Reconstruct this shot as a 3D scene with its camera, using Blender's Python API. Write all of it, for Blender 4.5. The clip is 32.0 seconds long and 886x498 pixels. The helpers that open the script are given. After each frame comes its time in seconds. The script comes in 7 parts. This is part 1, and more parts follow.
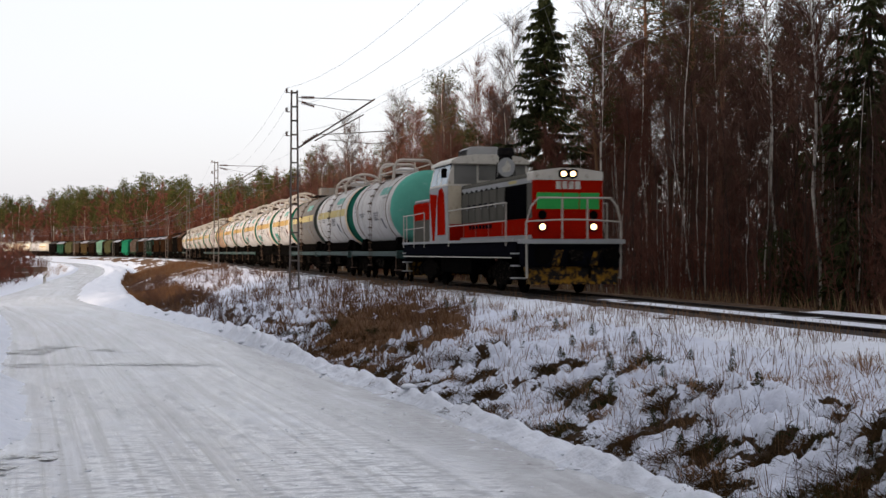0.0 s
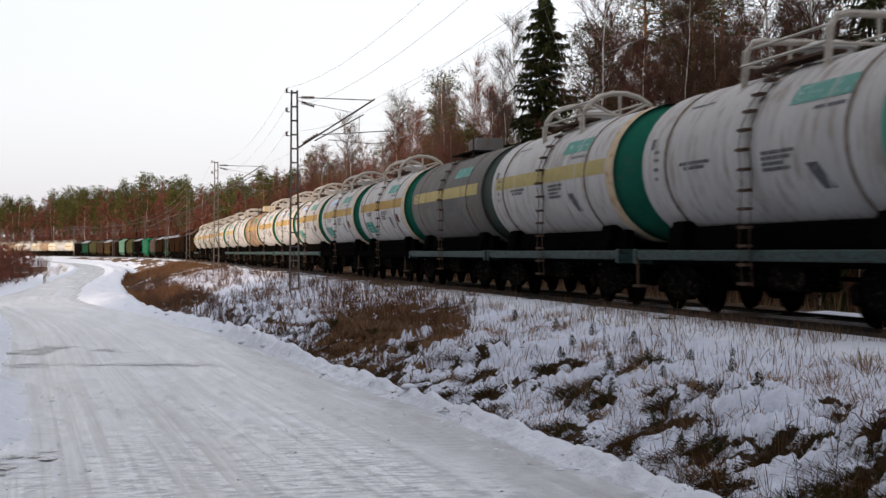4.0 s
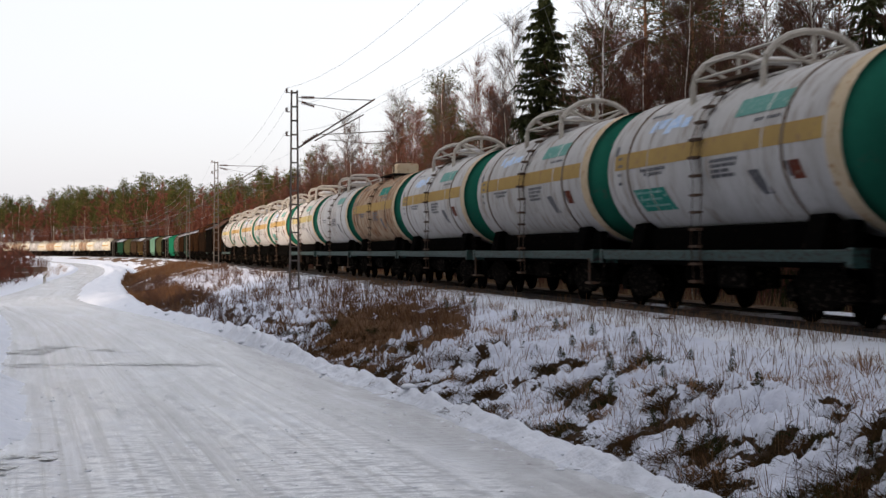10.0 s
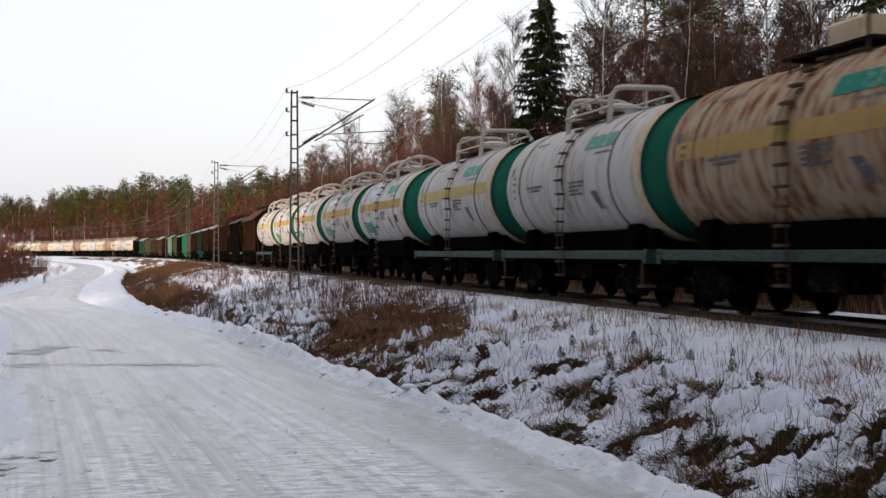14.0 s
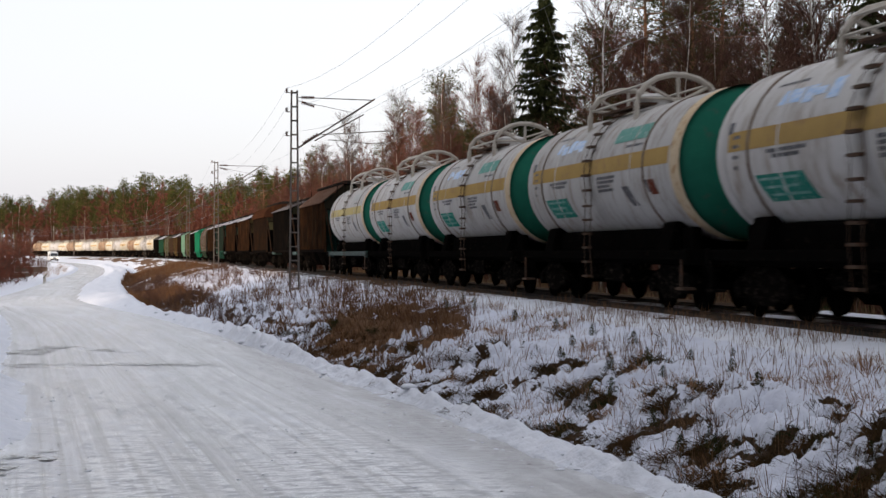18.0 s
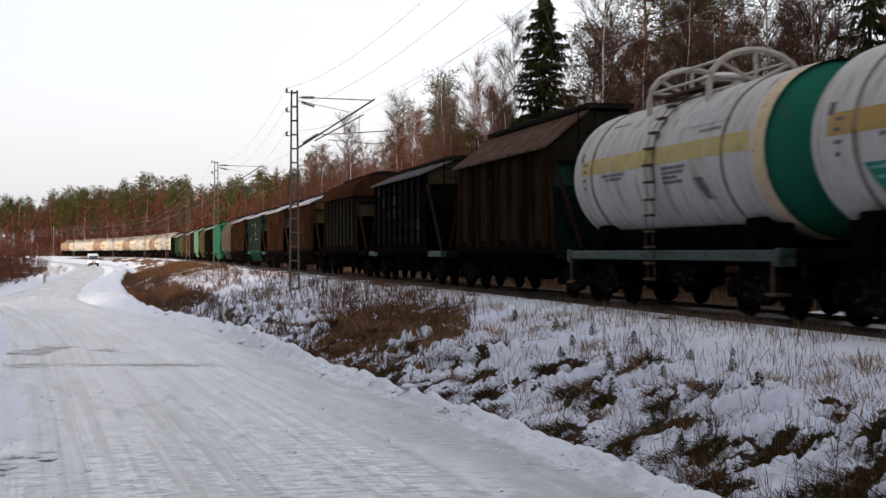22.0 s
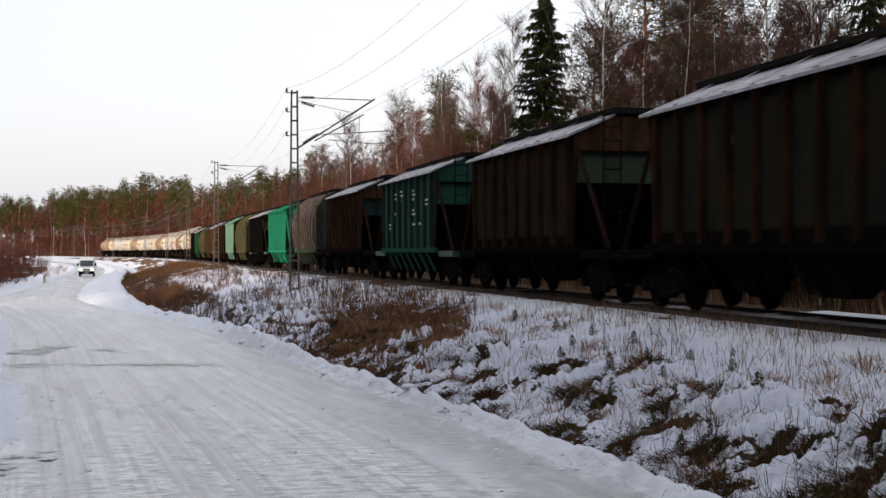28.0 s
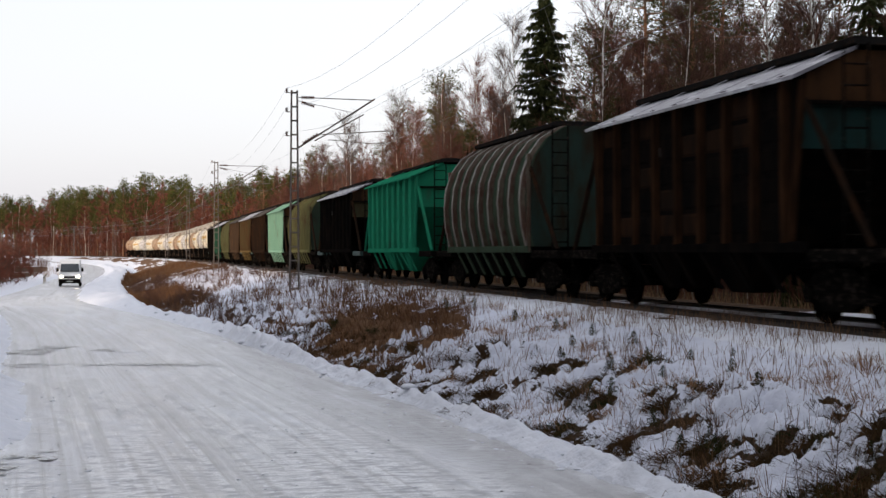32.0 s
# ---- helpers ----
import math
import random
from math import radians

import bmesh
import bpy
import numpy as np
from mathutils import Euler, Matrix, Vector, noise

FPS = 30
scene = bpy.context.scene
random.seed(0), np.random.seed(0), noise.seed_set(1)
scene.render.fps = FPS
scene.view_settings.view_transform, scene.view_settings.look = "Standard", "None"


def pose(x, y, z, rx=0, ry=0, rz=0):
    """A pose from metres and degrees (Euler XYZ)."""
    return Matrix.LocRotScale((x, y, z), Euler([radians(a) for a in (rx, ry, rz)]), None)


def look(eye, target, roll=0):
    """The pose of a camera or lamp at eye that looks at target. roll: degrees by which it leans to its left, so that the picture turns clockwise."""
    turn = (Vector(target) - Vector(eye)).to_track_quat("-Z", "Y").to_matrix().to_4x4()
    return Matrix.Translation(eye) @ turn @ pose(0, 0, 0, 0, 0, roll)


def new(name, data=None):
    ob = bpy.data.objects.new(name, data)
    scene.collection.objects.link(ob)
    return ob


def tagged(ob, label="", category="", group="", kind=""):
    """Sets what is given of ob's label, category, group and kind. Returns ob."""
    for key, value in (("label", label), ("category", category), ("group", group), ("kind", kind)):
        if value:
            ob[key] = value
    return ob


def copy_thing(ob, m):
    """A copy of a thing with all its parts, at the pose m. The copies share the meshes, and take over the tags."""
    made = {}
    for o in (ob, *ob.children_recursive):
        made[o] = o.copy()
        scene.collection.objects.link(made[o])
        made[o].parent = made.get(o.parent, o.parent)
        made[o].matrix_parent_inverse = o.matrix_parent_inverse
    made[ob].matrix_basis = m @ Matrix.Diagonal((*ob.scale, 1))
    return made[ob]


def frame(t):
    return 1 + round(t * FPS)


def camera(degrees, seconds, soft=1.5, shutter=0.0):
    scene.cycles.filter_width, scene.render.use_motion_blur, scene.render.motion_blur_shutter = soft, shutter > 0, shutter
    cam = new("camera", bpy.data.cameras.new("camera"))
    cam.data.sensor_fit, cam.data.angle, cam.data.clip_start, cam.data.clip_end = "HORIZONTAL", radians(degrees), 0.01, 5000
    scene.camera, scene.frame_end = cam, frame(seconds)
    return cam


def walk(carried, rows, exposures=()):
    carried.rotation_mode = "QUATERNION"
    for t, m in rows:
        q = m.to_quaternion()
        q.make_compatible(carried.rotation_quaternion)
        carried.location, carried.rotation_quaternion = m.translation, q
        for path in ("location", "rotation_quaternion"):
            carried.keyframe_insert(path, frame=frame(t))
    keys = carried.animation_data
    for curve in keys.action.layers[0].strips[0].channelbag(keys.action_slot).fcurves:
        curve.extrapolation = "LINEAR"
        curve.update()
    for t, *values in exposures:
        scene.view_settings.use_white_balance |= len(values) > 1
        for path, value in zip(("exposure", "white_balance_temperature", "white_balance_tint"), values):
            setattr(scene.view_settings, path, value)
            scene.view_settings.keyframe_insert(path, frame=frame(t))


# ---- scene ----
cam = camera(34.58, 32.0, 1.5, 0.5)
EYE, RAIL = 2.3, 1.17
walk(cam, [(0.0, pose(0, 0, EYE, 90.136, 0, 0)), (32.0, pose(0, 0, EYE, 90.136, 0, 0))])

# ---- light ----
world = bpy.data.worlds.new("sky")
scene.world = world
world.use_nodes = True
wn = world.node_tree
wn.nodes.clear()
sky = wn.nodes.new("ShaderNodeTexSky")
sky.sky_type = "NISHITA"
sky.sun_disc = False
sky.sun_elevation, sky.sun_rotation = radians(6), radians(-131)
sky.air_density, sky.dust_density, sky.ozone_density = 1.0, 3.0, 1.5
pale_sky = wn.nodes.new("ShaderNodeHueSaturation")
pale_sky.inputs["Saturation"].default_value = 0.4
veil = wn.nodes.new("ShaderNodeMix")
veil.data_type = "RGBA"
veil.inputs[0].default_value = 0.66
veil.inputs[7].default_value = (2.02, 2.0, 2.15, 1)
bg = wn.nodes.new("ShaderNodeBackground")
bg.inputs[1].default_value = 0.15
wout = wn.nodes.new("ShaderNodeOutputWorld")
wn.links.new(sky.outputs[0], pale_sky.inputs["Color"])
wn.links.new(pale_sky.outputs[0], veil.inputs[6])
wn.links.new(veil.outputs[2], bg.inputs[0])
wn.links.new(bg.outputs[0], wout.inputs[0])
sun = new("sun", bpy.data.lights.new("sun", "SUN"))
sun.data.energy, sun.data.angle, sun.data.color = 1.0, radians(8), (1, 0.78, 0.58)
sun.matrix_world = look((-75, -66, 14), (0, 0, 0))
scene.view_settings.exposure = 1.8


# ---- materials ----
def mk(name, c1, c2=None, scale=3.0, rough=0.7, metal=0.0, bump=0.15, stretch=(1, 1, 1), c3=None, cut=0.62, fine=30.0, wild=0.0, uv=False, soft=0.08, deep=0.02, gloss=0.3):
    """Two mottled colours, a third in worn patches, fine grain in the relief; wild: how far the tint differs from object to object."""
    m = bpy.data.materials.new(name)
    m.use_nodes = True
    nt = m.node_tree
    b = nt.nodes["Principled BSDF"]
    b.inputs["Roughness"].default_value, b.inputs["Metallic"].default_value = rough, metal
    b.inputs["Specular IOR Level"].default_value = gloss
    c2 = c2 or tuple(0.75 * v for v in c1)
    tc = nt.nodes.new("ShaderNodeTexCoord")
    mp = nt.nodes.new("ShaderNodeMapping")
    mp.inputs["Scale"].default_value = stretch
    nt.links.new(tc.outputs["UV" if uv else "Object"], mp.inputs[0])
    oi = nt.nodes.new("ShaderNodeObjectInfo")
    sh = nt.nodes.new("ShaderNodeVectorMath")
    sh.operation = "MULTIPLY_ADD"
    sh.inputs[1].default_value = (37.0, 53.0, 29.0)
    nt.links.new(oi.outputs["Random"], sh.inputs[0])
    nt.links.new(mp.outputs[0], sh.inputs[2])

    def noisy(s, d):
        n = nt.nodes.new("ShaderNodeTexNoise")
        n.inputs["Scale"].default_value, n.inputs["Detail"].default_value, n.inputs["Roughness"].default_value = s, d, 0.62
        nt.links.new(sh.outputs[0], n.inputs["Vector"])
        return n

    def ramp(fac, lo, hi):
        r = nt.nodes.new("ShaderNodeMapRange")
        r.inputs[1].default_value, r.inputs[2].default_value = lo, hi
        nt.links.new(fac, r.inputs[0])
        return r.outputs[0]

    def mix(fac, a, bcol):
        x = nt.nodes.new("ShaderNodeMix")
        x.data_type = "RGBA"
        nt.links.new(fac, x.inputs[0])
        for k, v in ((6, a), (7, bcol)):
            if isinstance(v, tuple):
                x.inputs[k].default_value = (*v, 1)
            else:
                nt.links.new(v, x.inputs[k])
        return x.outputs[2]

    n1, n2, n3 = noisy(scale, 5), noisy(scale * 2.7, 6), noisy(fine, 4)
    col = mix(ramp(n1.outputs[0], 0.34, 0.66), c1, c2)
    col = mix(ramp(n3.outputs[0], 0.3, 0.75), col, tuple(0.6 * a + 0.25 * d for a, d in zip(c1, c2)))
    if c3:
        col = mix(ramp(n2.outputs[0], cut - soft, cut + soft), col, c3)
    if wild:
        hs = nt.nodes.new("ShaderNodeHueSaturation")
        vr = nt.nodes.new("ShaderNodeMapRange")
        vr.inputs[3].default_value, vr.inputs[4].default_value = 1 - wild, 1 + wild
        nt.links.new(oi.outputs["Random"], vr.inputs[0])
        nt.links.new(vr.outputs[0], hs.inputs["Value"])
        nt.links.new(col, hs.inputs["Color"])
        col = hs.outputs[0]
    nt.links.new(col, b.inputs["Base Color"])
    rr = nt.nodes.new("ShaderNodeMapRange")
    rr.inputs[3].default_value, rr.inputs[4].default_value = max(0.05, rough - 0.15), min(1, rough + 0.15)
    nt.links.new(n2.outputs[0], rr.inputs[0])
    nt.links.new(rr.outputs[0], b.inputs["Roughness"])
    bp = nt.nodes.new("ShaderNodeBump")
    bp.inputs["Strength"].default_value, bp.inputs["Distance"].default_value = bump, deep
    nt.links.new(n3.outputs[0], bp.inputs["Height"])
    nt.links.new(bp.outputs[0], b.inputs["Normal"])
    return m


def glowing(name, c, power):
    m = bpy.data.materials.new(name)
    m.use_nodes = True
    b = m.node_tree.nodes["Principled BSDF"]
    b.inputs["Base Color"].default_value = (*c, 1)
    b.inputs["Emission Color"].default_value = (*c, 1)
    b.inputs["Emission Strength"].default_value = power
    return m


RUST = (0.13, 0.055, 0.028)
M = dict(
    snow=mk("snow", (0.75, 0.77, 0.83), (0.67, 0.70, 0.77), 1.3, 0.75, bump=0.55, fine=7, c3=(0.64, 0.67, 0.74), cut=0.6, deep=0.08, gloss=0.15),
    # darker, bluer copy of the snow, with the bank's shade in its colour
    bank=mk("shaded_bank_snow", (0.67, 0.70, 0.79), (0.59, 0.62, 0.72), 1.3, 0.8, bump=0.4, fine=8, c3=(0.56, 0.59, 0.68), cut=0.62, soft=0.1, deep=0.06, gloss=0.1),
    soil=mk("dead_grass_mat", (0.16, 0.09, 0.05), (0.09, 0.05, 0.03), 2.0, 0.95, bump=0.9, fine=16, c3=(0.24, 0.15, 0.08), gloss=0.06),
    litter=mk("forest_floor", (0.07, 0.042, 0.025), (0.042, 0.028, 0.018), 0.7, 0.95, bump=0.8, fine=8, c3=(0.19, 0.12, 0.07), gloss=0.06),
    steel=mk("rail_steel", (0.022, 0.017, 0.015), (0.014, 0.012, 0.011), 2, 0.6, 0.2, gloss=0.05),
    ballast=mk("ballast", (0.050, 0.042, 0.037), (0.028, 0.024, 0.021), 4, 0.95, bump=1.0, fine=22, gloss=0.06),
    mast=mk("mast_steel", (0.15, 0.135, 0.125), (0.08, 0.070, 0.064), 2, 0.7, 0.3, c3=RUST, gloss=0.06),
    # paler copy of the wire for the far spans, sunlight put into its colour
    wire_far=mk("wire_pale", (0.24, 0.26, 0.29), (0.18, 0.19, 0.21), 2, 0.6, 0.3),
    wire=mk("wire", (0.17, 0.18, 0.19), (0.12, 0.12, 0.12), 2, 0.6, 0.5),
    insul=mk("insulator", (0.10, 0.045, 0.03), (0.07, 0.03, 0.02), 4, 0.3),
    # near black: the deep shade under the wagons is put into these colours
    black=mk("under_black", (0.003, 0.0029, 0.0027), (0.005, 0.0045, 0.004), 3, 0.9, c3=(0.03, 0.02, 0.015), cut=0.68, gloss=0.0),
    # grimy steel, its paler patches painted as sparse highlights on the frames
    under=mk("grimy_shaded_steel", (0.0036, 0.0033, 0.003), (0.008, 0.007, 0.006), 4, 0.9, c3=(0.055, 0.042, 0.034), cut=0.63, gloss=0.0),
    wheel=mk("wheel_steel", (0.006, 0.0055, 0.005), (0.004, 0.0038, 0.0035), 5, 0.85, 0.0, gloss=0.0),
    teal=mk("frame_green", (0.020, 0.058, 0.052), (0.015, 0.035, 0.032), 2, 0.7, c3=(0.015, 0.012, 0.01), cut=0.55, stretch=(1, 1, 3)),
    white=mk("tank_white", (0.55, 0.54, 0.53), (0.44, 0.425, 0.41), 0.9, 0.5, c3=(0.25, 0.20, 0.155), cut=0.62, soft=0.12, stretch=(1.6, 1, 0.3), wild=0.1, gloss=0.0),
    grey=mk("tank_grey", (0.215, 0.205, 0.192), (0.15, 0.142, 0.135), 0.9, 0.55, c3=(0.17, 0.13, 0.10), cut=0.62, stretch=(1.6, 1, 0.3), gloss=0.0),
    rusty=mk("tank_rusty", (0.44, 0.36, 0.27), (0.32, 0.20, 0.12), 0.9, 0.6, c3=(0.17, 0.072, 0.034), cut=0.54, stretch=(1.5, 1, 0.4), soft=0.09, gloss=0.0),
    cream=mk("tank_cream", (0.62, 0.58, 0.49), (0.52, 0.46, 0.36), 0.8, 0.55, c3=(0.40, 0.27, 0.15), cut=0.67, stretch=(1.6, 1, 0.3), wild=0.1, gloss=0.0),
    ochre=mk("stripe_ochre", (0.44, 0.30, 0.115), (0.36, 0.24, 0.10), 1.5, 0.5, c3=(0.30, 0.20, 0.11), gloss=0.0),
    yellow=mk("stripe_yellow", (0.50, 0.42, 0.20), (0.42, 0.34, 0.16), 1.5, 0.5, c3=(0.34, 0.27, 0.16), gloss=0.0),
    band=mk("band_green", (0.022, 0.15, 0.10), (0.016, 0.10, 0.07), 1.2, 0.45, c3=(0.05, 0.09, 0.07), cut=0.66, gloss=0.0),
    band_dirty=mk("band_dirty", (0.065, 0.105, 0.09), (0.09, 0.10, 0.09), 1.0, 0.6, c3=(0.12, 0.10, 0.085), cut=0.55, stretch=(1.6, 1, 0.3), gloss=0.1),
    cap=mk("cap_green", (0.10, 0.34, 0.26), (0.08, 0.27, 0.21), 1.2, 0.5, c3=(0.20, 0.36, 0.30), cut=0.7, gloss=0.0),
    ring=mk("ring_cream", (0.60, 0.50, 0.36), (0.50, 0.38, 0.24), 2, 0.55, c3=(0.34, 0.19, 0.09), gloss=0.0),
    mark_dark=mk("mark_dark_green", (0.035, 0.19, 0.15), (0.05, 0.24, 0.19), 3, 0.5, c3=(0.30, 0.40, 0.37), cut=0.64, gloss=0.0),
    mark=mk("mark_green", (0.13, 0.30, 0.26), (0.18, 0.35, 0.31), 3, 0.5, c3=(0.40, 0.48, 0.45), cut=0.62, gloss=0.0),
    inkblue=mk("mark_blue", (0.25, 0.42, 0.70), (0.40, 0.55, 0.75), 4, 0.5, c3=(0.55, 0.60, 0.68), cut=0.55),
    ink=mk("lettering_dark", (0.05, 0.05, 0.06), (0.09, 0.09, 0.10), 6, 0.6, c3=(0.35, 0.34, 0.34), cut=0.64),
    pale=mk("lettering_pale", (0.40, 0.41, 0.39), (0.27, 0.28, 0.27), 6, 0.6),
    rail_w=mk("handrail_white", (0.46, 0.42, 0.36), (0.33, 0.30, 0.26), 3, 0.55, c3=(0.20, 0.13, 0.08), cut=0.66),
    strap=mk("strap_brown", (0.24, 0.20, 0.165), (0.15, 0.12, 0.10), 2.5, 0.7, c3=(0.10, 0.05, 0.03), cut=0.58, gloss=0.0),
    label=mk("label_brown", (0.17, 0.055, 0.035), (0.11, 0.04, 0.03), 4, 0.6, c3=(0.28, 0.22, 0.19), cut=0.62, gloss=0.0),
    rung=mk("step_rusty", (0.10, 0.066, 0.048), (0.055, 0.036, 0.026), 4, 0.8, c3=RUST, gloss=0.06),
    deck=mk("roof_walk", (0.018, 0.017, 0.016), (0.012, 0.012, 0.012), 3, 0.85, c3=(0.05, 0.025, 0.015), gloss=0.0),
)


def ice_material():
    """Packed snow and ice: white crust worn to grey along the wheel tracks, grit, and glossy ridges."""
    m = bpy.data.materials.new("packed_road_ice")
    m.use_nodes = True
    nt = m.node_tree
    b = nt.nodes["Principled BSDF"]
    tc = nt.nodes.new("ShaderNodeTexCoord")

    def noisy(sx, sy, scale, detail, rough=0.65):
        mp = nt.nodes.new("ShaderNodeMapping")
        mp.inputs["Scale"].default_value = (sx, sy, 1)
        nt.links.new(tc.outputs["UV"], mp.inputs[0])
        n = nt.nodes.new("ShaderNodeTexNoise")
        n.inputs["Scale"].default_value, n.inputs["Detail"].default_value, n.inputs["Roughness"].default_value = scale, detail, rough
        nt.links.new(mp.outputs[0], n.inputs["Vector"])
        return n.outputs[0]

    def span(v, lo, hi, a=0.0, c=1.0):
        r = nt.nodes.new("ShaderNodeMapRange")
        for k, x in enumerate((lo, hi, a, c)):
            r.inputs[k + 1].default_value = x
        nt.links.new(v, r.inputs[0])
        return r.outputs[0]

    def mix(f, a, c):
        x = nt.nodes.new("ShaderNodeMix")
        x.data_type = "RGBA"
        nt.links.new(f, x.inputs[0])
        for k, v in ((6, a), (7, c)):
            if isinstance(v, tuple):
                x.inputs[k].default_value = (*v, 1)
            else:
                nt.links.new(v, x.inputs[k])
        return x.outputs[2]

    lumps, tracks, grit, big = noisy(0.40, 1.0, 8.0, 7, 0.75), noisy(2.2, 0.03, 1.0, 6), noisy(1, 1, 34, 4, 0.7), noisy(1, 0.25, 0.5, 4)
    lines, glaze = noisy(7.0, 0.035, 1.0, 4, 0.6), noisy(0.9, 0.10, 0.9, 5, 0.6)
    # pale flecks on grey lumps, the glints of the ice put into the colour
    col = mix(span(lumps, 0.45, 0.54), (0.33, 0.345, 0.375), (0.88, 0.895, 0.92))
    col = mix(span(tracks, 0.50, 0.60, 0, 0.6), col, (0.42, 0.42, 0.43))
    col = mix(span(big, 0.50, 0.62, 0, 0.4), col, (0.72, 0.76, 0.84))
    col = mix(span(lines, 0.53, 0.61, 0, 0.32), col, (0.30, 0.29, 0.28))
    col = mix(span(lines, 0.44, 0.34, 0, 0.25), col, (0.95, 0.97, 1.0))
    # a dirty wet lane along the ridge
    ax = nt.nodes.new("ShaderNodeSeparateXYZ")
    nt.links.new(tc.outputs["UV"], ax.inputs[0])
    lane = nt.nodes.new("ShaderNodeMath")
    lane.operation = "MULTIPLY"
    nt.links.new(span(ax.outputs[0], 1.5, 2.9), lane.inputs[0])
    nt.links.new(span(noisy(1.3, 0.22, 1.0, 6, 0.7), 0.36, 0.58, 0.25, 0.85), lane.inputs[1])
    col = mix(lane.outputs[0], col, (0.27, 0.265, 0.27))
    col = mix(span(grit, 0.62, 0.70, 0, 0.65), col, (0.24, 0.20, 0.16))
    nt.links.new(col, b.inputs["Base Color"])
    nt.links.new(span(lumps, 0.35, 0.65, 0.6, 0.4), b.inputs["Roughness"])
    b.inputs["Specular IOR Level"].default_value = 0.5
    # clear ice over the packed snow, worn away in lanes
    worn = nt.nodes.new("ShaderNodeMath")
    worn.operation = "MULTIPLY"
    nt.links.new(span(glaze, 0.34, 0.52, 0.55, 1.0), worn.inputs[0])
    nt.links.new(span(lumps, 0.44, 0.56, 0.1, 1.0), worn.inputs[1])
    nt.links.new(worn.outputs[0], b.inputs["Coat Weight"])
    b.inputs["Coat Roughness"].default_value = 0.10
    b.inputs["Coat IOR"].default_value = 1.45
    b1, b2 = nt.nodes.new("ShaderNodeBump"), nt.nodes.new("ShaderNodeBump")
    b1.inputs["Strength"].default_value, b1.inputs["Distance"].default_value = 1.0, 0.021
    b2.inputs["Strength"].default_value, b2.inputs["Distance"].default_value = 0.8, 0.003
    nt.links.new(lumps, b1.inputs["Height"])
    nt.links.new(grit, b2.inputs["Height"])
    nt.links.new(b1.outputs[0], b2.inputs["Normal"])
    nt.links.new(b2.outputs[0], b.inputs["Normal"])
    nt.links.new(b1.outputs[0], b.inputs["Coat Normal"])
    return m


def turf_shade_in_snow(m):
    """Mixes dark dead grass and the painted shade of the gaps into the bank's snow, by the ground's mask."""
    nt = m.node_tree
    b = nt.nodes["Principled BSDF"]
    old = b.inputs["Base Color"].links[0].from_socket
    at, no, ad, mr, mx, tc = (nt.nodes.new(k) for k in ("ShaderNodeAttribute", "ShaderNodeTexNoise", "ShaderNodeMath", "ShaderNodeMapRange", "ShaderNodeMix", "ShaderNodeTexCoord"))
    at.attribute_name = "turf_shade"
    no.inputs["Scale"].default_value, no.inputs["Detail"].default_value = 15.0, 5.0
    nt.links.new(tc.outputs["Object"], no.inputs["Vector"])
    ad.operation = "MULTIPLY_ADD"
    ad.inputs[1].default_value = 1.2
    nt.links.new(no.outputs[0], ad.inputs[0])
    nt.links.new(at.outputs["Fac"], ad.inputs[2])
    mr.inputs[1].default_value, mr.inputs[2].default_value = 0.63, 0.72
    nt.links.new(ad.outputs[0], mr.inputs[0])
    mx.data_type = "RGBA"
    mx.inputs[7].default_value = (0.040, 0.024, 0.013, 1)
    nt.links.new(mr.outputs[0], mx.inputs[0])
    nt.links.new(old, mx.inputs[6])
    nt.links.new(mx.outputs[2], b.inputs["Base Color"])


turf_shade_in_snow(M["bank"])
M["ice"] = ice_material()
M["wet"] = mk("wet_slush", (0.06, 0.052, 0.045), (0.12, 0.11, 0.10), 5, 0.3, c3=(0.55, 0.58, 0.62), cut=0.52, soft=0.04)
M["frost"] = mk("frosted_roof", (0.21, 0.20, 0.23), (0.13, 0.125, 0.145), 1.2, 0.4, c3=(0.48, 0.48, 0.52), cut=0.6, stretch=(0.6, 1.4, 1), soft=0.1)
M["twig"] = mk("birch_twig", (0.140, 0.058, 0.041), (0.085, 0.038, 0.028), 0.5, 0.8, wild=0.25, gloss=0.06)
M["twig4"] = mk("grey_twig", (0.120, 0.064, 0.048), (0.075, 0.042, 0.033), 0.5, 0.9, wild=0.2, gloss=0.0)
M["twig2"] = mk("pale_twig", (0.11, 0.08, 0.07), (0.07, 0.05, 0.042), 0.5, 0.8, wild=0.2, gloss=0.06)
M["birch"] = mk("birch_bark", (0.50, 0.45, 0.40), (0.27, 0.22, 0.19), 2, 0.8, c3=(0.04, 0.035, 0.03), cut=0.57, stretch=(1, 1, 0.7), fine=12, gloss=0.06)
M["bark"] = mk("dark_bark", (0.055, 0.042, 0.034), (0.034, 0.026, 0.022), 3, 0.9, bump=0.8, stretch=(1, 1, 0.3), gloss=0.06)
M["polebark"] = mk("alder_pole_bark", (0.085, 0.058, 0.046), (0.050, 0.036, 0.030), 3, 0.9, stretch=(1, 1, 0.3), gloss=0.0)
M["pinebark"] = mk("pine_bark", (0.20, 0.10, 0.055), (0.12, 0.07, 0.045), 3, 0.9, bump=0.8, stretch=(1, 1, 0.3), gloss=0.06)
M["needle"] = mk("spruce_needle", (0.046, 0.052, 0.018), (0.022, 0.028, 0.011), 0.8, 0.8, wild=0.25, gloss=0.06)
M["pine"] = mk("pine_needle", (0.060, 0.056, 0.018), (0.036, 0.036, 0.012), 0.6, 0.8, wild=0.25, gloss=0.06)
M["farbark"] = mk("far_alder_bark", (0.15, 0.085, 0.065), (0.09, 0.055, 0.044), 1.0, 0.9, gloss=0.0)
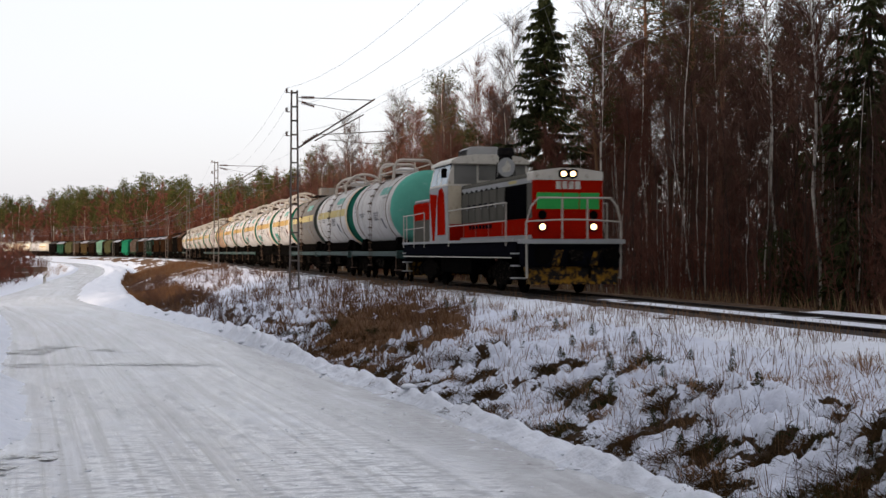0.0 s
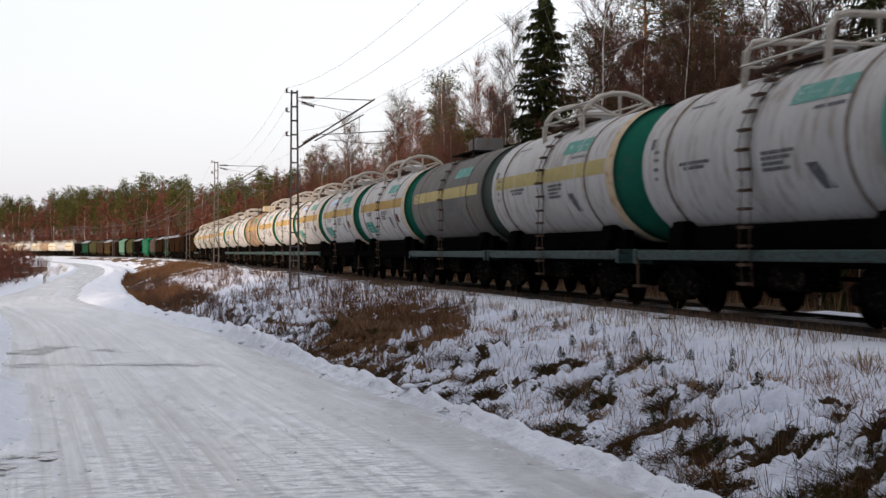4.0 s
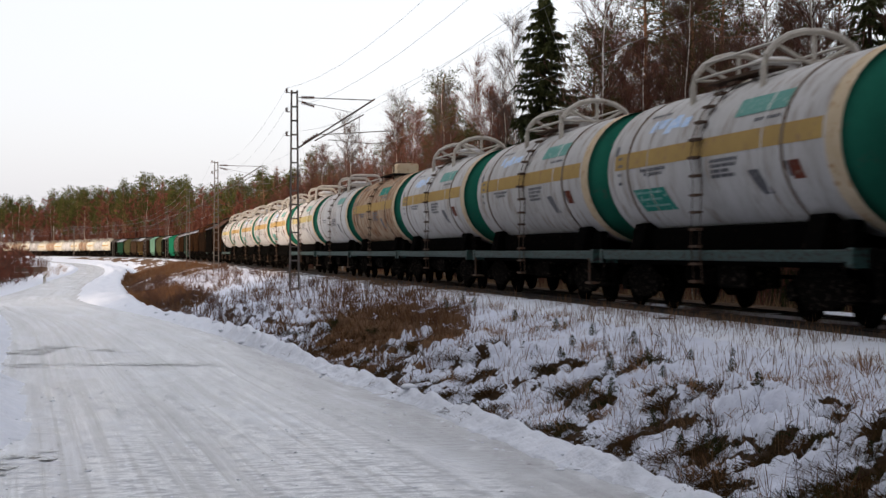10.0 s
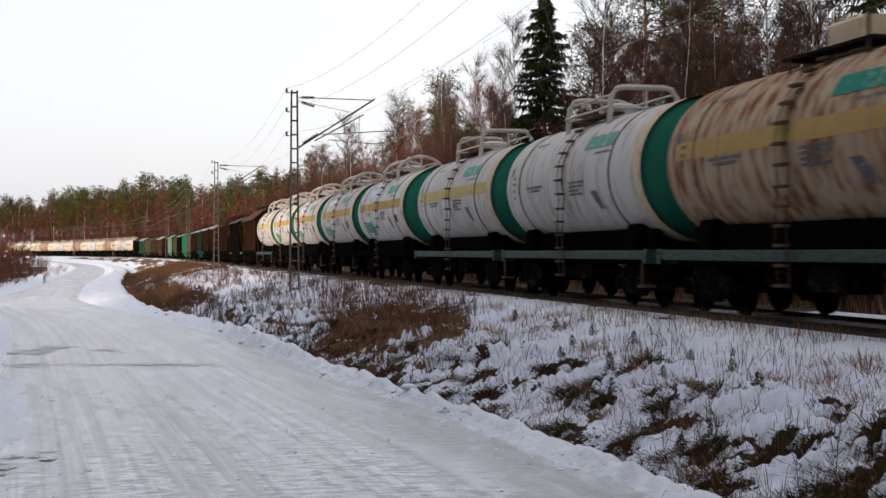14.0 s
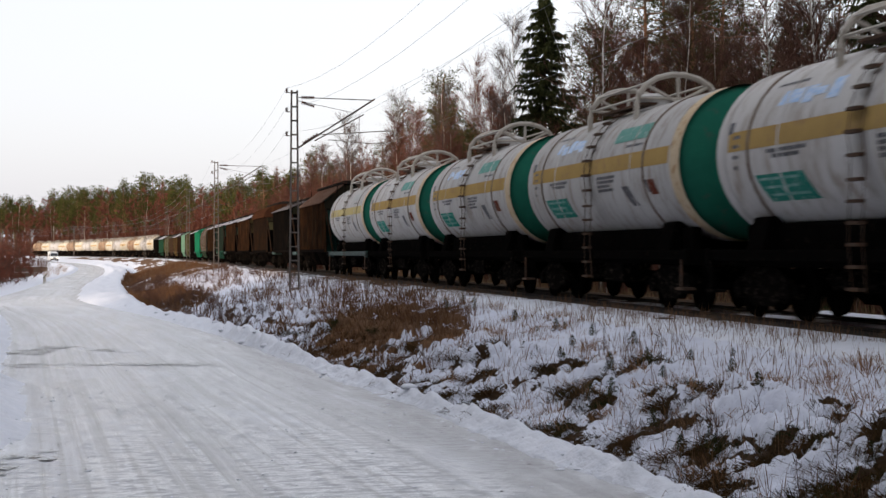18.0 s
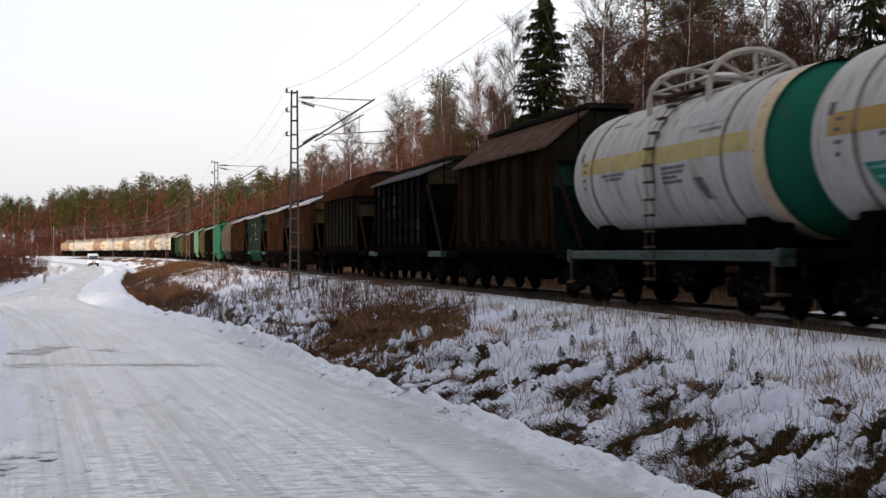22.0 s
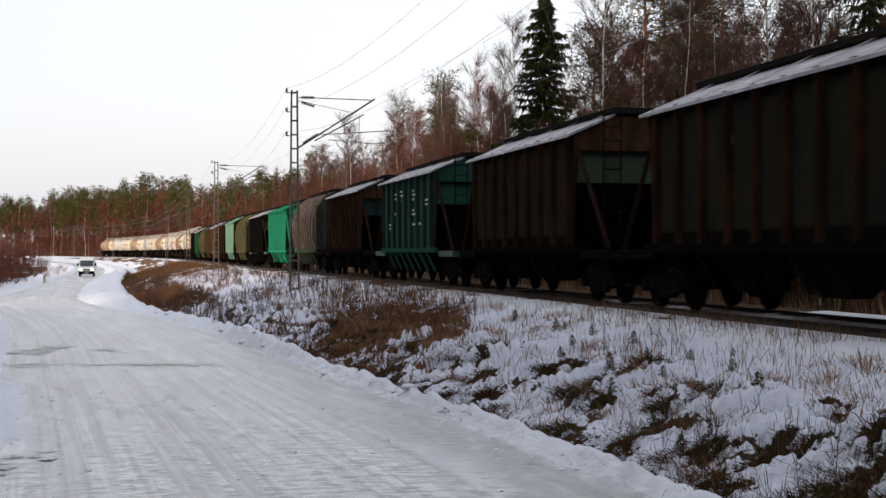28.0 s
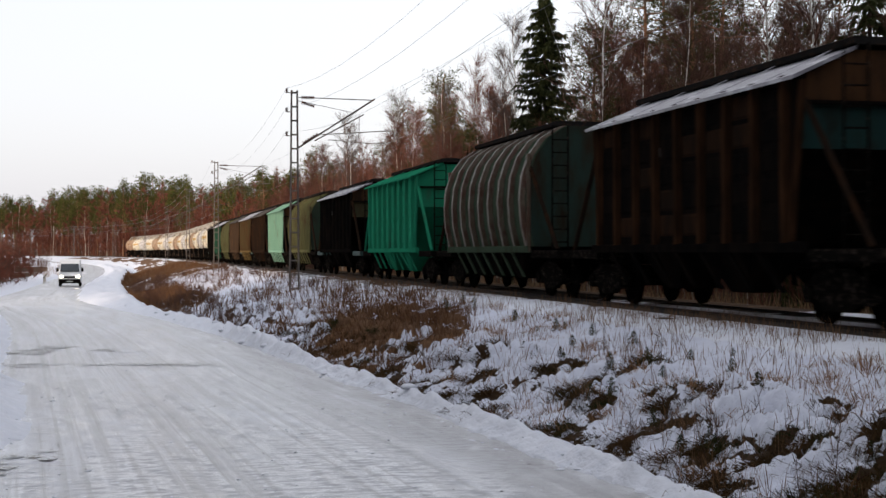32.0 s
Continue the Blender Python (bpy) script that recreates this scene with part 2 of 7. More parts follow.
# brighter, warmer copies of twig and needle: low sun painted into the far wood
M["twig3"] = mk("sunlit_far_twig", (0.165, 0.058, 0.038), (0.10, 0.040, 0.028), 0.3, 0.9, gloss=0.05)
M["pine2"] = mk("sunlit_far_needle", (0.078, 0.080, 0.022), (0.046, 0.050, 0.015), 0.4, 0.9, gloss=0.03)
M["stalk"] = mk("dry_stalk", (0.24, 0.14, 0.08), (0.13, 0.076, 0.046), 0.6, 0.9, gloss=0.0)
M["mattgrass"] = mk("dark_tussock", (0.052, 0.030, 0.014), (0.030, 0.022, 0.010), 0.9, 0.95, c3=(0.085, 0.045, 0.02), cut=0.55, gloss=0.0)
M["mossgrass"] = mk("moss_green_grass", (0.028, 0.034, 0.012), (0.018, 0.022, 0.009), 0.9, 0.95, gloss=0.0)
M["tawny"] = mk("tawny_grass", (0.30, 0.165, 0.085), (0.19, 0.10, 0.052), 0.8, 0.9, gloss=0.0)
M["straw"] = mk("dry_grass", (0.30, 0.20, 0.11), (0.20, 0.12, 0.065), 0.6, 0.9, gloss=0.06)
M["rustgrass"] = mk("tussock_grass", (0.15, 0.075, 0.035), (0.09, 0.05, 0.028), 0.7, 0.9, gloss=0.06)
M["bush"] = mk("bush_twig", (0.10, 0.055, 0.04), (0.07, 0.04, 0.03), 0.7, 0.9, gloss=0.06)


# ---- mesh helpers ----
class Build:
    """Vertices and faces of one mesh."""

    def __init__(self):
        self.v, self.f = [], []

    def put(self, vs, fs):
        n = len(self.v)
        self.v += [tuple(p) for p in vs]
        self.f += [tuple(i + n for i in q) for q in fs]
        return self

    def box(self, x0, x1, y0, y1, z0, z1):
        vs = [(x, y, z) for x in (x0, x1) for y in (y0, y1) for z in (z0, z1)]
        return self.put(vs, [(0, 1, 3, 2), (4, 6, 7, 5), (0, 4, 5, 1), (2, 3, 7, 6), (0, 2, 6, 4), (1, 5, 7, 3)])

    def block(self, x0, x1, y0, y1, z0, z1, c=0.03):
        """A box with chamfered long edges."""
        ring = [(y0 + c, z0), (y1 - c, z0), (y1, z0 + c), (y1, z1 - c), (y1 - c, z1), (y0 + c, z1), (y0, z1 - c), (y0, z0 + c)]
        return self.prism(ring, x0, x1)

    def prism(self, ring, x0, x1):
        """A closed outline in y, z drawn out along x."""
        n = len(ring)
        vs = [(x0, y, z) for y, z in ring] + [(x1, y, z) for y, z in ring]
        fs = [(i, (i + 1) % n, n + (i + 1) % n, n + i) for i in range(n)]
        return self.put(vs, fs + [tuple(range(n - 1, -1, -1)), tuple(range(n, 2 * n))])

    def tube(self, pts, r, n=6, r1=None, closed=True):
        """A round bar along points."""
        pts = [Vector(p) for p in pts]
        m = len(pts)
        vs, fs = [], []
        up = Vector((0, 0, 1))
        for i, p in enumerate(pts):
            d = (pts[min(i + 1, m - 1)] - pts[max(i - 1, 0)]).normalized()
            a = d.cross(up if abs(d.z) < 0.95 else Vector((1, 0, 0))).normalized()
            b = d.cross(a)
            rr = r if r1 is None else r + (r1 - r) * i / max(1, m - 1)
            for k in range(n):
                an = 2 * math.pi * k / n
                vs.append(p + rr * (a * math.cos(an) + b * math.sin(an)))
        for i in range(m - 1):
            for k in range(n):
                fs.append((i * n + k, i * n + (k + 1) % n, (i + 1) * n + (k + 1) % n, (i + 1) * n + k))
        if closed:
            fs += [tuple(range(n - 1, -1, -1)), tuple(range((m - 1) * n, m * n))]
        return self.put(vs, fs)

    def lathe(self, prof, axis="x", n=24, c=(0, 0, 0), a0=0.0, a1=2 * math.pi):
        """A profile of (along, radius) turned about an axis through c."""
        full = abs(a1 - a0 - 2 * math.pi) < 1e-6
        k = n if full else n + 1
        vs, fs = [], []
        for x, r in prof:
            for j in range(k):
                an = a0 + (a1 - a0) * j / n
                u, w = r * math.cos(an), r * math.sin(an)
                p = (x, u, w) if axis == "x" else (u, x, w) if axis == "y" else (u, w, x)
                vs.append((p[0] + c[0], p[1] + c[1], p[2] + c[2]))
        for i in range(len(prof) - 1):
            for j in range(n):
                j1 = (j + 1) % k
                fs.append((i * k + j, i * k + j1, (i + 1) * k + j1, (i + 1) * k + j))
        return self.put(vs, fs)

    def mesh(self, name, mat, smooth=False):
        me = bpy.data.meshes.new(name)
        me.from_pydata(self.v, [], self.f)
        for x in mat if isinstance(mat, list) else [mat]:
            me.materials.append(x)
        if smooth:
            me.polygons.foreach_set("use_smooth", [True] * len(me.polygons))
        me.update()
        return me


def part(name, b, mat, parent, label="", smooth=False, at=None):
    """Links a Build (or a mesh) as one mesh object under a thing or a part."""
    me = b if isinstance(b, bpy.types.Mesh) else b.mesh(name, mat, smooth)
    ob = new(name, me)
    ob.parent = parent
    if at:
        ob.matrix_basis = at
    return tagged(ob, label)


def thing(name, label, category, group="", kind="", m=None):
    ob = new(name)
    ob.empty_display_size = 0.3
    if m:
        ob.matrix_basis = m
    return tagged(ob, label, category, group, kind)


# ---- the line of the track: s metres along it away from the eye, w metres to its right ----
TH, S0, LC, KC = 0.22048, 210.3, 62.65, 0.0011004
S_LO, S_HI, DS = -420, 1200, 1.0
_s = np.arange(0, S_HI, DS)
_k = np.where(_s < S0, 0, np.minimum((_s - S0) / LC, 1) * KC)
_k = np.where(_s < 90, 0.0000335, _k)
_ph = TH + np.concatenate([[0], np.cumsum(_k[:-1] * DS)])
_x = 12.0 + np.concatenate([[0], np.cumsum(-np.sin(_ph)[:-1] * DS)])
_y = np.concatenate([[0], np.cumsum(np.cos(_ph)[:-1] * DS)])


def line(s):
    """x, y and heading of the track's centre."""
    if s < 0:
        return 12.0 - math.sin(TH) * s, math.cos(TH) * s, TH
    return float(np.interp(s, _s, _x)), float(np.interp(s, _s, _y)), float(np.interp(s, _s, _ph))


def on(s, w, z=0.0):
    x, y, a = line(s)
    return Vector((x + w * math.cos(a), y + w * math.sin(a), z))


def on_track(s, half=4.0):
    """The pose of a vehicle that comes towards the eye, its x axis forward, its middle at s."""
    p, q = on(s - half, 0, RAIL), on(s + half, 0, RAIL)
    d = p - q
    c = (p + q) / 2
    return Matrix.Translation(c) @ Matrix.Rotation(math.atan2(d.y, d.x), 4, "Z")


def smooth_step(a, b, x):
    u = min(1, max(0, (x - a) / (b - a)))
    return u * u * (3 - 2 * u)


ROAD_W = [(-150, -7), (-40, -8.6), (15, -9.9), (26, -10.85), (49, -12.2), (68, -14.3), (80, -16.1), (90, -16.9), (115, -17.2), (140, -17.3), (183, -16.8), (215, -16.2), (272, -16.3), (300, -16.7), (330, -18), (360, -20), (390, -21.5), (450, -23), (700, -26), (1200, -30)]
ROAD_H = [(-150, 2.92), (30, 2.9), (60, 2.8), (90, 2.5), (140, 2.2), (1200, 2.2)]
ROAD_Z = [(-150, 0), (20, 0), (60, -0.22), (100, -0.6), (135, -0.8), (200, -0.8), (270, -0.6), (325, -0.2), (390, 0.1), (450, 0.2), (1200, 0.3)]


def table(rows, x):
    return float(np.interp(x, [r[0] for r in rows], [r[1] for r in rows]))


def road_mid(s):
    return sum(table(ROAD_W, s + d) for d in (-8, -4, 0, 4, 8)) / 5


def shoulder(s):
    """Extra width of the snow thrown up beside the road."""
    return 2.5 * smooth_step(60, 95, s) * (1 - smooth_step(270, 330, s))


def road_edge(s):
    return road_mid(s) + table(ROAD_H, s) + shoulder(s)


def n2(x, y, seed=0.0):
    return noise.noise(Vector((x, y, seed)))


def pillow(s, w):
    """Domes of snow on the hummocks, large and small, 0 in the gaps between them."""
    d = noise.voronoi(Vector((s * 3.0 + 0.4 * n2(s, w, 61), w * 3.7, 0.5)))[0][0]
    e = noise.voronoi(Vector((s * 6.4, w * 7.4, 7.5)))[0][0]
    return max(0.0, 1 - (d / 0.66) ** 2), max(0.0, 1 - (e / 0.62) ** 2)


def toe_of(s, w):
    """1 at the foot of the bank, 0 on its smoother upper half."""
    edge = road_edge(s)
    ditch = edge + 1.1 + 0.4 * smooth_step(28, 50, s) + 0.6 * smooth_step(60, 260, s)
    return (1 - smooth_step(0.9, 2.6, w - ditch)) if w > ditch - 0.5 else 0.0


def turf_and_shade(s, w):
    """How dark the gaps between the hummocks are, above 0 where dead grass hangs out and shade is painted in."""
    if not (9 < s < 62 and w < -2.7):
        return -1.0
    k = toe_of(s, w)
    if k < 0.1:
        return -1.0
    p, q = pillow(s, w)
    return 0.9 * n2(s * 1.15, w * 1.4, 19) + 0.4 * n2(s * 2.6, w * 2.8, 23) + 0.2 * k - 0.62 * p - 0.46 * q + 0.08 + 0.02 * (1 - smooth_step(13, 18, s))


def height(s, w):
    """The ground's height."""
    zr, wr, hw = table(ROAD_Z, s), road_mid(s), table(ROAD_H, s)
    far = smooth_step(60, 260, s)
    top = RAIL - 0.06
    if w > 2.6:
        z = top - 0.45 * smooth_step(2.6, 4.2, w) - 0.25 * smooth_step(4, 5.5, w) + 0.6 * smooth_step(6, 14, w)
        z += 0.25 * n2(s * 0.2, w * 0.2) * smooth_step(2.6, 5, w) + 1.5 * smooth_step(10, 60, w) * (0.6 + n2(s * 0.02, w * 0.02))
    elif w > -2.3:
        z = top - 0.05 * max(0, abs(w) - 0.9)
    else:
        sh = shoulder(s)
        edge = wr + hw + sh
        ditch = edge + 1.1 + 0.4 * smooth_step(28, 50, s) + 0.6 * far
        zd = min(zr, 0) - 0.14 - 0.16 * smooth_step(28, 50, s)
        bank = zd + (top - 0.07 - zd) * ((w - ditch) / (-2.3 - ditch)) ** 0.85 if w > ditch else zd
        toe = 1 - smooth_step(1.2, 3.6, w - ditch)
        lump = 0.16 * n2(s * 0.8, w * 0.8, 2) + toe * ((0.15 + 0.3 * smooth_step(20, 34, s)) * abs(n2(s * 1.15, w * 1.15, 5)) + 0.09 * n2(s * 3.0, w * 3.0, 6)) + 0.09 * n2(s * 2.2, w * 2.2, 8) + 0.04 * n2(s * 3.7, w * 3.7, 28)
        if s < 75:
            p, q = pillow(s, w)
            lump += (0.05 + (0.12 + 0.06 * smooth_step(20, 30, s)) * toe) * p ** 0.55 + (0.03 + 0.085 * toe) * q ** 0.55 - 0.08
            lump += (0.012 + 0.03 * toe) * max(0.0, 1 - (noise.voronoi(Vector((s * 10.5, w * 11.5, 3.5)))[0][0] / 0.6) ** 2) if s < 32 else 0.0
        if w > ditch:
            z = bank + lump * min(1, (w - ditch) * 0.6 + 0.2) * min(1, (-2.3 - w) * 0.5)
        else:
            # a tongue of ploughed snow narrows the road short of the side road
            d = abs(w - wr) - (hw if w > wr else hw - 0.45 * smooth_step(19, 22, s) * (1 - smooth_step(29, 31.5, s)))
            ridge = 0.17 + 0.17 * smooth_step(26, 45, s) if w > wr else 0.24
            ridge *= 0.75 + 0.6 * n2(s * 0.35, 3.3 if w > wr else 9.1) + 0.6 * n2(s * 1.7, w * 1.7, 7) + 0.35 * n2(s * 4.1, w * 4.1, 17)
            side = zd if w > wr else zr - 0.25 + 0.2 * n2(s * 0.1, w * 0.1, 4)
            # near the eye the plough has cut the ridge steep and narrow
            cut = 0.42 * (1 - smooth_step(36, 60, s)) * (0.8 + 0.5 * n2(s * 0.5, 1.7, 9)) if w > wr else 0.0
            if d < cut - 0.1:
                z = zr - 0.12
            elif d < 0.5 + (sh if w > wr else 0):
                z = zr - 0.02 + ridge * smooth_step(cut - 0.1, 0.5 + 0.4 * sh + 0.3 * cut, d)
            else:
                z = side + (zr + ridge - side) * (1 - smooth_step(0.5, 1.15 + 0.5 * smooth_step(28, 50, s) if w > wr else 2.4, d - (sh if w > wr else 0)))
            z += 0.05 * n2(s * 2.6, w * 2.6, 11) * smooth_step(-0.1, 0.3, d)
    return z


def spaced(rows):
    """Values from (from, to, step) rows."""
    out = []
    for a, b, d in rows:
        n = max(1, round((b - a) / d))
        out += [a + (b - a) * i / n for i in range(n)]
    return out + [rows[-1][1]]


# ---- ground, road and track ----
def patch(s, w):
    """Where the dead grass lies bare of snow."""
    r = 1 - ((s - 38) / 11.5) ** 2 - ((w + 5.4 - (s - 38) * 0.11) / 2.2) ** 2
    r2 = 1 - ((s - 92) / 34) ** 2 - ((w + 9.3 + (s - 92) * 0.02) / 2.2) ** 2
    return max(r, r2) + 0.6 * n2(s * 0.35, w * 0.7, 13) + 0.55 * n2(s * 1.1, w * 1.5, 14) + 0.35 * n2(s * 3.1, w * 3.1, 15)


def ground():
    ss = spaced([(-420, -40, 20), (-40, 10, 2), (10, 22, 0.055), (22, 31, 0.085), (31, 42, 0.16), (42, 60, 0.3), (60, 120, 0.8), (120, 260, 2), (260, 700, 6), (700, 1190, 30)])
    ws = spaced([(-2500, -400, 300), (-400, -60, 20), (-60, -22, 2), (-22, -15, 0.5), (-15, -9, 0.3), (-9, -3.6, 0.065), (-3.6, -0.4, 0.13), (-0.4, 3, 0.4), (3, 8, 0.5), (8, 30, 2), (30, 400, 20), (400, 2500, 300)])
    b = Build()
    nw = len(ws)
    for s in ss:
        for w in ws:
            x, y, a = line(s)
            b.v.append((x + w * math.cos(a), y + w * math.sin(a), height(s, w)))
    kinds = []
    for i in range(len(ss) - 1):
        for j in range(nw - 1):
            s, w = (ss[i] + ss[i + 1]) / 2, (ws[j] + ws[j + 1]) / 2
            if min(b.v[i * nw + j][1], b.v[(i + 1) * nw + j][1]) < -2500:
                continue
            b.f.append((i * nw + j, i * nw + j + 1, (i + 1) * nw + j + 1, (i + 1) * nw + j))
            if w > 4.6 + 0.8 * n2(s * 0.3, 1):
                k = 2
            elif abs(w) < 2.3 and w > -0.6 and (0.4 * n2(s * 0.6, w * 1.5, 84) + smooth_step(28, 46, s) > 0.5 or 0.6 < w + 0.1 * n2(s * 1.3, w, 85) < 1.1):
                k = 4
            elif 1.1 < w < 4.7 and 0.4 * n2(s * 0.5, w * 0.9, 86) + smooth_step(24, 40, s) > 0.5:
                k = 2
            elif -1.32 < w + 0.12 * n2(s * 1.1, w, 83) < -0.6 or -2.25 < w < -0.85 and n2(s * 0.5, w * 1.4, 81) + 0.5 * n2(s * 1.6, w * 2.0, 82) + 0.9 * smooth_step(40, 58, s) > 0.62:
                k = 4
            elif w < -2.2 and w > road_edge(s) + 0.9 and patch(s, w) > 0.5:
                k = 1
            elif w < road_mid(s) - 7 and s > 70:
                k = 2 if n2(s * 0.06, w * 0.1, 21) > -0.1 else 0
            elif 128 < s < 235 and -2.6 > w > road_edge(s) + 0.8 and n2(s * 0.09, w * 0.35, 5) + smooth_step(128, 165, s) > 0.35 or 235 < s < 420 and -9 < w < -3 and n2(s * 0.08, w * 0.3, 5) > -0.15:
                k = 1
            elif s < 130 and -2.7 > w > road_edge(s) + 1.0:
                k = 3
            else:
                k = 0
            kinds.append(k)
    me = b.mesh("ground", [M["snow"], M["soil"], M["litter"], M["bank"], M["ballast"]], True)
    me.attributes.new("turf_shade", "FLOAT", "POINT").data.foreach_set("value", [turf_and_shade(s, w) for s in ss for w in ws])
    me.polygons.foreach_set("material_index", kinds)
    return tagged(new("ground", me), "snow-covered ground with bare patches of dead brown grass", "ground", kind="structure")


def strip(name, mat, ss, ws, z, label, category):
    """A sheet along the road, with its own s, w as texture coordinates."""
    b, uv = Build(), []
    nw = len(ws)
    for s in ss:
        for w in ws:
            p = on(s, road_mid(s) + w * table(ROAD_H, s), z(s, w))
            b.v.append(tuple(p))
            uv.append((w * table(ROAD_H, s), s))
    for i in range(len(ss) - 1):
        for j in range(nw - 1):
            b.f.append((i * nw + j, i * nw + j + 1, (i + 1) * nw + j + 1, (i + 1) * nw + j))
    me = b.mesh(name, mat, True)
    lay = me.uv_layers.new(name="along")
    for lp in me.loops:
        lay.data[lp.index].uv = uv[lp.vertex_index]
    return tagged(new(name, me), label, category, kind="structure")


ground()
strip("road", M["ice"], spaced([(-100, 10, 4), (10, 70, 0.5), (70, 200, 1.5), (200, 620, 4)]), [-1.06, -0.9, -0.7, -0.5, -0.3, -0.1, 0.1, 0.3, 0.5, 0.7, 0.9, 1.06, 1.2],
      lambda s, w: table(ROAD_Z, s) - 0.02 * w * w + 0.012 * n2(w * 6, s * 0.5, 31), "icy road of packed grey-white snow with wheel tracks", "road")


def railway():
    t = thing("railway_track", "single railway track with dark steel rails in snow", "railway", kind="structure")
    prof = [(-0.07, -0.17), (0.07, -0.17), (0.07, -0.155), (0.012, -0.13), (0.012, -0.04), (0.036, -0.03), (0.036, -0.004), (0.028, 0), (-0.028, 0), (-0.036, -0.004), (-0.036, -0.03), (-0.012, -0.04), (-0.012, -0.13), (-0.07, -0.155)]
    for g in (-0.798, 0.798):
        ss = spaced([(-200, 0, 10), (0, 250, 4), (250, 800, 8)])
        b = Build()
        n = len(prof)
        for s in ss:
            for u, z in prof:
                b.v.append(tuple(on(s, g + u, RAIL + z)))
        for i in range(len(ss) - 1):
            for k in range(n):
                b.f.append((i * n + k, i * n + (k + 1) % n, (i + 1) * n + (k + 1) % n, (i + 1) * n + k))
        part("rail", b, M["steel"], t)
    return t


railway()


# ---- overhead line ----
MASTS = [13.0, 65.4, 117.6, 165.4, 238.0, 306.0, 370.0, 436.0, 500.0]
MAST_W = -4.3


def mast_pose(s):
    a = line(s)[2]
    p = on(s, MAST_W, height(s, MAST_W) - 0.25)
    return Matrix.Translation(p) @ Matrix.Rotation(a, 4, "Z")


def make_mast():
    """Local x points to the track, y away along it."""
    t = thing("catenary_mast", "rusty lattice steel railway mast with cantilever arm", "mast", "masts along the railway")
    H, g = 8.25 + 0.9, 0.2
    for sx in (-1, 1):
        for sy in (-1, 1):
            part("upright", Build().tube([(sx * g, sy * 0.11, 0), (sx * g * 0.62, sy * 0.09, H)], 0.032, 4), M["mast"], t)
    n = 15
    for i in range(n):
        z = 0.4 + i * (H - 0.5) / (n - 1)
        k = 1 - 0.38 * z / H
        part("rung", Build().box(-g * k, g * k, -0.12, 0.12, z - 0.03, z + 0.03), M["mast"], t)
    part("footing", Build().block(-0.4, 0.4, -0.4, 0.4, -0.5, 0.12, 0.05), M["ballast"], t, "concrete footing")
    base = 0.9
    top, low = 7.95 + base, 5.7 + base
    tip = (3.6, 0, 7.95 + base)
    b = Build()
    b.tube([(0.14, 0, low), tip], 0.042, 6)
    b.tube([(0.9, 0, low + 0.34), (3.1, 0, 7.25 + base)], 0.032, 6)
    b.tube([(0.14, 0, top), (3.5, 0, 7.9 + base)], 0.022, 5)
    b.tube([(0.14, 0, top - 0.15), (2.75, 0, 7.3 + base)], 0.012, 5)
    b.tube([(1.2, 0, 6.32 + base), (4.35, 0, 6.55 + base)], 0.022, 5)
    b.tube([(1.5, 0, 6.1 + base), (3.6, 0, 5.95 + base), (4.2, 0, 6.0 + base)], 0.018, 5)
    b.tube([(2.9, 0, 7.25 + base), (2.9, 0, 6.45 + base)], 0.012, 5)
    part("cantilever", b, M["mast"], t)
    b = Build()
    for p, q in (((0.4, 0, low + 0.24), (1.0, 0, low + 0.62)), ((0.35, 0, top), (0.85, 0, top)), ((0.35, 0, top - 0.22), (0.85, 0, top - 0.37))):
        p, q = Vector(p), Vector(q)
        b = Build().tube([p, q], 0.03, 6)
        for i in range(6):
            c = p.lerp(q, i / 5)
            d = (q - p).normalized() * 0.025
            b.tube([c - d, c + d], 0.075, 8)
        part("insulator", b, M["insul"], t, smooth=True)
    for z in (H - 0.1, H - 0.95, H - 2.0):
        b = Build().tube([(-0.1, 0, z), (-0.34, 0, z)], 0.02, 5)
        for i in range(3):
            b.lathe([(z - 0.02 + 0.07 * i, 0.03), (z + 0.02 + 0.07 * i, 0.075), (z + 0.045 + 0.07 * i, 0.03)], "z", 8, (-0.34, 0, 0))
        part("line_insulator", b, M["insul"], t)
    return t


_m = make_mast()
_m.matrix_basis = mast_pose(MASTS[0])
for _q in MASTS[1:]:
    copy_thing(_m, mast_pose(_q))


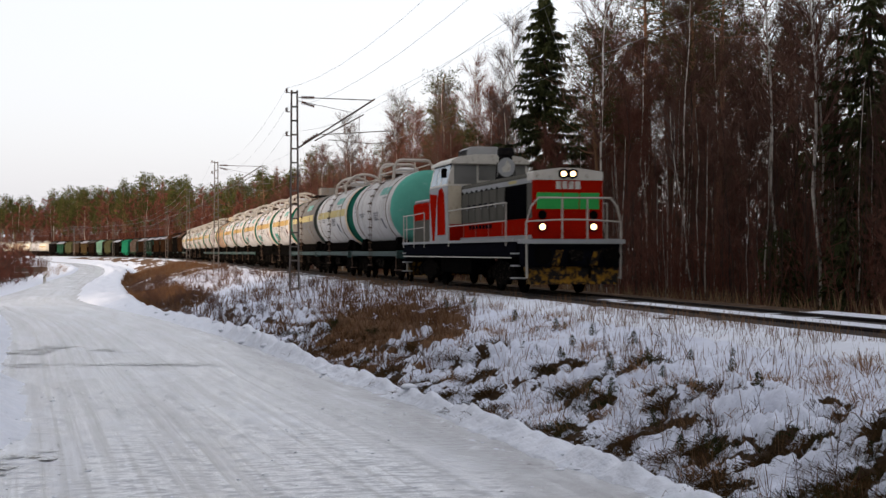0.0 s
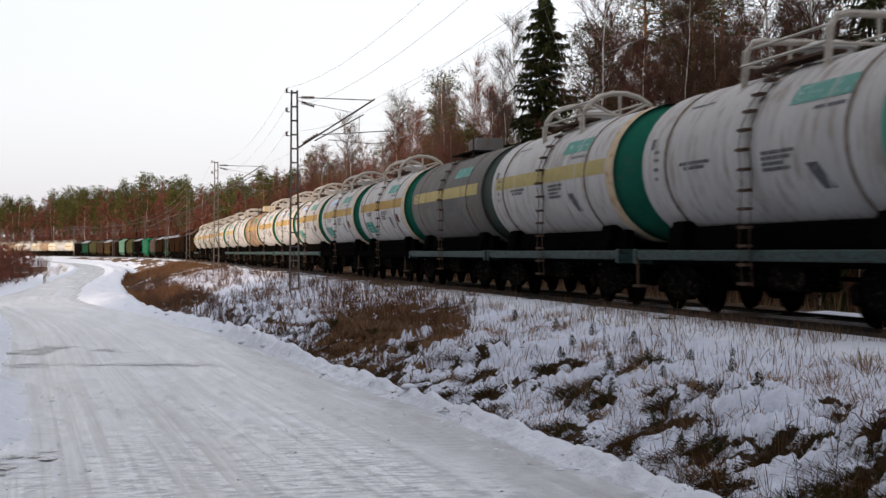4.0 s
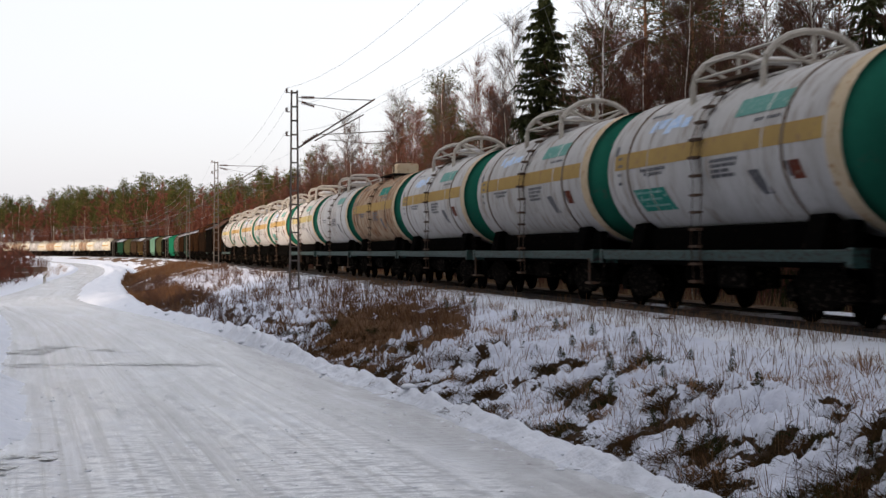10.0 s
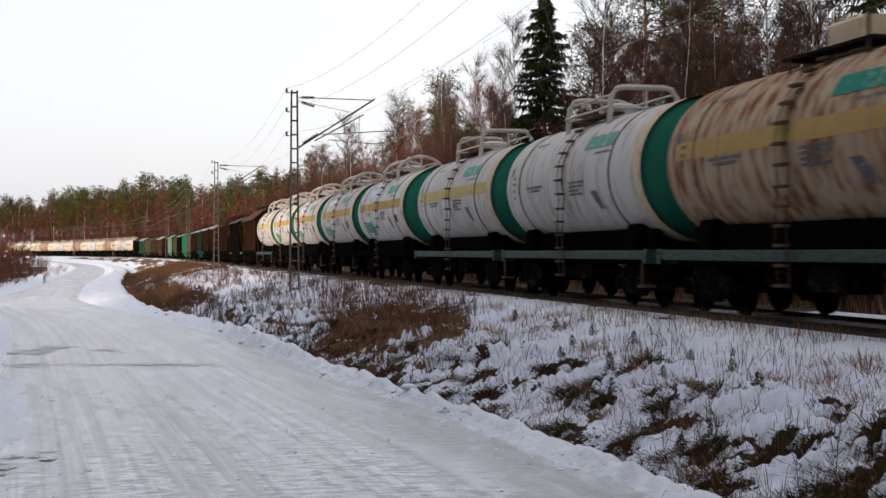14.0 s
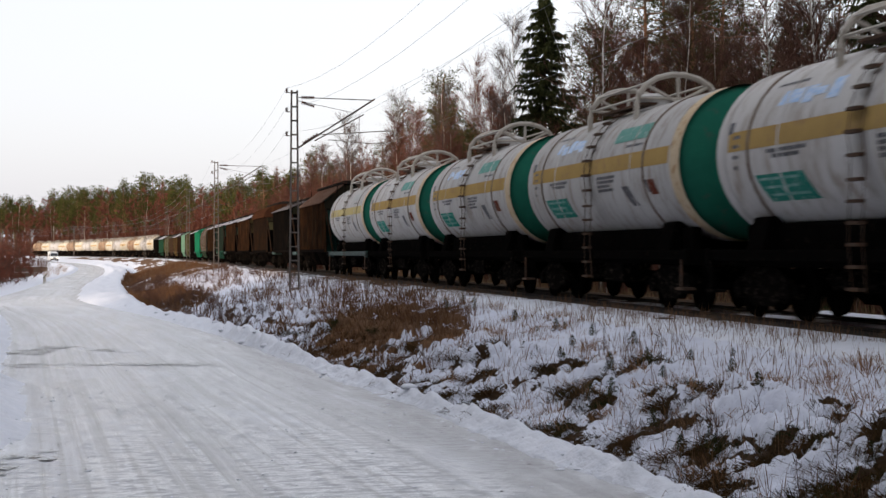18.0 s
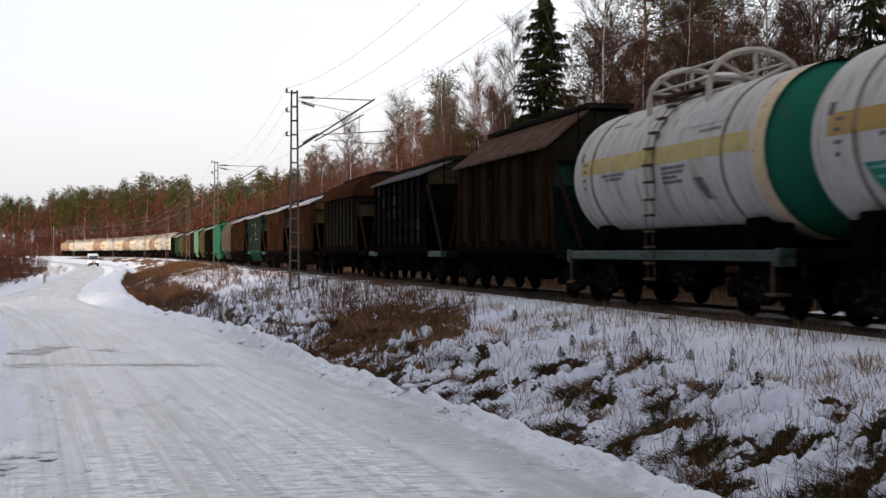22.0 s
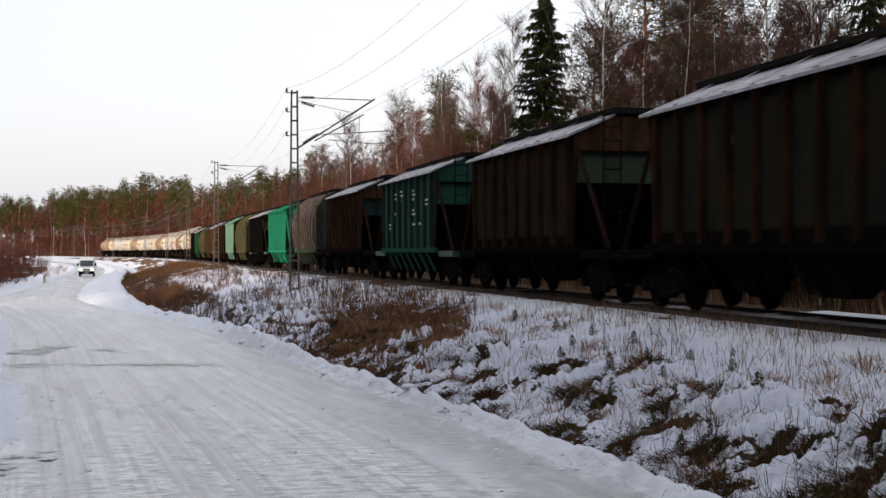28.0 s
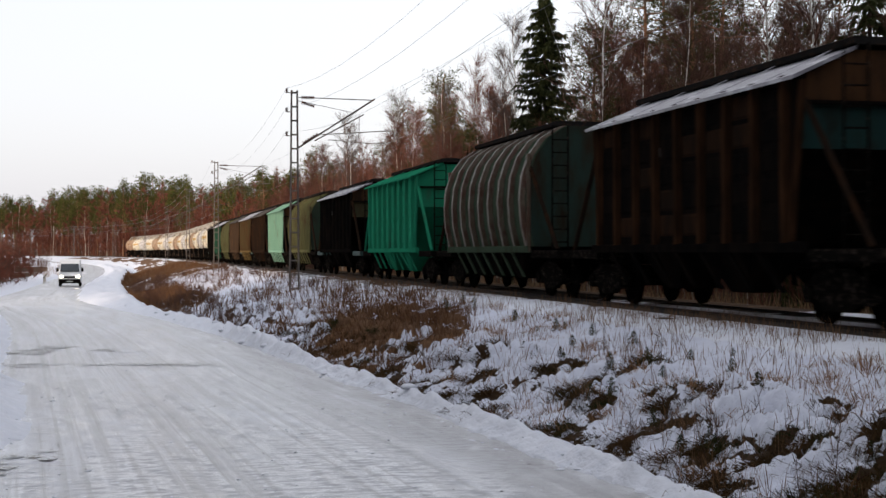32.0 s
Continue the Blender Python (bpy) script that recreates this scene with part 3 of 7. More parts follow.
def wires():
    t = thing("overhead_wires", "thin contact, carrier and feeder wires between the masts", "wires", kind="structure")
    H = 9.15
    runs = (("contact_wire", 4.2, 0.9 + 6.0, 0.0, 0.0045), ("carrier_wire", 3.6, 0.9 + 7.95, 0.3, 0.0045),
            ("feeder_wire", -0.34, H - 0.1 + 0.2, 1.2, 0.0045), ("feeder_wire", -0.34, H - 0.95 + 0.2, 1.2, 0.0045), ("feeder_wire", -0.34, H - 2.0 + 0.2, 1.2, 0.0045))
    ms = [-40.0] + MASTS
    for name, x, z, sag, r in runs:
        b, e = Build(), Build()
        for s0, s1 in zip(ms, ms[1:]):
            p, q = mast_pose(s0) @ Vector((x, 0, z)), mast_pose(s1) @ Vector((x, 0, z))
            pts = [p.lerp(q, i / 10) - Vector((0, 0, 4 * sag * (1 if s0 < 160 else 0.35) * (i / 10) * (1 - i / 10))) for i in range(11)]
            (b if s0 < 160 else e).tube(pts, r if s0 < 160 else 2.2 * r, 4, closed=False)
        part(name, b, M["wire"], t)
        part(name, e, M["wire_far"], t, "stretch of wire round the bend, painted paler as sunlit")
    b = Build()
    for s0, s1 in zip(ms, ms[1:]):
        p, q = mast_pose(s0) @ Vector((3.6, 0, 8.85)), mast_pose(s1) @ Vector((3.6, 0, 8.85))
        c, d = mast_pose(s0) @ Vector((4.2, 0, 6.9)), mast_pose(s1) @ Vector((4.2, 0, 6.9))
        for i in range(1, 8):
            u = i / 8
            b.tube([p.lerp(q, u) - Vector((0, 0, 1.2 * u * (1 - u))), c.lerp(d, u)], 0.006, 3, closed=False)
    part("dropper", b, M["wire"], t)


wires()

# ---- bogies ----
_shared = {}


def shared(key, make):
    if key not in _shared:
        _shared[key] = make()
    return _shared[key]


def wheelset_mesh(r):
    b = Build()
    for g in (-1, 1):
        y = g * 0.80
        prof = [(y - g * 0.065, 0.10), (y - g * 0.065, r * 0.98), (y - g * 0.04, r + 0.025), (y - g * 0.025, r), (y + g * 0.06, r - 0.005), (y + g * 0.06, r * 0.86), (y + g * 0.02, r * 0.8), (y + g * 0.02, r * 0.35), (y + g * 0.07, r * 0.3), (y + g * 0.07, 0.0)]
        b.lathe(prof, "y", 22)
        for k in range(6):
            a = k * math.pi / 3
            c, s = math.cos(a), math.sin(a)
            b.box(c * r * 0.55 - 0.04, c * r * 0.55 + 0.04, y + g * 0.02, y + g * 0.035, s * r * 0.55 - 0.04, s * r * 0.55 + 0.04)
    b.tube([(0, -1.1, 0), (0, 1.1, 0)], 0.075, 10)
    return b.mesh("wheelset", M["wheel"])


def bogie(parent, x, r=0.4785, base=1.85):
    bg = part("bogie", shared(("bolster", base), lambda: Build().block(-0.25, 0.25, -1.05, 1.05, 0.55, 0.85, 0.05).mesh("bolster", M["under"])), None, parent, "grimy steel bogie, near black with painted shade", at=pose(x, 0, 0))
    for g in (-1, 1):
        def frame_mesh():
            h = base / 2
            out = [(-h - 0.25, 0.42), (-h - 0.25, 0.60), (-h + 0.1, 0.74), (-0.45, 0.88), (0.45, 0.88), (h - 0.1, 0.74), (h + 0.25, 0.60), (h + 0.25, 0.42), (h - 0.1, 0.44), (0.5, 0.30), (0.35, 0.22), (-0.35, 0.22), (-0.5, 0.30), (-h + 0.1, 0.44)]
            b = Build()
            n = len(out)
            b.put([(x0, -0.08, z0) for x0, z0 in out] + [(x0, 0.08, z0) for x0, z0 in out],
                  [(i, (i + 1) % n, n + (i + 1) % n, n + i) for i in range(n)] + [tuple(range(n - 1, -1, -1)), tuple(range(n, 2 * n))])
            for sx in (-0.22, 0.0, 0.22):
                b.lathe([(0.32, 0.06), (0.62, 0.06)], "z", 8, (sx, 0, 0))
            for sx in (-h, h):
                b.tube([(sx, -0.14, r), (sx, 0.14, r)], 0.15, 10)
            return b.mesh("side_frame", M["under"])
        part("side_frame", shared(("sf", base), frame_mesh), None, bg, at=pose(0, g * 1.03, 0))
    out = []
    for sx in (-1, 1):
        w = part("wheelset", shared(("ws", r), lambda: wheelset_mesh(r)), None, bg)
        w.matrix_parent_inverse = Matrix.Translation((sx * base / 2, 0, r))
        out.append(w)
    return out


def couplers(t, x):
    for g in (-1, 1):
        b = Build().block(min(g * (x - 0.5), g * (x + 0.1)), max(g * (x - 0.5), g * (x + 0.1)), -0.11, 0.11, 0.93, 1.15, 0.03)
        b.block(min(g * (x + 0.02), g * (x + 0.28)), max(g * (x + 0.02), g * (x + 0.28)), -0.2, 0.14, 0.9, 1.2, 0.05)
        part("coupler", b, M["under"], t)


WAGON_WHEELS, LOCO_WHEELS = [], []
R_T, Z_T, L_T = 1.5, 2.85, 5.2


def arc_patch(b, x0, x1, a0, a1, r, n=5, slant=0.0, mx=2):
    """A piece of sheet on the barrel: angles in degrees up from the level, on both flanks by sign of r."""
    g = -1 if r < 0 else 1
    r = abs(r)
    for i in range(n):
        for (p, q) in ((x0, x1),):
            u0, u1 = radians(a0 + (a1 - a0) * i / n), radians(a0 + (a1 - a0) * (i + 1) / n)
            s0, s1 = slant * i / n, slant * (i + 1) / n
            vs = [(p + s0, g * r * math.cos(u0), Z_T + r * math.sin(u0)), (q + s0, g * r * math.cos(u0), Z_T + r * math.sin(u0)),
                  (q + s1, g * r * math.cos(u1), Z_T + r * math.sin(u1)), (p + s1, g * r * math.cos(u1), Z_T + r * math.sin(u1))]
            b.put(vs, [(0, 1, 2, 3) if g < 0 else (3, 2, 1, 0)])
    return b


def tank_wagon(paint="white", top="hoops", stripe="ochre", band="band", ring=True, marks=2, graffiti=False, sill="black", size=1.0, label="", seed=0):
    rnd = random.Random(seed)
    t = thing("tank_wagon", label, "tank wagon", "tank wagons of the train")
    h = L_T
    dish = 0.55
    short = band == "cap" or (stripe == "yellow" and paint == "white" and seed > 12)
    ext = 0.0 if band == "cap" else 0.2 if short else 0.4
    xb = h - dish - (0.35 if band == "cap" else -0.4 if short else -0.62)
    prof = [(-h + dish * (1 - math.cos(a)), R_T * math.sin(a)) for a in [radians(d) for d in (0, 15, 30, 45, 60, 75, 90)]]
    back = [(x - 0.3, r) for x, r in prof] + [(xb, R_T)]
    part("barrel", Build().lathe(back, "x", 40, (0, 0, Z_T)), M[paint], t, smooth=True)
    front = [(xb, R_T)] + [(ext - x, r) for x, r in reversed(prof)]
    part("front_head", Build().lathe(front, "x", 40, (0, 0, Z_T)), M[band], t, "green painted head" if band != paint else "", smooth=True)
    if ring:
        part("paint_ring", Build().lathe([(xb - 0.5, R_T + 0.004), (xb, R_T + 0.004)], "x", 40, (0, 0, Z_T)), M["ring"], t, "cream painted ring", smooth=True)
    if stripe:
        for g in (-1, 1):
            part("stripe", arc_patch(Build(), -h + 0.7, xb - 0.5, 0, 13, g * (R_T + 0.005)), M[stripe], t, "ochre stripe along the barrel", smooth=True)
    for x in (-h + dish, -2.6, 2.6, xb - 0.52):
        part("hoop_seam", Build().lathe([(x - 0.035, R_T), (x - 0.025, R_T + 0.012), (x + 0.025, R_T + 0.012), (x + 0.035, R_T)], "x", 40, (0, 0, Z_T)), M[paint], t, smooth=True)
    # straps that hold the barrel down, and saddles
    for x in (-3.7, 3.35):
        b = Build().lathe([(x - 0.045, R_T + 0.002), (x - 0.04, R_T + 0.02), (x + 0.04, R_T + 0.02), (x + 0.045, R_T + 0.002)], "x", 40, (0, 0, Z_T))
        part("holding_strap", b, M["strap"], t, "dirty brown holding strap", smooth=False)
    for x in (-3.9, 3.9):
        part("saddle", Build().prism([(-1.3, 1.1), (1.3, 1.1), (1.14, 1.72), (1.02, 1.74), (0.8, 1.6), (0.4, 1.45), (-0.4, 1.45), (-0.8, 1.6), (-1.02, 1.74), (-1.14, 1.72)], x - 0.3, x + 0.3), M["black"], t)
    for g in (-1, 1):
        b = Build()
        for sx in (-0.2, 0.2):
            pts = [(sx, g * 1.5, 0.55), (sx, g * 1.56, 1.3)] + [(sx, g * (R_T + 0.07) * math.cos(radians(a)), Z_T + (R_T + 0.07) * math.sin(radians(a))) for a in (-15, 0, 15, 30, 45, 60, 72)]
            b.tube(pts, 0.010, 4)
        part("ladder_string", b, M["rung"], t)
        step = shared("step", lambda: Build().box(-0.17, 0.17, -0.065, 0.065, -0.024, 0.024).mesh("ladder_step", M["rung"]))
        for z in (0.6, 0.92, 1.24, 1.55, 1.86, 2.17):
            part("ladder_step", step, None, t, at=pose(0, g * 1.55, z))
        for a in range(-12, 73, 12):
            u = radians(a)
            part("ladder_step", step, None, t, at=pose(0, g * (R_T + 0.09) * math.cos(u), Z_T + (R_T + 0.09) * math.sin(u)))
    zt = Z_T + R_T
    if top in ("hoops", "square"):
        for x in (-1.55, 1.55):
            b = Build()
            if top == "hoops":
                pts = [(x, -0.95, zt - 0.42)] + [(x, -0.95 * math.cos(radians(a)), zt - 0.05 + 0.68 * math.sin(radians(a))) for a in range(0, 181, 20)] + [(x, 0.95, zt - 0.42)]
            else:
                pts = [(x, -0.85, zt - 0.36), (x, -0.8, zt + 0.36), (x, -0.66, zt + 0.54), (x, -0.5, zt + 0.58), (x, 0.5, zt + 0.58), (x, 0.66, zt + 0.54), (x, 0.8, zt + 0.36), (x, 0.85, zt - 0.36)]
            b.tube(pts, 0.066, 7)
            part("guard_hoop", b, M["rail_w"], t)
            b = Build()
            if top == "hoops":
                for a in (40, 90, 140):
                    b.tube([(x, 0, zt + 0.02), (x, -0.95 * math.cos(radians(a)), zt - 0.05 + 0.68 * math.sin(radians(a)))], 0.042, 5)
            else:
                b.tube([(x, 0.05, zt), (x, 0.05, zt + 0.58)], 0.035, 5)
            b.tube([(x, -0.88, zt + 0.1), (x, 0.88, zt + 0.1)], 0.03, 5)
            part("guard_spoke", b, M["rail_w"], t)
        b = Build()
        for y in (-0.9, 0.9):
            b.tube([(-1.55, y, zt + 0.1), (1.55, y, zt + 0.1)], 0.03, 5)
            b.tube([(-1.55, y * 0.8, zt + 0.42), (1.55, y * 0.8, zt + 0.42)], 0.03, 5)
        part("guard_rail", b, M["rail_w"], t)
        b = Build().lathe([(zt - 0.1, 0.42), (zt + 0.2, 0.42), (zt + 0.22, 0.48), (zt + 0.28, 0.48), (zt + 0.36, 0.25), (zt + 0.38, 0)], "z", 18)
        part("hatch", b, M[paint], t, smooth=False)
        part("hatch_deck", Build().box(-1.4, 1.4, -0.75, -0.42, zt - 0.02, zt + 0.03).box(-1.4, 1.4, 0.42, 0.75, zt - 0.02, zt + 0.03), M["rung"], t)
    else:
        part("hatch_box", Build().block(-0.55, 0.55, -0.45, 0.45, zt - 0.05, zt + 0.52, 0.06), M["grey" if paint == "grey" else "ring"], t)
        part("hatch_deck", Build().box(-1.5, 1.5, -0.8, 0.8, zt + 0.0, zt + 0.05), M["deck"], t)
        for x in (-1.3, 1.3):
            for y in (-0.75, 0.75):
                part("deck_post", Build().tube([(x, y, zt - 0.3), (x, y, zt + 0.45)], 0.03, 5), M["rung"], t)
        part("deck_rail", Build().tube([(1.3, -0.75, zt + 0.45), (2.2, -0.6, zt + 0.5)], 0.02, 4), M["rung"], t)
    # lettering, as plain bars, and green plates
    for g in (-1, 1):
        if marks:
            b = arc_patch(Build(), 1.3, 3.3, 24, 38, g * (R_T + 0.006))
            part("upper_plate", b, M["mark_dark" if paint == "rusty" else "pale" if seed == 15 else "mark"], t, "white plate with unreadable lettering" if seed == 15 else "green plate with unreadable lettering", smooth=True)
        if marks > 1:
            b = arc_patch(Build(), -3.3, -1.6, -36, -17, g * (R_T + 0.006), slant=-0.25)
            part("lower_plate", b, M["mark_dark"], t, smooth=True)
            b = Build()
            for k, (x0, x1) in enumerate(((-3.22, -1.85), (-3.28, -2.1), (-3.36, -1.95))):
                arc_patch(b, x0 - 0.03 * k, x1 - 0.03 * k, -32 + 5.5 * k, -30.2 + 5.5 * k, g * (R_T + 0.009), 1)
            part("plate_lines", b, M["mark"], t, "pale lines of unreadable lettering")["kind"] = "stuff"
        if graffiti:
            b = Build()
            for i in range(5):
                x = -2.9 + 0.42 * i
                arc_patch(b, x, x + 0.36, 26 + rnd.uniform(-3, 3), 36 + rnd.uniform(-3, 3), g * (R_T + 0.006), 3, rnd.uniform(-0.15, 0.15))
            part("paint_scrawl", b, M["inkblue"], t, "pale blue paint scrawl", smooth=True)
        if marks > 1 or graffiti:
            part("brown_label", arc_patch(Build(), 3.62, 4.0, -22, -10, g * (R_T + 0.006), 3, -0.1), M["label"], t, "small faded brown label", smooth=True)
            part("pale_label", arc_patch(Build(), 3.5, 3.6, -20, -10, g * (R_T + 0.006), 3, -0.1), M["ink"], t, smooth=True)
        b = Build()
        for x0, x1, a0 in ((-4.3, -4.0, 8), (-4.3, -4.0, 2), (-4.3, -4.05, -5), (-4.3, -4.1, -12), (-3.3, -2.2, 42), (-3.0, -1.6, -4), (-2.8, -1.8, -7.5), (0.5, 1.7, -5), (0.5, 1.6, -8.5), (0.5, 1.3, -12), (2.2, 3.2, 18), (0.5, 1.5, -15.5)):
            w = x0
            while w < x1:
                e = min(x1, w + rnd.uniform(0.08, 0.22))
                arc_patch(b, w, e - 0.03, a0, a0 + 2.4, g * (R_T + 0.006), 1)
                w = e
        arc_patch(b, 2.35, 2.75, -30, -13, g * (R_T + 0.006), 3, -0.35)
        arc_patch(b, -4.55, -4.35, 12, 20, g * (R_T + 0.006), 2)
        part("lettering", b, M["ink"], t, "dark unreadable lettering", smooth=True)["kind"] = "stuff"
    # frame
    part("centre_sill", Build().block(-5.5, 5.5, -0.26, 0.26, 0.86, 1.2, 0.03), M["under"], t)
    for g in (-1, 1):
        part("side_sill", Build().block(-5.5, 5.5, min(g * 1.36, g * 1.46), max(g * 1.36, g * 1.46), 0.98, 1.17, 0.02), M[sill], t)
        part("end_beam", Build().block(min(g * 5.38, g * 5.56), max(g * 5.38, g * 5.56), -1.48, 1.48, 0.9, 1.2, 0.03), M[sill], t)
        # black beam added to fill the shade between barrel and frame
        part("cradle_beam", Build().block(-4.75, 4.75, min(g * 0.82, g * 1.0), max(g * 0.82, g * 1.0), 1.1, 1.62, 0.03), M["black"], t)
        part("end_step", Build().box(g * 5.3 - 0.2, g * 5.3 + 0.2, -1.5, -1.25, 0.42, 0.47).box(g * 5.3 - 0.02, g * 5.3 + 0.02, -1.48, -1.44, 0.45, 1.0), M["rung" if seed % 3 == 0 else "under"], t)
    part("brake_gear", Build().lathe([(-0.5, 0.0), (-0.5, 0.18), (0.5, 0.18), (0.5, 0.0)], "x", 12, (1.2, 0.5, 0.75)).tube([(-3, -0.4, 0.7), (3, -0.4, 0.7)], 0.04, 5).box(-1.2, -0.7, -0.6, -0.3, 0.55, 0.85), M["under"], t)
    # dark drum, box and pan added to fill the shade below the floor
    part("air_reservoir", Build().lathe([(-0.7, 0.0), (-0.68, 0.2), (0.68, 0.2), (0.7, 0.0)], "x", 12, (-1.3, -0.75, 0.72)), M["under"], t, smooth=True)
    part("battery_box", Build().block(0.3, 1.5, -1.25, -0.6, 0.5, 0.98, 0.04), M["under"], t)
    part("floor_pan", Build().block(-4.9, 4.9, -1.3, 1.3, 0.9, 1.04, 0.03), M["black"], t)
    couplers(t, 5.6)
    for x in (-3.9, 3.9):
        WAGON_WHEELS.extend(bogie(t, x))
    return t


def pressed_panel(pitch, hz, mat):
    """A bulged sheet between two ribs, its face towards -y."""
    a, h = pitch / 2 - 0.11, hz / 2 - 0.03
    b = Build()
    b.put([(-a, 0, -h), (a, 0, -h), (a, 0, h), (-a, 0, h), (-a + 0.07, -0.028, -h + 0.06), (a - 0.07, -0.028, -h + 0.06), (a - 0.07, -0.028, h - 0.06), (-a + 0.07, -0.028, h - 0.06)],
          [(4, 5, 6, 7), (0, 1, 5, 4), (1, 2, 6, 5), (2, 3, 7, 6), (3, 0, 4, 7)])
    return b.mesh("side_panel", mat)


def hopper_wagon(body="brown", roof="brown", end="brown", half=4.95, over=2.35, curved=False, roof_h=0.72, ribs=9, label="", seed=0, rib=None, rows=5, spots=None):
    rib = rib or body
    gable = "h_sand" if end == "h_ochre" else "h_mott" if seed in (0, 2) else "h_olive" if seed == 1 else end if end in ("h_bright", "h_mint", "h_green") and body in ("h_bright", "h_mint", "h_green") else "h_gable"
    # most end slopes go near black, the shade there put into the paint
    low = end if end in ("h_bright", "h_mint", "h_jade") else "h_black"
    rnd = random.Random(seed)
    inset = 0.12 if curved else 0.5
    t = thing("hopper_wagon", label, "hopper wagon", "hopper wagons of the train")
    zb, ze = 1.28, 3.78 if roof_h > 0.8 or curved else 3.9
    if curved:
        side = [(1.42, zb), (1.56, 1.9), (1.6, 2.5), (1.55, 3.1), (1.36, 3.65), (1.05, 4.08), (0.62, 4.36), (0.45, 4.42)]
    else:
        side = [(1.5, zb), (1.52, ze)]
    for g in (-1, 1):
        th = 0.06
        ring = [(g * y, z) for y, z in side] + [(g * (y - th), z) for y, z in reversed(side)]
        if curved:
            part("side_wall", Build().prism(ring if g > 0 else ring[::-1], -half, half), M[body], t)
        else:
            # the wall's ends lean out towards the eaves
            y0, y1 = sorted((g * 1.46, g * 1.52))
            lean = 0.42 if roof_h > 0.8 else 0.0
            part("side_wall", Build().put([(-half + 0.42, y0, zb), (half - 0.42, y0, zb), (half - lean, y0, ze), (-half + lean, y0, ze), (-half + 0.42, y1, zb), (half - 0.42, y1, zb), (half - lean, y1, ze), (-half + lean, y1, ze)],
                 [(0, 1, 2, 3), (7, 6, 5, 4), (0, 4, 5, 1), (3, 2, 6, 7), (0, 3, 7, 4), (1, 5, 6, 2)]), M[body], t)
        for i in range(ribs):
            x = -half + inset + 2 * (half - inset) * i / (ribs - 1)
            b, n = Build(), len(side)
            b.put([(x + dx, g * (y + dy), z) for y, z in side for dx, dy in ((-0.10, 0), (-0.07, 0.13), (0.07, 0.13), (0.10, 0))],
                  [(4 * k + q, 4 * k + q + 1, 4 * k + q + 5, 4 * k + q + 4) for k in range(n - 1) for q in range(3)] + [(3, 2, 1, 0)])
            part("rib", b, M[rib], t)
        if spots:
            pitch = 2 * (half - inset) / (ribs - 1)
            for k in range(ribs - 1):
                for j in range(rows):
                    x, z = -half + inset + pitch * k, zb + 0.12 + (ze - zb - 0.2) / rows * j
                    hz = (ze - zb - 0.2) / rows
                    pick = spots[0] if rnd.random() < 0.5 else rnd.choice(spots)
                    me = shared(("panel", rows, round(pitch, 2), pick), lambda: pressed_panel(pitch, hz, M[pick]))
                    part("side_panel", me, None, t, at=Matrix.Translation((x + pitch / 2, g * 1.515, z + hz / 2)) @ Matrix.Rotation(0 if g < 0 else math.pi, 4, "Z"))
    if not curved:
        zr = ze + roof_h
        if seed == 2:
            arch = [(1.72, ze - 0.11), (1.72, ze - 0.03), (1.66, ze + 0.22), (1.48, ze + 0.46), (1.18, ze + 0.66), (0.82, ze + 0.79), (0.5, zr - 0.02)]
            part("arched_roof", Build().prism(arch + [(-y, z) for y, z in reversed(arch)], -half - 0.02, half + 0.02), M[roof], t, "arched rusty roof sheet")
        for g in (-1, 1) if seed != 2 else ():
            b = Build()
            o = half + 0.06
            b.put([(-o, g * 1.72, ze - 0.05), (o, g * 1.72, ze - 0.05), (o - 0.25, g * 0.5, zr), (-o + 0.25, g * 0.5, zr), (-o, g * 1.72, ze - 0.11), (o, g * 1.72, ze - 0.11), (o - 0.25, g * 0.5, zr - 0.06), (-o + 0.25, g * 0.5, zr - 0.06)],
                  [(0, 1, 2, 3), (7, 6, 5, 4), (0, 4, 5, 1), (3, 2, 6, 7), (0, 3, 7, 4), (1, 5, 6, 2)])
            part("roof_slope", b, M[roof], t, "rusty roof sheet")
            for i in range(5):
                x = -half + 0.9 + i * (2 * half - 1.8) / 4
                part("roof_seam", Build().put([(x - 0.03, g * 1.7, ze - 0.03), (x + 0.03, g * 1.7, ze - 0.03), (x + 0.03, g * 0.52, zr + 0.03), (x - 0.03, g * 0.52, zr + 0.03), (x, g * 1.7, ze - 0.015), (x, g * 0.52, zr + 0.045)], [(0, 4, 5, 3), (4, 1, 2, 5), (0, 1, 4), (3, 5, 2)]), M[roof], t)
    else:
        zr = 4.42
    for g in (-1, 1):
        b = Build()
        o = half - 0.02
        if curved:
            pr = [(y, z) for y, z in side] + [(-y, z) for y, z in reversed(side)]
            b.prism(pr, min(g * (o - 0.05), g * o), max(g * (o - 0.05), g * o))
        else:
            pr = [(-1.5, 2.75), (1.5, 2.75), (1.5, ze - 0.06), (0.5, zr - 0.07), (-0.5, zr - 0.07), (-1.5, ze - 0.06)]
            b.prism(pr, min(g * (o - 0.3), g * (o - 0.24)), max(g * (o - 0.3), g * (o - 0.24)))
        part("end_wall", b, M[end], t)
        if not curved:
            pr = [(-1.5, ze - 0.4), (1.5, ze - 0.4), (1.5, ze - 0.06), (0.5, zr - 0.07), (-0.5, zr - 0.07), (-1.5, ze - 0.06)]
            part("gable_sheet", Build().prism(pr, min(g * (o - 0.24), g * (o - 0.2)), max(g * (o - 0.24), g * (o - 0.2))), M[gable], t)
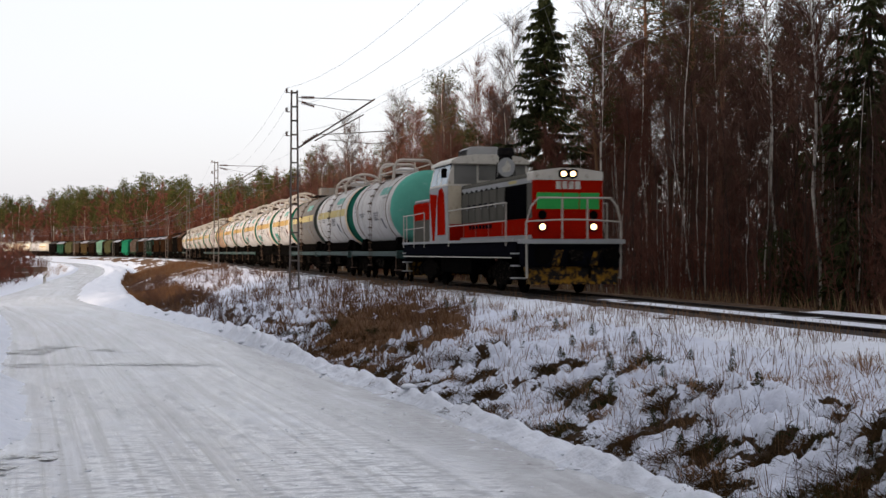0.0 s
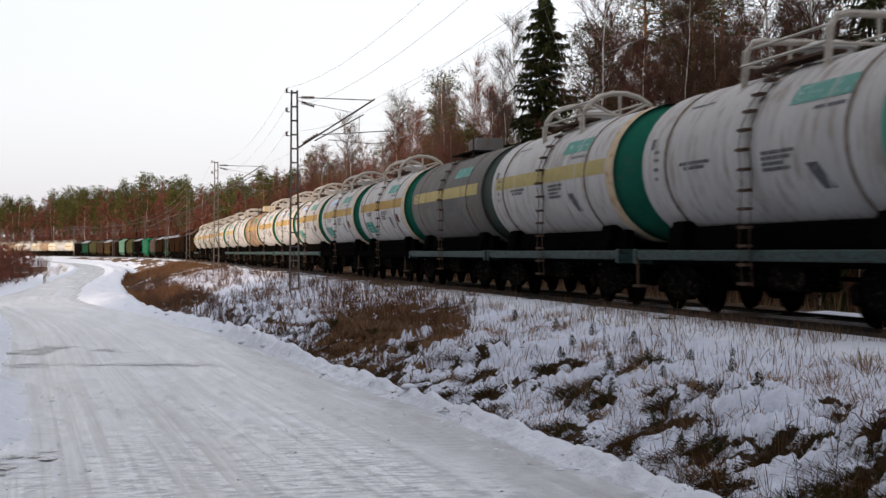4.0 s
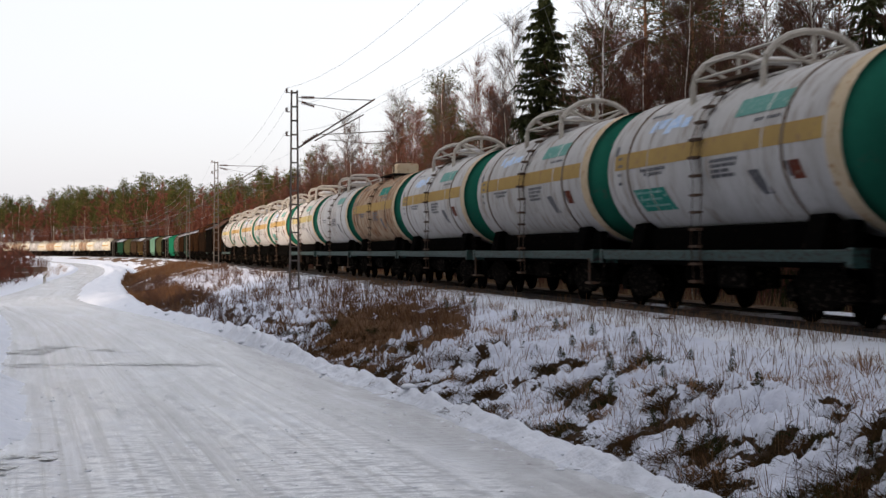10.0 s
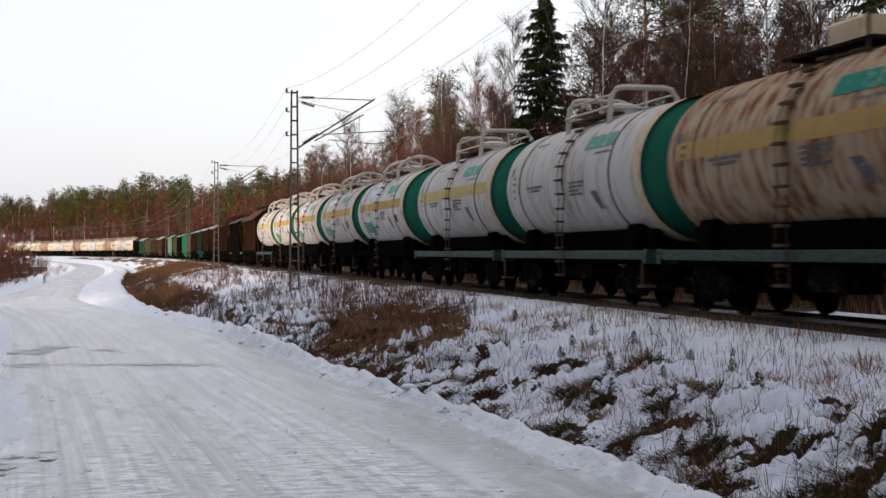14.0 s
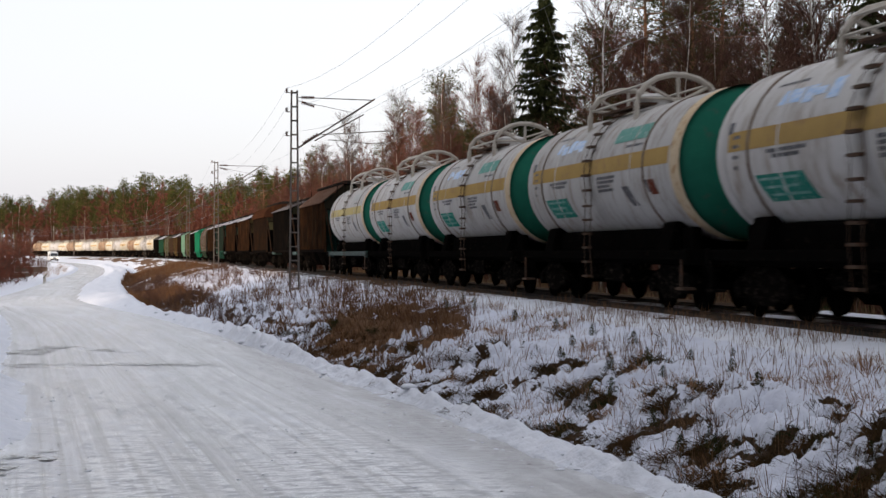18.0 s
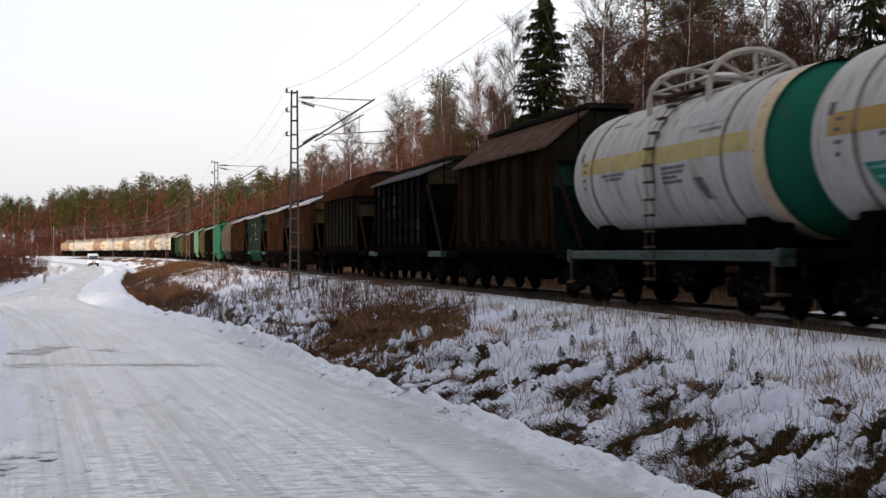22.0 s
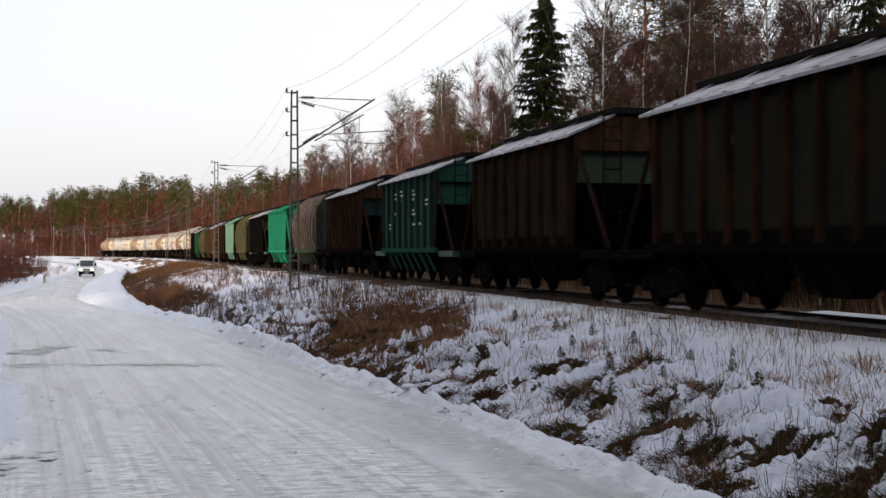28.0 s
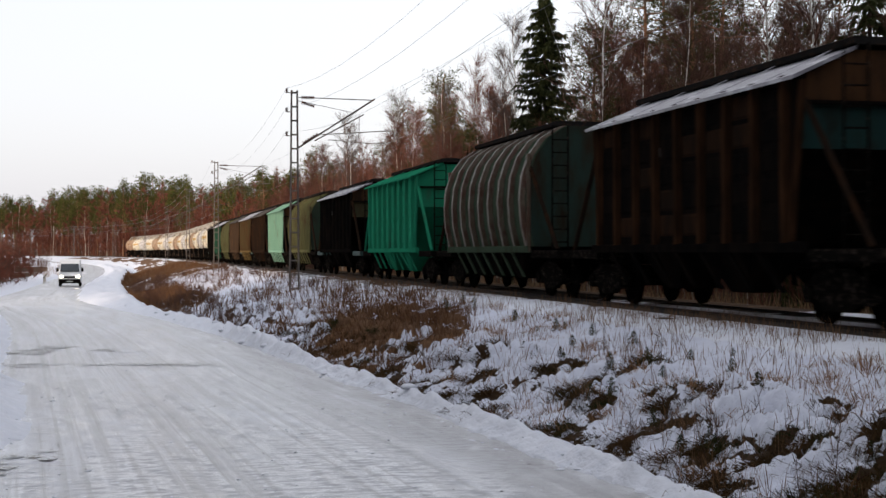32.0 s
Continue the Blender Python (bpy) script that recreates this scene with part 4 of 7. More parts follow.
            part("gable_ledge", Build().block(min(g * (o - 0.26), g * (o - 0.12)), max(g * (o - 0.26), g * (o - 0.12)), -1.5, 1.5, ze - 0.46, ze - 0.4, 0.015), M["h_black"], t)
        if not curved:
            b = Build()
            b.put([(g * (o - 0.27), -1.46, 2.76), (g * (o - 0.27), 1.46, 2.76), (g * 2.6, 1.2, 1.1), (g * 2.6, -1.2, 1.1), (g * (o - 0.36), -1.46, 2.76), (g * (o - 0.36), 1.46, 2.76), (g * 2.5, 1.2, 1.1), (g * 2.5, -1.2, 1.1)],
                  [(0, 1, 2, 3), (7, 6, 5, 4), (0, 3, 7, 4), (1, 5, 6, 2), (2, 6, 7, 3)])
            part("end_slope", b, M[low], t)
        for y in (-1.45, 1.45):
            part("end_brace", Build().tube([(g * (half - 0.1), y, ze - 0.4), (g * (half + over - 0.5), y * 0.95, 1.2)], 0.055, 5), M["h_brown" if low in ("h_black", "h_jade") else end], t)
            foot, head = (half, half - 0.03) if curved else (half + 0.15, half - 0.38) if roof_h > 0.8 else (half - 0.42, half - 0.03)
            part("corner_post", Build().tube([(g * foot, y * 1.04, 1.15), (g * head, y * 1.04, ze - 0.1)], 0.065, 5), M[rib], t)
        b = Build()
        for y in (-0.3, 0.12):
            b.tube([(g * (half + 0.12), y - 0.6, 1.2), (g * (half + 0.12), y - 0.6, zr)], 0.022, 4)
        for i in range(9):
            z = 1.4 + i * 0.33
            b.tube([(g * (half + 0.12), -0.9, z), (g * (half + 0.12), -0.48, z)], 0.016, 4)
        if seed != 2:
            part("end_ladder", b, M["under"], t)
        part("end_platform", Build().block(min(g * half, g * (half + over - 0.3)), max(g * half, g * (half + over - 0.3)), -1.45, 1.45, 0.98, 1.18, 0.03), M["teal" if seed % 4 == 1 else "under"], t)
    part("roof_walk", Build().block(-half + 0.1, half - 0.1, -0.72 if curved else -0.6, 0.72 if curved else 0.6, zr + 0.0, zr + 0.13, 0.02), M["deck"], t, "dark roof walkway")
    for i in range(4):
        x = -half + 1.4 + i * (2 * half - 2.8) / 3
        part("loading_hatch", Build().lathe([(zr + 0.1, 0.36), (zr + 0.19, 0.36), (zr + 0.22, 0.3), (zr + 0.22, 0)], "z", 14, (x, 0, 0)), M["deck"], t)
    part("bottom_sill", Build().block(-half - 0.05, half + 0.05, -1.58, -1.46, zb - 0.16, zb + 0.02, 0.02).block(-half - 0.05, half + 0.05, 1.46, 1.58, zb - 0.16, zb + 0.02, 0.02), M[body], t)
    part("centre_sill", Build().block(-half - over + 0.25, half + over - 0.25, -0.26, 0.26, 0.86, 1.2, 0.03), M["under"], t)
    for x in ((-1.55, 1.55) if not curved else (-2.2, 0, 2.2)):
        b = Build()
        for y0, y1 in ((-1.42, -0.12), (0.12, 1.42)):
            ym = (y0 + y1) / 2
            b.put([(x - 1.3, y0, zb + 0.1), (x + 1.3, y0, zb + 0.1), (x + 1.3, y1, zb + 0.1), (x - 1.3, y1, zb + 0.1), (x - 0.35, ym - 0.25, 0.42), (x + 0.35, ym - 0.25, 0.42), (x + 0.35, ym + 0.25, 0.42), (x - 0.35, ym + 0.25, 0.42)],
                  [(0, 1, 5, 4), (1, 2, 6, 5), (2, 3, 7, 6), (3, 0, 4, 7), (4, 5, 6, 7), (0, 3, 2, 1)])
        # chutes painted in the black of the shade below the body
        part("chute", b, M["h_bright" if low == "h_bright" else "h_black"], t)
    fin = shared(("fin", body), lambda: Build().put([(-0.09, 0.0, 0), (0.09, 0.0, 0), (0.55, -0.22, -0.68), (0.40, -0.22, -0.68), (-0.09, -0.05, 0), (0.09, -0.05, 0), (0.55, -0.27, -0.68), (0.40, -0.27, -0.68)],
                 [(0, 1, 2, 3), (7, 6, 5, 4), (0, 4, 5, 1), (3, 2, 6, 7), (0, 3, 7, 4), (1, 5, 6, 2)]).mesh("under_fin", M[body]))
    for k in range(7):
        x = -half + 1.1 + k * (2 * half - 2.7) / 6
        part("under_fin", fin, None, t, at=pose(x, 1.54, zb - 0.12))
        part("under_fin", fin, None, t, at=Matrix.Translation((x, -1.54, zb - 0.12)) @ Matrix.Scale(-1, 4, (0, 1, 0)))
    for g in (-1, 1):
        b = Build()
        for k in range(2):
            x = -1.2 + 0.75 * k
            for j, dx in enumerate((0, 0.14, 0.28, 0.42)):
                b.box(x + dx, x + dx + 0.09, g * 1.525 - 0.012, g * 1.525 + 0.012, 3.0 - 0.02, 3.16)
        if seed == 5:
            # stacked lines of pale lettering on several panels
            for px, zs in ((1.35, (3.3, 3.16, 3.0, 2.6, 2.46, 2.1)), (-0.9, (3.35, 3.2)), (-2.1, (3.3, 3.12, 2.55)), (-3.3, (2.15, 2.0)), (3.5, (2.9, 2.75)), (2.5, (2.1,))):
                for z in zs:
                    b.box(px - 0.3, px + rnd.uniform(0.05, 0.3), g * 1.56 - 0.012, g * 1.56 + 0.012, z, z + 0.07)
        if not curved:
            part("lettering", b, M["pale" if seed == 5 else "h_grey"], t, "pale unreadable lettering")["kind"] = "stuff"
        part("foot_step", Build().box(g * (half + over - 0.7), g * (half + over - 0.7) + 0.3, -1.5, -1.3, 0.42, 0.47).box(g * (half + over - 0.56), g * (half + over - 0.53), -1.47, -1.44, 0.45, 1.0), M["under"], t)
    couplers(t, half + over - 0.15)
    bx = half + over - 2.0 if over > 1.5 else half - 1.0
    for x in (-bx, bx):
        WAGON_WHEELS.extend(bogie(t, x))
    return t


# ---- locomotive ----
M.update(
    l_red=mk("loco_red", (0.32, 0.009, 0.003), (0.23, 0.007, 0.003), 1.2, 0.45, c3=(0.20, 0.03, 0.02), cut=0.68, gloss=0.0),
    l_grey=mk("loco_grey", (0.115, 0.108, 0.092), (0.075, 0.071, 0.060), 1.0, 0.5, c3=(0.12, 0.10, 0.09), cut=0.66, stretch=(1.5, 1, 0.4), gloss=0.0),
    l_light=mk("loco_light_grey", (0.36, 0.36, 0.36), (0.27, 0.27, 0.265), 1.2, 0.5, c3=(0.25, 0.22, 0.19), cut=0.68, gloss=0.0),
    l_beige=mk("loco_beige", (0.52, 0.45, 0.34), (0.42, 0.36, 0.27), 1.2, 0.5, c3=(0.25, 0.20, 0.14), gloss=0.0),
    l_soot=mk("loco_soot", (0.012, 0.011, 0.011), (0.008, 0.008, 0.008), 3, 0.8, c3=(0.03, 0.022, 0.018), cut=0.62, gloss=0.03),
    l_pink=mk("worn_red_strap", (0.34, 0.07, 0.05), (0.26, 0.04, 0.03), 3, 0.5, gloss=0.05),
    l_navy=mk("loco_frame_navy", (0.0065, 0.007, 0.010), (0.005, 0.005, 0.007), 2, 0.55, c3=(0.02, 0.017, 0.015), cut=0.7, gloss=0.0),
    l_green=mk("loco_green_stripe", (0.03, 0.34, 0.07), (0.025, 0.28, 0.06), 1.5, 0.5, gloss=0.15),
    l_yellow=mk("plough_yellow", (0.30, 0.15, 0.012), (0.12, 0.06, 0.012), 2.2, 0.7, c3=(0.012, 0.01, 0.009), cut=0.48, soft=0.05, gloss=0.08),
    l_white=mk("loco_white", (0.56, 0.52, 0.45), (0.44, 0.41, 0.36), 2, 0.5, c3=(0.28, 0.24, 0.2), gloss=0.15),
    glass=mk("dark_glass", (0.05, 0.06, 0.07), (0.03, 0.035, 0.04), 1, 0.12, bump=0.0),
    # side panes, the bright sky's reflection painted into their base colour
    pane=mk("sky_painted_glass", (0.30, 0.40, 0.48), (0.20, 0.27, 0.33), 1, 0.10, bump=0.0),
    # front panes, dirt and the reflected wood mixed into one grey
    dull=mk("dull_pane", (0.17, 0.165, 0.15), (0.11, 0.105, 0.10), 1.5, 0.2, bump=0.0),
    lamp=glowing("lamp_glow", (1.0, 0.62, 0.26), 1.6),
)


def locomotive():
    t = thing("locomotive", "red, grey and white diesel shunting locomotive with lit headlights", "locomotive")
    H = 8.0
    part("frame", Build().block(-H, H - 0.45, -1.45, 1.45, 1.0, 1.42, 0.03), M["l_navy"], t, "dark navy frame with a white bottom line")
    for g in (-1, 1):
        part("frame_line", Build().box(-H, H - 0.9, g * 1.45 - 0.012, g * 1.45 + 0.012, 0.97, 1.0), M["l_white"], t)
        part("walkway_edge", Build().box(-H, H - 0.45, min(g * 1.1, g * 1.5), max(g * 1.1, g * 1.5), 1.42, 1.5), M["l_light"], t)
        part("side_tank", Build().block(-2.2, 2.0, min(g * 0.7, g * 1.3), max(g * 0.7, g * 1.3), 0.45, 1.0, 0.06), M["black"], t)
    # long hood
    hx0, hx1, hw = -0.9, 7.55, 0.95
    top = [(-hw, 1.5), (hw, 1.5), (hw, 3.22), (hw - 0.06, 3.3), (0.25, 3.38), (-0.25, 3.38), (-hw + 0.06, 3.3), (-hw, 3.22)]
    part("long_hood", Build().prism(top, hx0, hx1 - 0.06), M["l_grey"], t, "grey engine hood")
    for g in (-1, 1):
        y = g * (hw + 0.012)
        part("red_band", Build().box(hx0, hx1 - 0.06, min(y, g * hw), max(y, g * hw), 1.5, 2.05), M["l_red"], t, "red band along the hood")
        part("hood_rail", Build().box(hx0, hx1 - 0.06, min(y, g * hw), max(y, g * hw), 3.02, 3.16), M["l_light"], t)
        part("radiator_grille", Build().box(4.7, 6.9, min(y, g * hw), max(y, g * hw), 2.06, 3.0), M["black"], t, "dark radiator grille")
        b = Build()
        for i in range(14):
            z = 2.12 + i * 0.063
            b.box(4.72, 6.88, min(y + g * 0.015, y), max(y + g * 0.015, y), z, z + 0.018)
        part("grille_slat", b, M["l_navy"], t)
        part("yellow_plate", Build().box(5.1, 5.9, min(y + g * 0.006, y), max(y + g * 0.006, y), 3.06, 3.14), M["yellow"], t)
        for i in range(6):
            x = hx0 + 0.35 + i * 0.88
            part("hood_door", Build().box(x, x + 0.8, min(y + g * 0.014, y), max(y + g * 0.014, y), 2.08, 2.98), M["l_grey"], t)
            part("door_handle", Build().box(x + 0.7, x + 0.74, min(y + g * 0.03, y), max(y + g * 0.03, y), 2.45, 2.6), M["l_light"], t)
        b = Build()
        for i in range(7):
            b.box(0.4 + i * 0.42, 0.65 + i * 0.42, min(y + g * 0.02, y), max(y + g * 0.02, y), 1.85, 1.97)
        part("small_vent", b, M["l_navy"], t)
    part("lamp_box", Build().block(hx1 - 0.1, hx1 + 0.1, -0.27, 0.27, 3.15, 3.36, 0.03), M["l_soot"], t, "dark box round the upper headlights")
    for g in (-1, 1):
        for i in range(5):
            x = 0.2 + i * 0.72
            part("louvre", Build().box(x, x + 0.34, g * 0.98 - 0.012, g * 0.98 + 0.012, 2.5, 2.62), M["l_navy"], t)
        for i in range(8):
            x = hx0 + 0.3 + i * 0.62
            part("rail_bracket", Build().box(x, x + 0.16, min(g * 0.93, g * 0.99), max(g * 0.93, g * 0.99), 3.0, 3.06), M["l_soot"], t)
        for x in (-0.4, 1.2, 2.8, 4.4):
            part("band_strap", Build().box(x, x + 0.05, g * 0.97 - 0.01, g * 0.97 + 0.01, 1.52, 2.05), M["l_pink"], t)
        part("sill_strip", Build().box(hx0, hx1 - 0.06, min(g * 0.96, g * 1.0), max(g * 0.96, g * 1.0), 1.5, 1.6), M["l_light"], t, "pale strip along the hood's foot")
    for k in range(4):
        part("cooler_slat", Build().box(-3.5 + 0.8, -3.5 + 2.0, -0.615, 0.615, 4.36 + 0.05 * k, 4.375 + 0.05 * k), M["l_navy"], t)
    part("exhaust_pipe", Build().lathe([(3.28, 0.32), (3.45, 0.30), (3.6, 0.22), (4.1, 0.21), (4.2, 0.21), (4.2, 0.16), (3.9, 0.14)], "z", 16, (1.2, 0.0, 0)), M["l_soot"], t, "sooty black exhaust stack", smooth=True)
    part("exhaust_rim", Build().lathe([(4.14, 0.23), (4.18, 0.26), (4.36, 0.26), (4.40, 0.23), (4.40, 0.17), (4.16, 0.17)], "z", 16, (1.2, 0.0, 0)), M["l_soot"], t)
    for k, (y, z) in enumerate(((-0.33, 3.45), (0.33, 3.45))):
        part("stack_brace", Build().tube([(1.2, y, 3.3), (1.2, y * 0.8, 3.95)], 0.02, 5), M["l_soot"], t)
    # a round pale plate on the stack, with a plain white mark
    disc = Build().lathe([(0.0, 0.0), (0.0, 0.27), (0.025, 0.27), (0.025, 0.0)], "x", 20)
    c, s_ = math.cos(radians(-20)), math.sin(radians(-20))
    part("stack_plate", Build().put([(1.52 + c * x - s_ * y, -0.06 + s_ * x + c * y, 3.78 + z * 1.12) for x, y, z in disc.v], disc.f), M["l_light"], t, "round pale grey plate on the stack")
    leaf = [(0.03, -0.10, -0.16), (0.03, 0.12, -0.13), (0.03, 0.15, 0.04), (0.03, 0.02, 0.24), (0.03, -0.04, 0.06), (0.03, -0.14, -0.02)]
    part("plate_mark", Build().put([(1.52 + c * (x + d) - s_ * y, -0.06 + s_ * (x + d) + c * y, 3.78 + z) for d in (0, 0.012) for x, y, z in leaf], [tuple(range(6)), tuple(range(11, 5, -1))] + [(i, (i + 1) % 6, 6 + (i + 1) % 6, 6 + i) for i in range(6)]), M["l_white"], t, "plain white mark")
    # the nose
    part("nose", Build().prism([(y * 1.03, z) for y, z in top], hx1 - 0.06, hx1 + 0.06), M["l_red"], t, "red nose")
    part("nose_cap", Build().prism([(-0.985, 3.08), (0.985, 3.08), (0.985, 3.28), (0.95, 3.32), (0.25, 3.41), (-0.25, 3.41), (-0.95, 3.32), (-0.985, 3.28)], hx1 - 0.5, hx1 + 0.075), M["l_white"], t, "off-white cap over the nose")
    for y0, y1 in ((-0.88, -0.16), (-0.13, 0.3), (0.33, 0.88)):
        part("green_stripe", Build().box(hx1 + 0.06, hx1 + 0.075, y0, y1, 2.3, 2.74), M["l_green"], t)
    b = Build()
    for i, y in enumerate((-0.27, -0.09, 0.09, 0.27)):
        b.box(hx1 + 0.06, hx1 + 0.07, y - 0.07, y + 0.07, 2.84, 3.05)
    part("number_bars", b, M["l_white"], t, "white running number as plain bars")
    for y, z, r in ((-0.72, 1.82, 0.09), (0.72, 1.82, 0.09), (-0.13, 3.25, 0.095), (0.13, 3.25, 0.095)):
        part("lamp_ring", Build().lathe([(hx1, r + 0.05), (hx1 + 0.11, r + 0.04), (hx1 + 0.11, r)], "x", 16, (0, y, z)), M["l_navy"], t)
        part("headlight", Build().lathe([(hx1 + 0.06, r), (hx1 + 0.1, r * 0.8), (hx1 + 0.115, 0)], "x", 16, (0, y, z)), M["lamp"], t, "lit warm headlight")
    for y in (-0.72, 0.72):
        part("tail_lamp", Build().lathe([(hx1, 0.13), (hx1 + 0.1, 0.12), (hx1 + 0.1, 0)], "x", 12, (0, y, 2.14)), M["black"], t)
    # cab
    cx0, cx1 = -3.5, -0.75
    cab = [(-1.42, 1.5), (1.42, 1.5), (1.42, 3.3), (1.25, 4.05), (0.95, 4.3), (0.5, 4.38), (-0.5, 4.38), (-0.95, 4.36), (-1.25, 4.05), (-1.42, 3.3)]
    part("cab", Build().prism([p for p in cab if p[1] <= 3.31] , cx0, cx1), M["l_light"], t, "light grey cab")
    part("cab_upper", Build().prism([(-1.42, 3.3), (1.42, 3.3), (1.25, 4.06), (-1.25, 4.06)], cx0, cx1), M["l_white"], t, "off-white window band")
    part("cab_roof", Build().prism([(-1.34, 4.02), (1.34, 4.02), (1.3, 4.12), (1.05, 4.25), (0.5, 4.33), (-0.5, 4.33), (-1.05, 4.25), (-1.3, 4.12)], cx0 - 0.12, cx1 + 0.12), M["l_white"], t, "off-white cab roof")
    part("roof_unit", Build().prism([(-0.6, 4.3), (0.6, 4.3), (0.56, 4.56), (0.42, 4.64), (-0.42, 4.64), (-0.56, 4.56)], cx0 + 0.75, cx1 - 0.7), M["l_light"], t, "grey louvred roof cooler")
    for g in (-1, 1):
        for x0, x1 in ((cx0 + 0.15, cx0 + 0.95), (cx0 + 1.05, cx0 + 1.6), (cx0 + 1.75, cx1 - 0.12)):
            b = Build()
            e = 0.012
            b.put([(x0, g * (1.40 + e), 3.36), (x1, g * (1.40 + e), 3.36), (x1, g * (1.265 + e), 3.98), (x0, g * (1.265 + e), 3.98), (x0, g * (1.37), 3.36), (x1, g * 1.37, 3.36), (x1, g * 1.235, 3.98), (x0, g * 1.235, 3.98)],
                  [(0, 1, 2, 3), (7, 6, 5, 4), (0, 4, 5, 1), (3, 2, 6, 7), (0, 3, 7, 4), (1, 5, 6, 2)])
            part("side_window", b, M["pane"], t, "cab window painted pale blue with the sky's reflection")
            part("window_frame", Build().put([(x0 - 0.07, g * 1.412, 3.3), (x1 + 0.07, g * 1.412, 3.3), (x1 + 0.07, g * 1.262, 4.02), (x0 - 0.07, g * 1.262, 4.02), (x0 - 0.07, g * 1.38, 3.3), (x1 + 0.07, g * 1.38, 3.3), (x1 + 0.07, g * 1.23, 4.02), (x0 - 0.07, g * 1.23, 4.02)],
                 [(0, 1, 2, 3), (7, 6, 5, 4), (0, 4, 5, 1), (3, 2, 6, 7), (0, 3, 7, 4), (1, 5, 6, 2)]), M["black"], t, "black window surround")
        # red flank sign: a tall wedge and a rounded block, plain shapes
        y0, y1 = sorted((g * 1.42, g * 1.432))

        def slab(pts):
            n = len(pts)
            return Build().put([(x, y0, z) for x, z in pts] + [(x, y1, z) for x, z in pts], [(i, (i + 1) % n, n + (i + 1) % n, n + i) for i in range(n)] + [tuple(range(n - 1, -1, -1)), tuple(range(n, 2 * n))])
        part("red_sign", slab([(cx0 + 0.05, 3.12), (cx0 + 1.2, 3.05), (cx0 + 0.8, 1.52), (cx0 + 0.5, 1.52)]), M["l_red"], t, "red painted wedge")
        part("red_sign", slab([(cx0 + 1.25, 1.7), (cx0 + 1.25, 2.9), (cx0 + 1.5, 3.2), (cx0 + 1.95, 3.26), (cx0 + 2.25, 3.05), (cx0 + 2.4, 2.4), (cx0 + 2.45, 1.7)]), M["l_red"], t, "red painted block")
    for g, ya, yb in ((-1, -1.2, -0.45), (1, 0.45, 1.2), (0, -0.38, 0.38)):
        part("front_window", Build().box(cx1, cx1 + 0.015, ya, yb, 3.48 if g == 0 else 3.36, 3.98), M["dull"], t)
        part("rear_window", Build().box(cx0 - 0.015, cx0, ya, yb, 3.36, 3.98), M["glass"], t)
    for ya in (-1.4, 0.96):
        part("cab_front_panel", Build().box(cx1, cx1 + 0.03, ya, ya + 0.44, 2.05, 3.3), M["l_beige"], t, "beige panel beside the hood")
        part("cab_front_foot", Build().box(cx1, cx1 + 0.03, ya, ya + 0.44, 1.5, 2.05), M["l_red"], t)
    for g in (-1, 1):
        part("mirror", Build().block(cx1 - 0.05, cx1 + 0.05, min(g * 1.45, g * 1.62), max(g * 1.45, g * 1.62), 3.55, 3.85, 0.02), M["black"], t)
    # short hood behind the cab
    sh = [(-1.2, 1.5), (1.2, 1.5), (1.2, 2.85), (1.1, 2.92), (-1.1, 2.92), (-1.2, 2.85)]
    part("short_hood", Build().prism(sh, -7.3, cx0), M["l_red"], t, "red short hood")
    part("hood_foot", Build().box(-7.31, cx0, -1.215, 1.215, 1.5, 2.28), M["l_grey"], t)
    part("hood_lid", Build().block(-7.33, cx0, -1.16, 1.16, 2.9, 3.02, 0.04), M["l_light"], t)
    # handrails, each rail and post
    for g in (-1, 1):
        for x0, x1 in ((-7.9, -4.2), (-0.4, 6.6)):
            for z in (2.0, 2.5):
                part("handrail", Build().tube([(x0, g * 1.46, z - 0.04), (x1, g * 1.46, z)], 0.018, 6), M["rail_w"], t)
            n = 3 if x0 < -5 else 2
            for x in ((x0, -6.0, x1) if n == 3 else (x0, x1)):
                part("handrail_post", Build().tube([(x, g * 1.46, 1.3), (x, g * 1.46, 2.5)], 0.022, 6), M["rail_w"], t)
        part("corner_rail", Build().tube([(8.12, g * 1.3, 0.45), (8.12, g * 1.32, 1.9), (8.16, g * 1.2, 2.35), (8.2, g * 1.0, 2.58), (8.2, g * 0.35, 2.58)], 0.03, 6).tube([(8.12, g * 1.32, 1.95), (8.2, g * 0.35, 2.0)], 0.024, 6).tube([(8.2, g * 0.35, 2.58), (8.2, g * 0.35, 1.4)], 0.026, 6), M["rail_w"], t, "white corner handrail")
        part("corner_rail", Build().tube([(-8.05, g * 1.3, 0.45), (-8.05, g * 1.32, 2.5), (-8.05, g * 0.35, 2.5), (-8.05, g * 0.35, 1.4)], 0.03, 6), M["rail_w"], t)
        for x in (7.2, -8.0):
            for z in (0.42, 0.75, 1.08):
                part("entry_step", Build().box(x, x + 0.5, min(g * 1.2, g * 1.5), max(g * 1.2, g * 1.5), z, z + 0.04), M["l_light"], t)
    for z in (2.0, 2.58):
        part("front_rail", Build().tube([(8.2, -0.36, z), (8.2, 0.36, z)], 0.026, 6), M["rail_w"], t)
    part("front_deck", Build().block(7.55, 8.25, -1.4, 1.4, 1.36, 1.48, 0.02), M["l_light"], t)
    for g in (-1, 1):
        x0, x1 = sorted((g * 7.75, g * 8.05))
        part("buffer_beam", Build().block(x0, x1, -1.4, 1.4, 0.75, 1.36, 0.04), M["l_navy"], t)
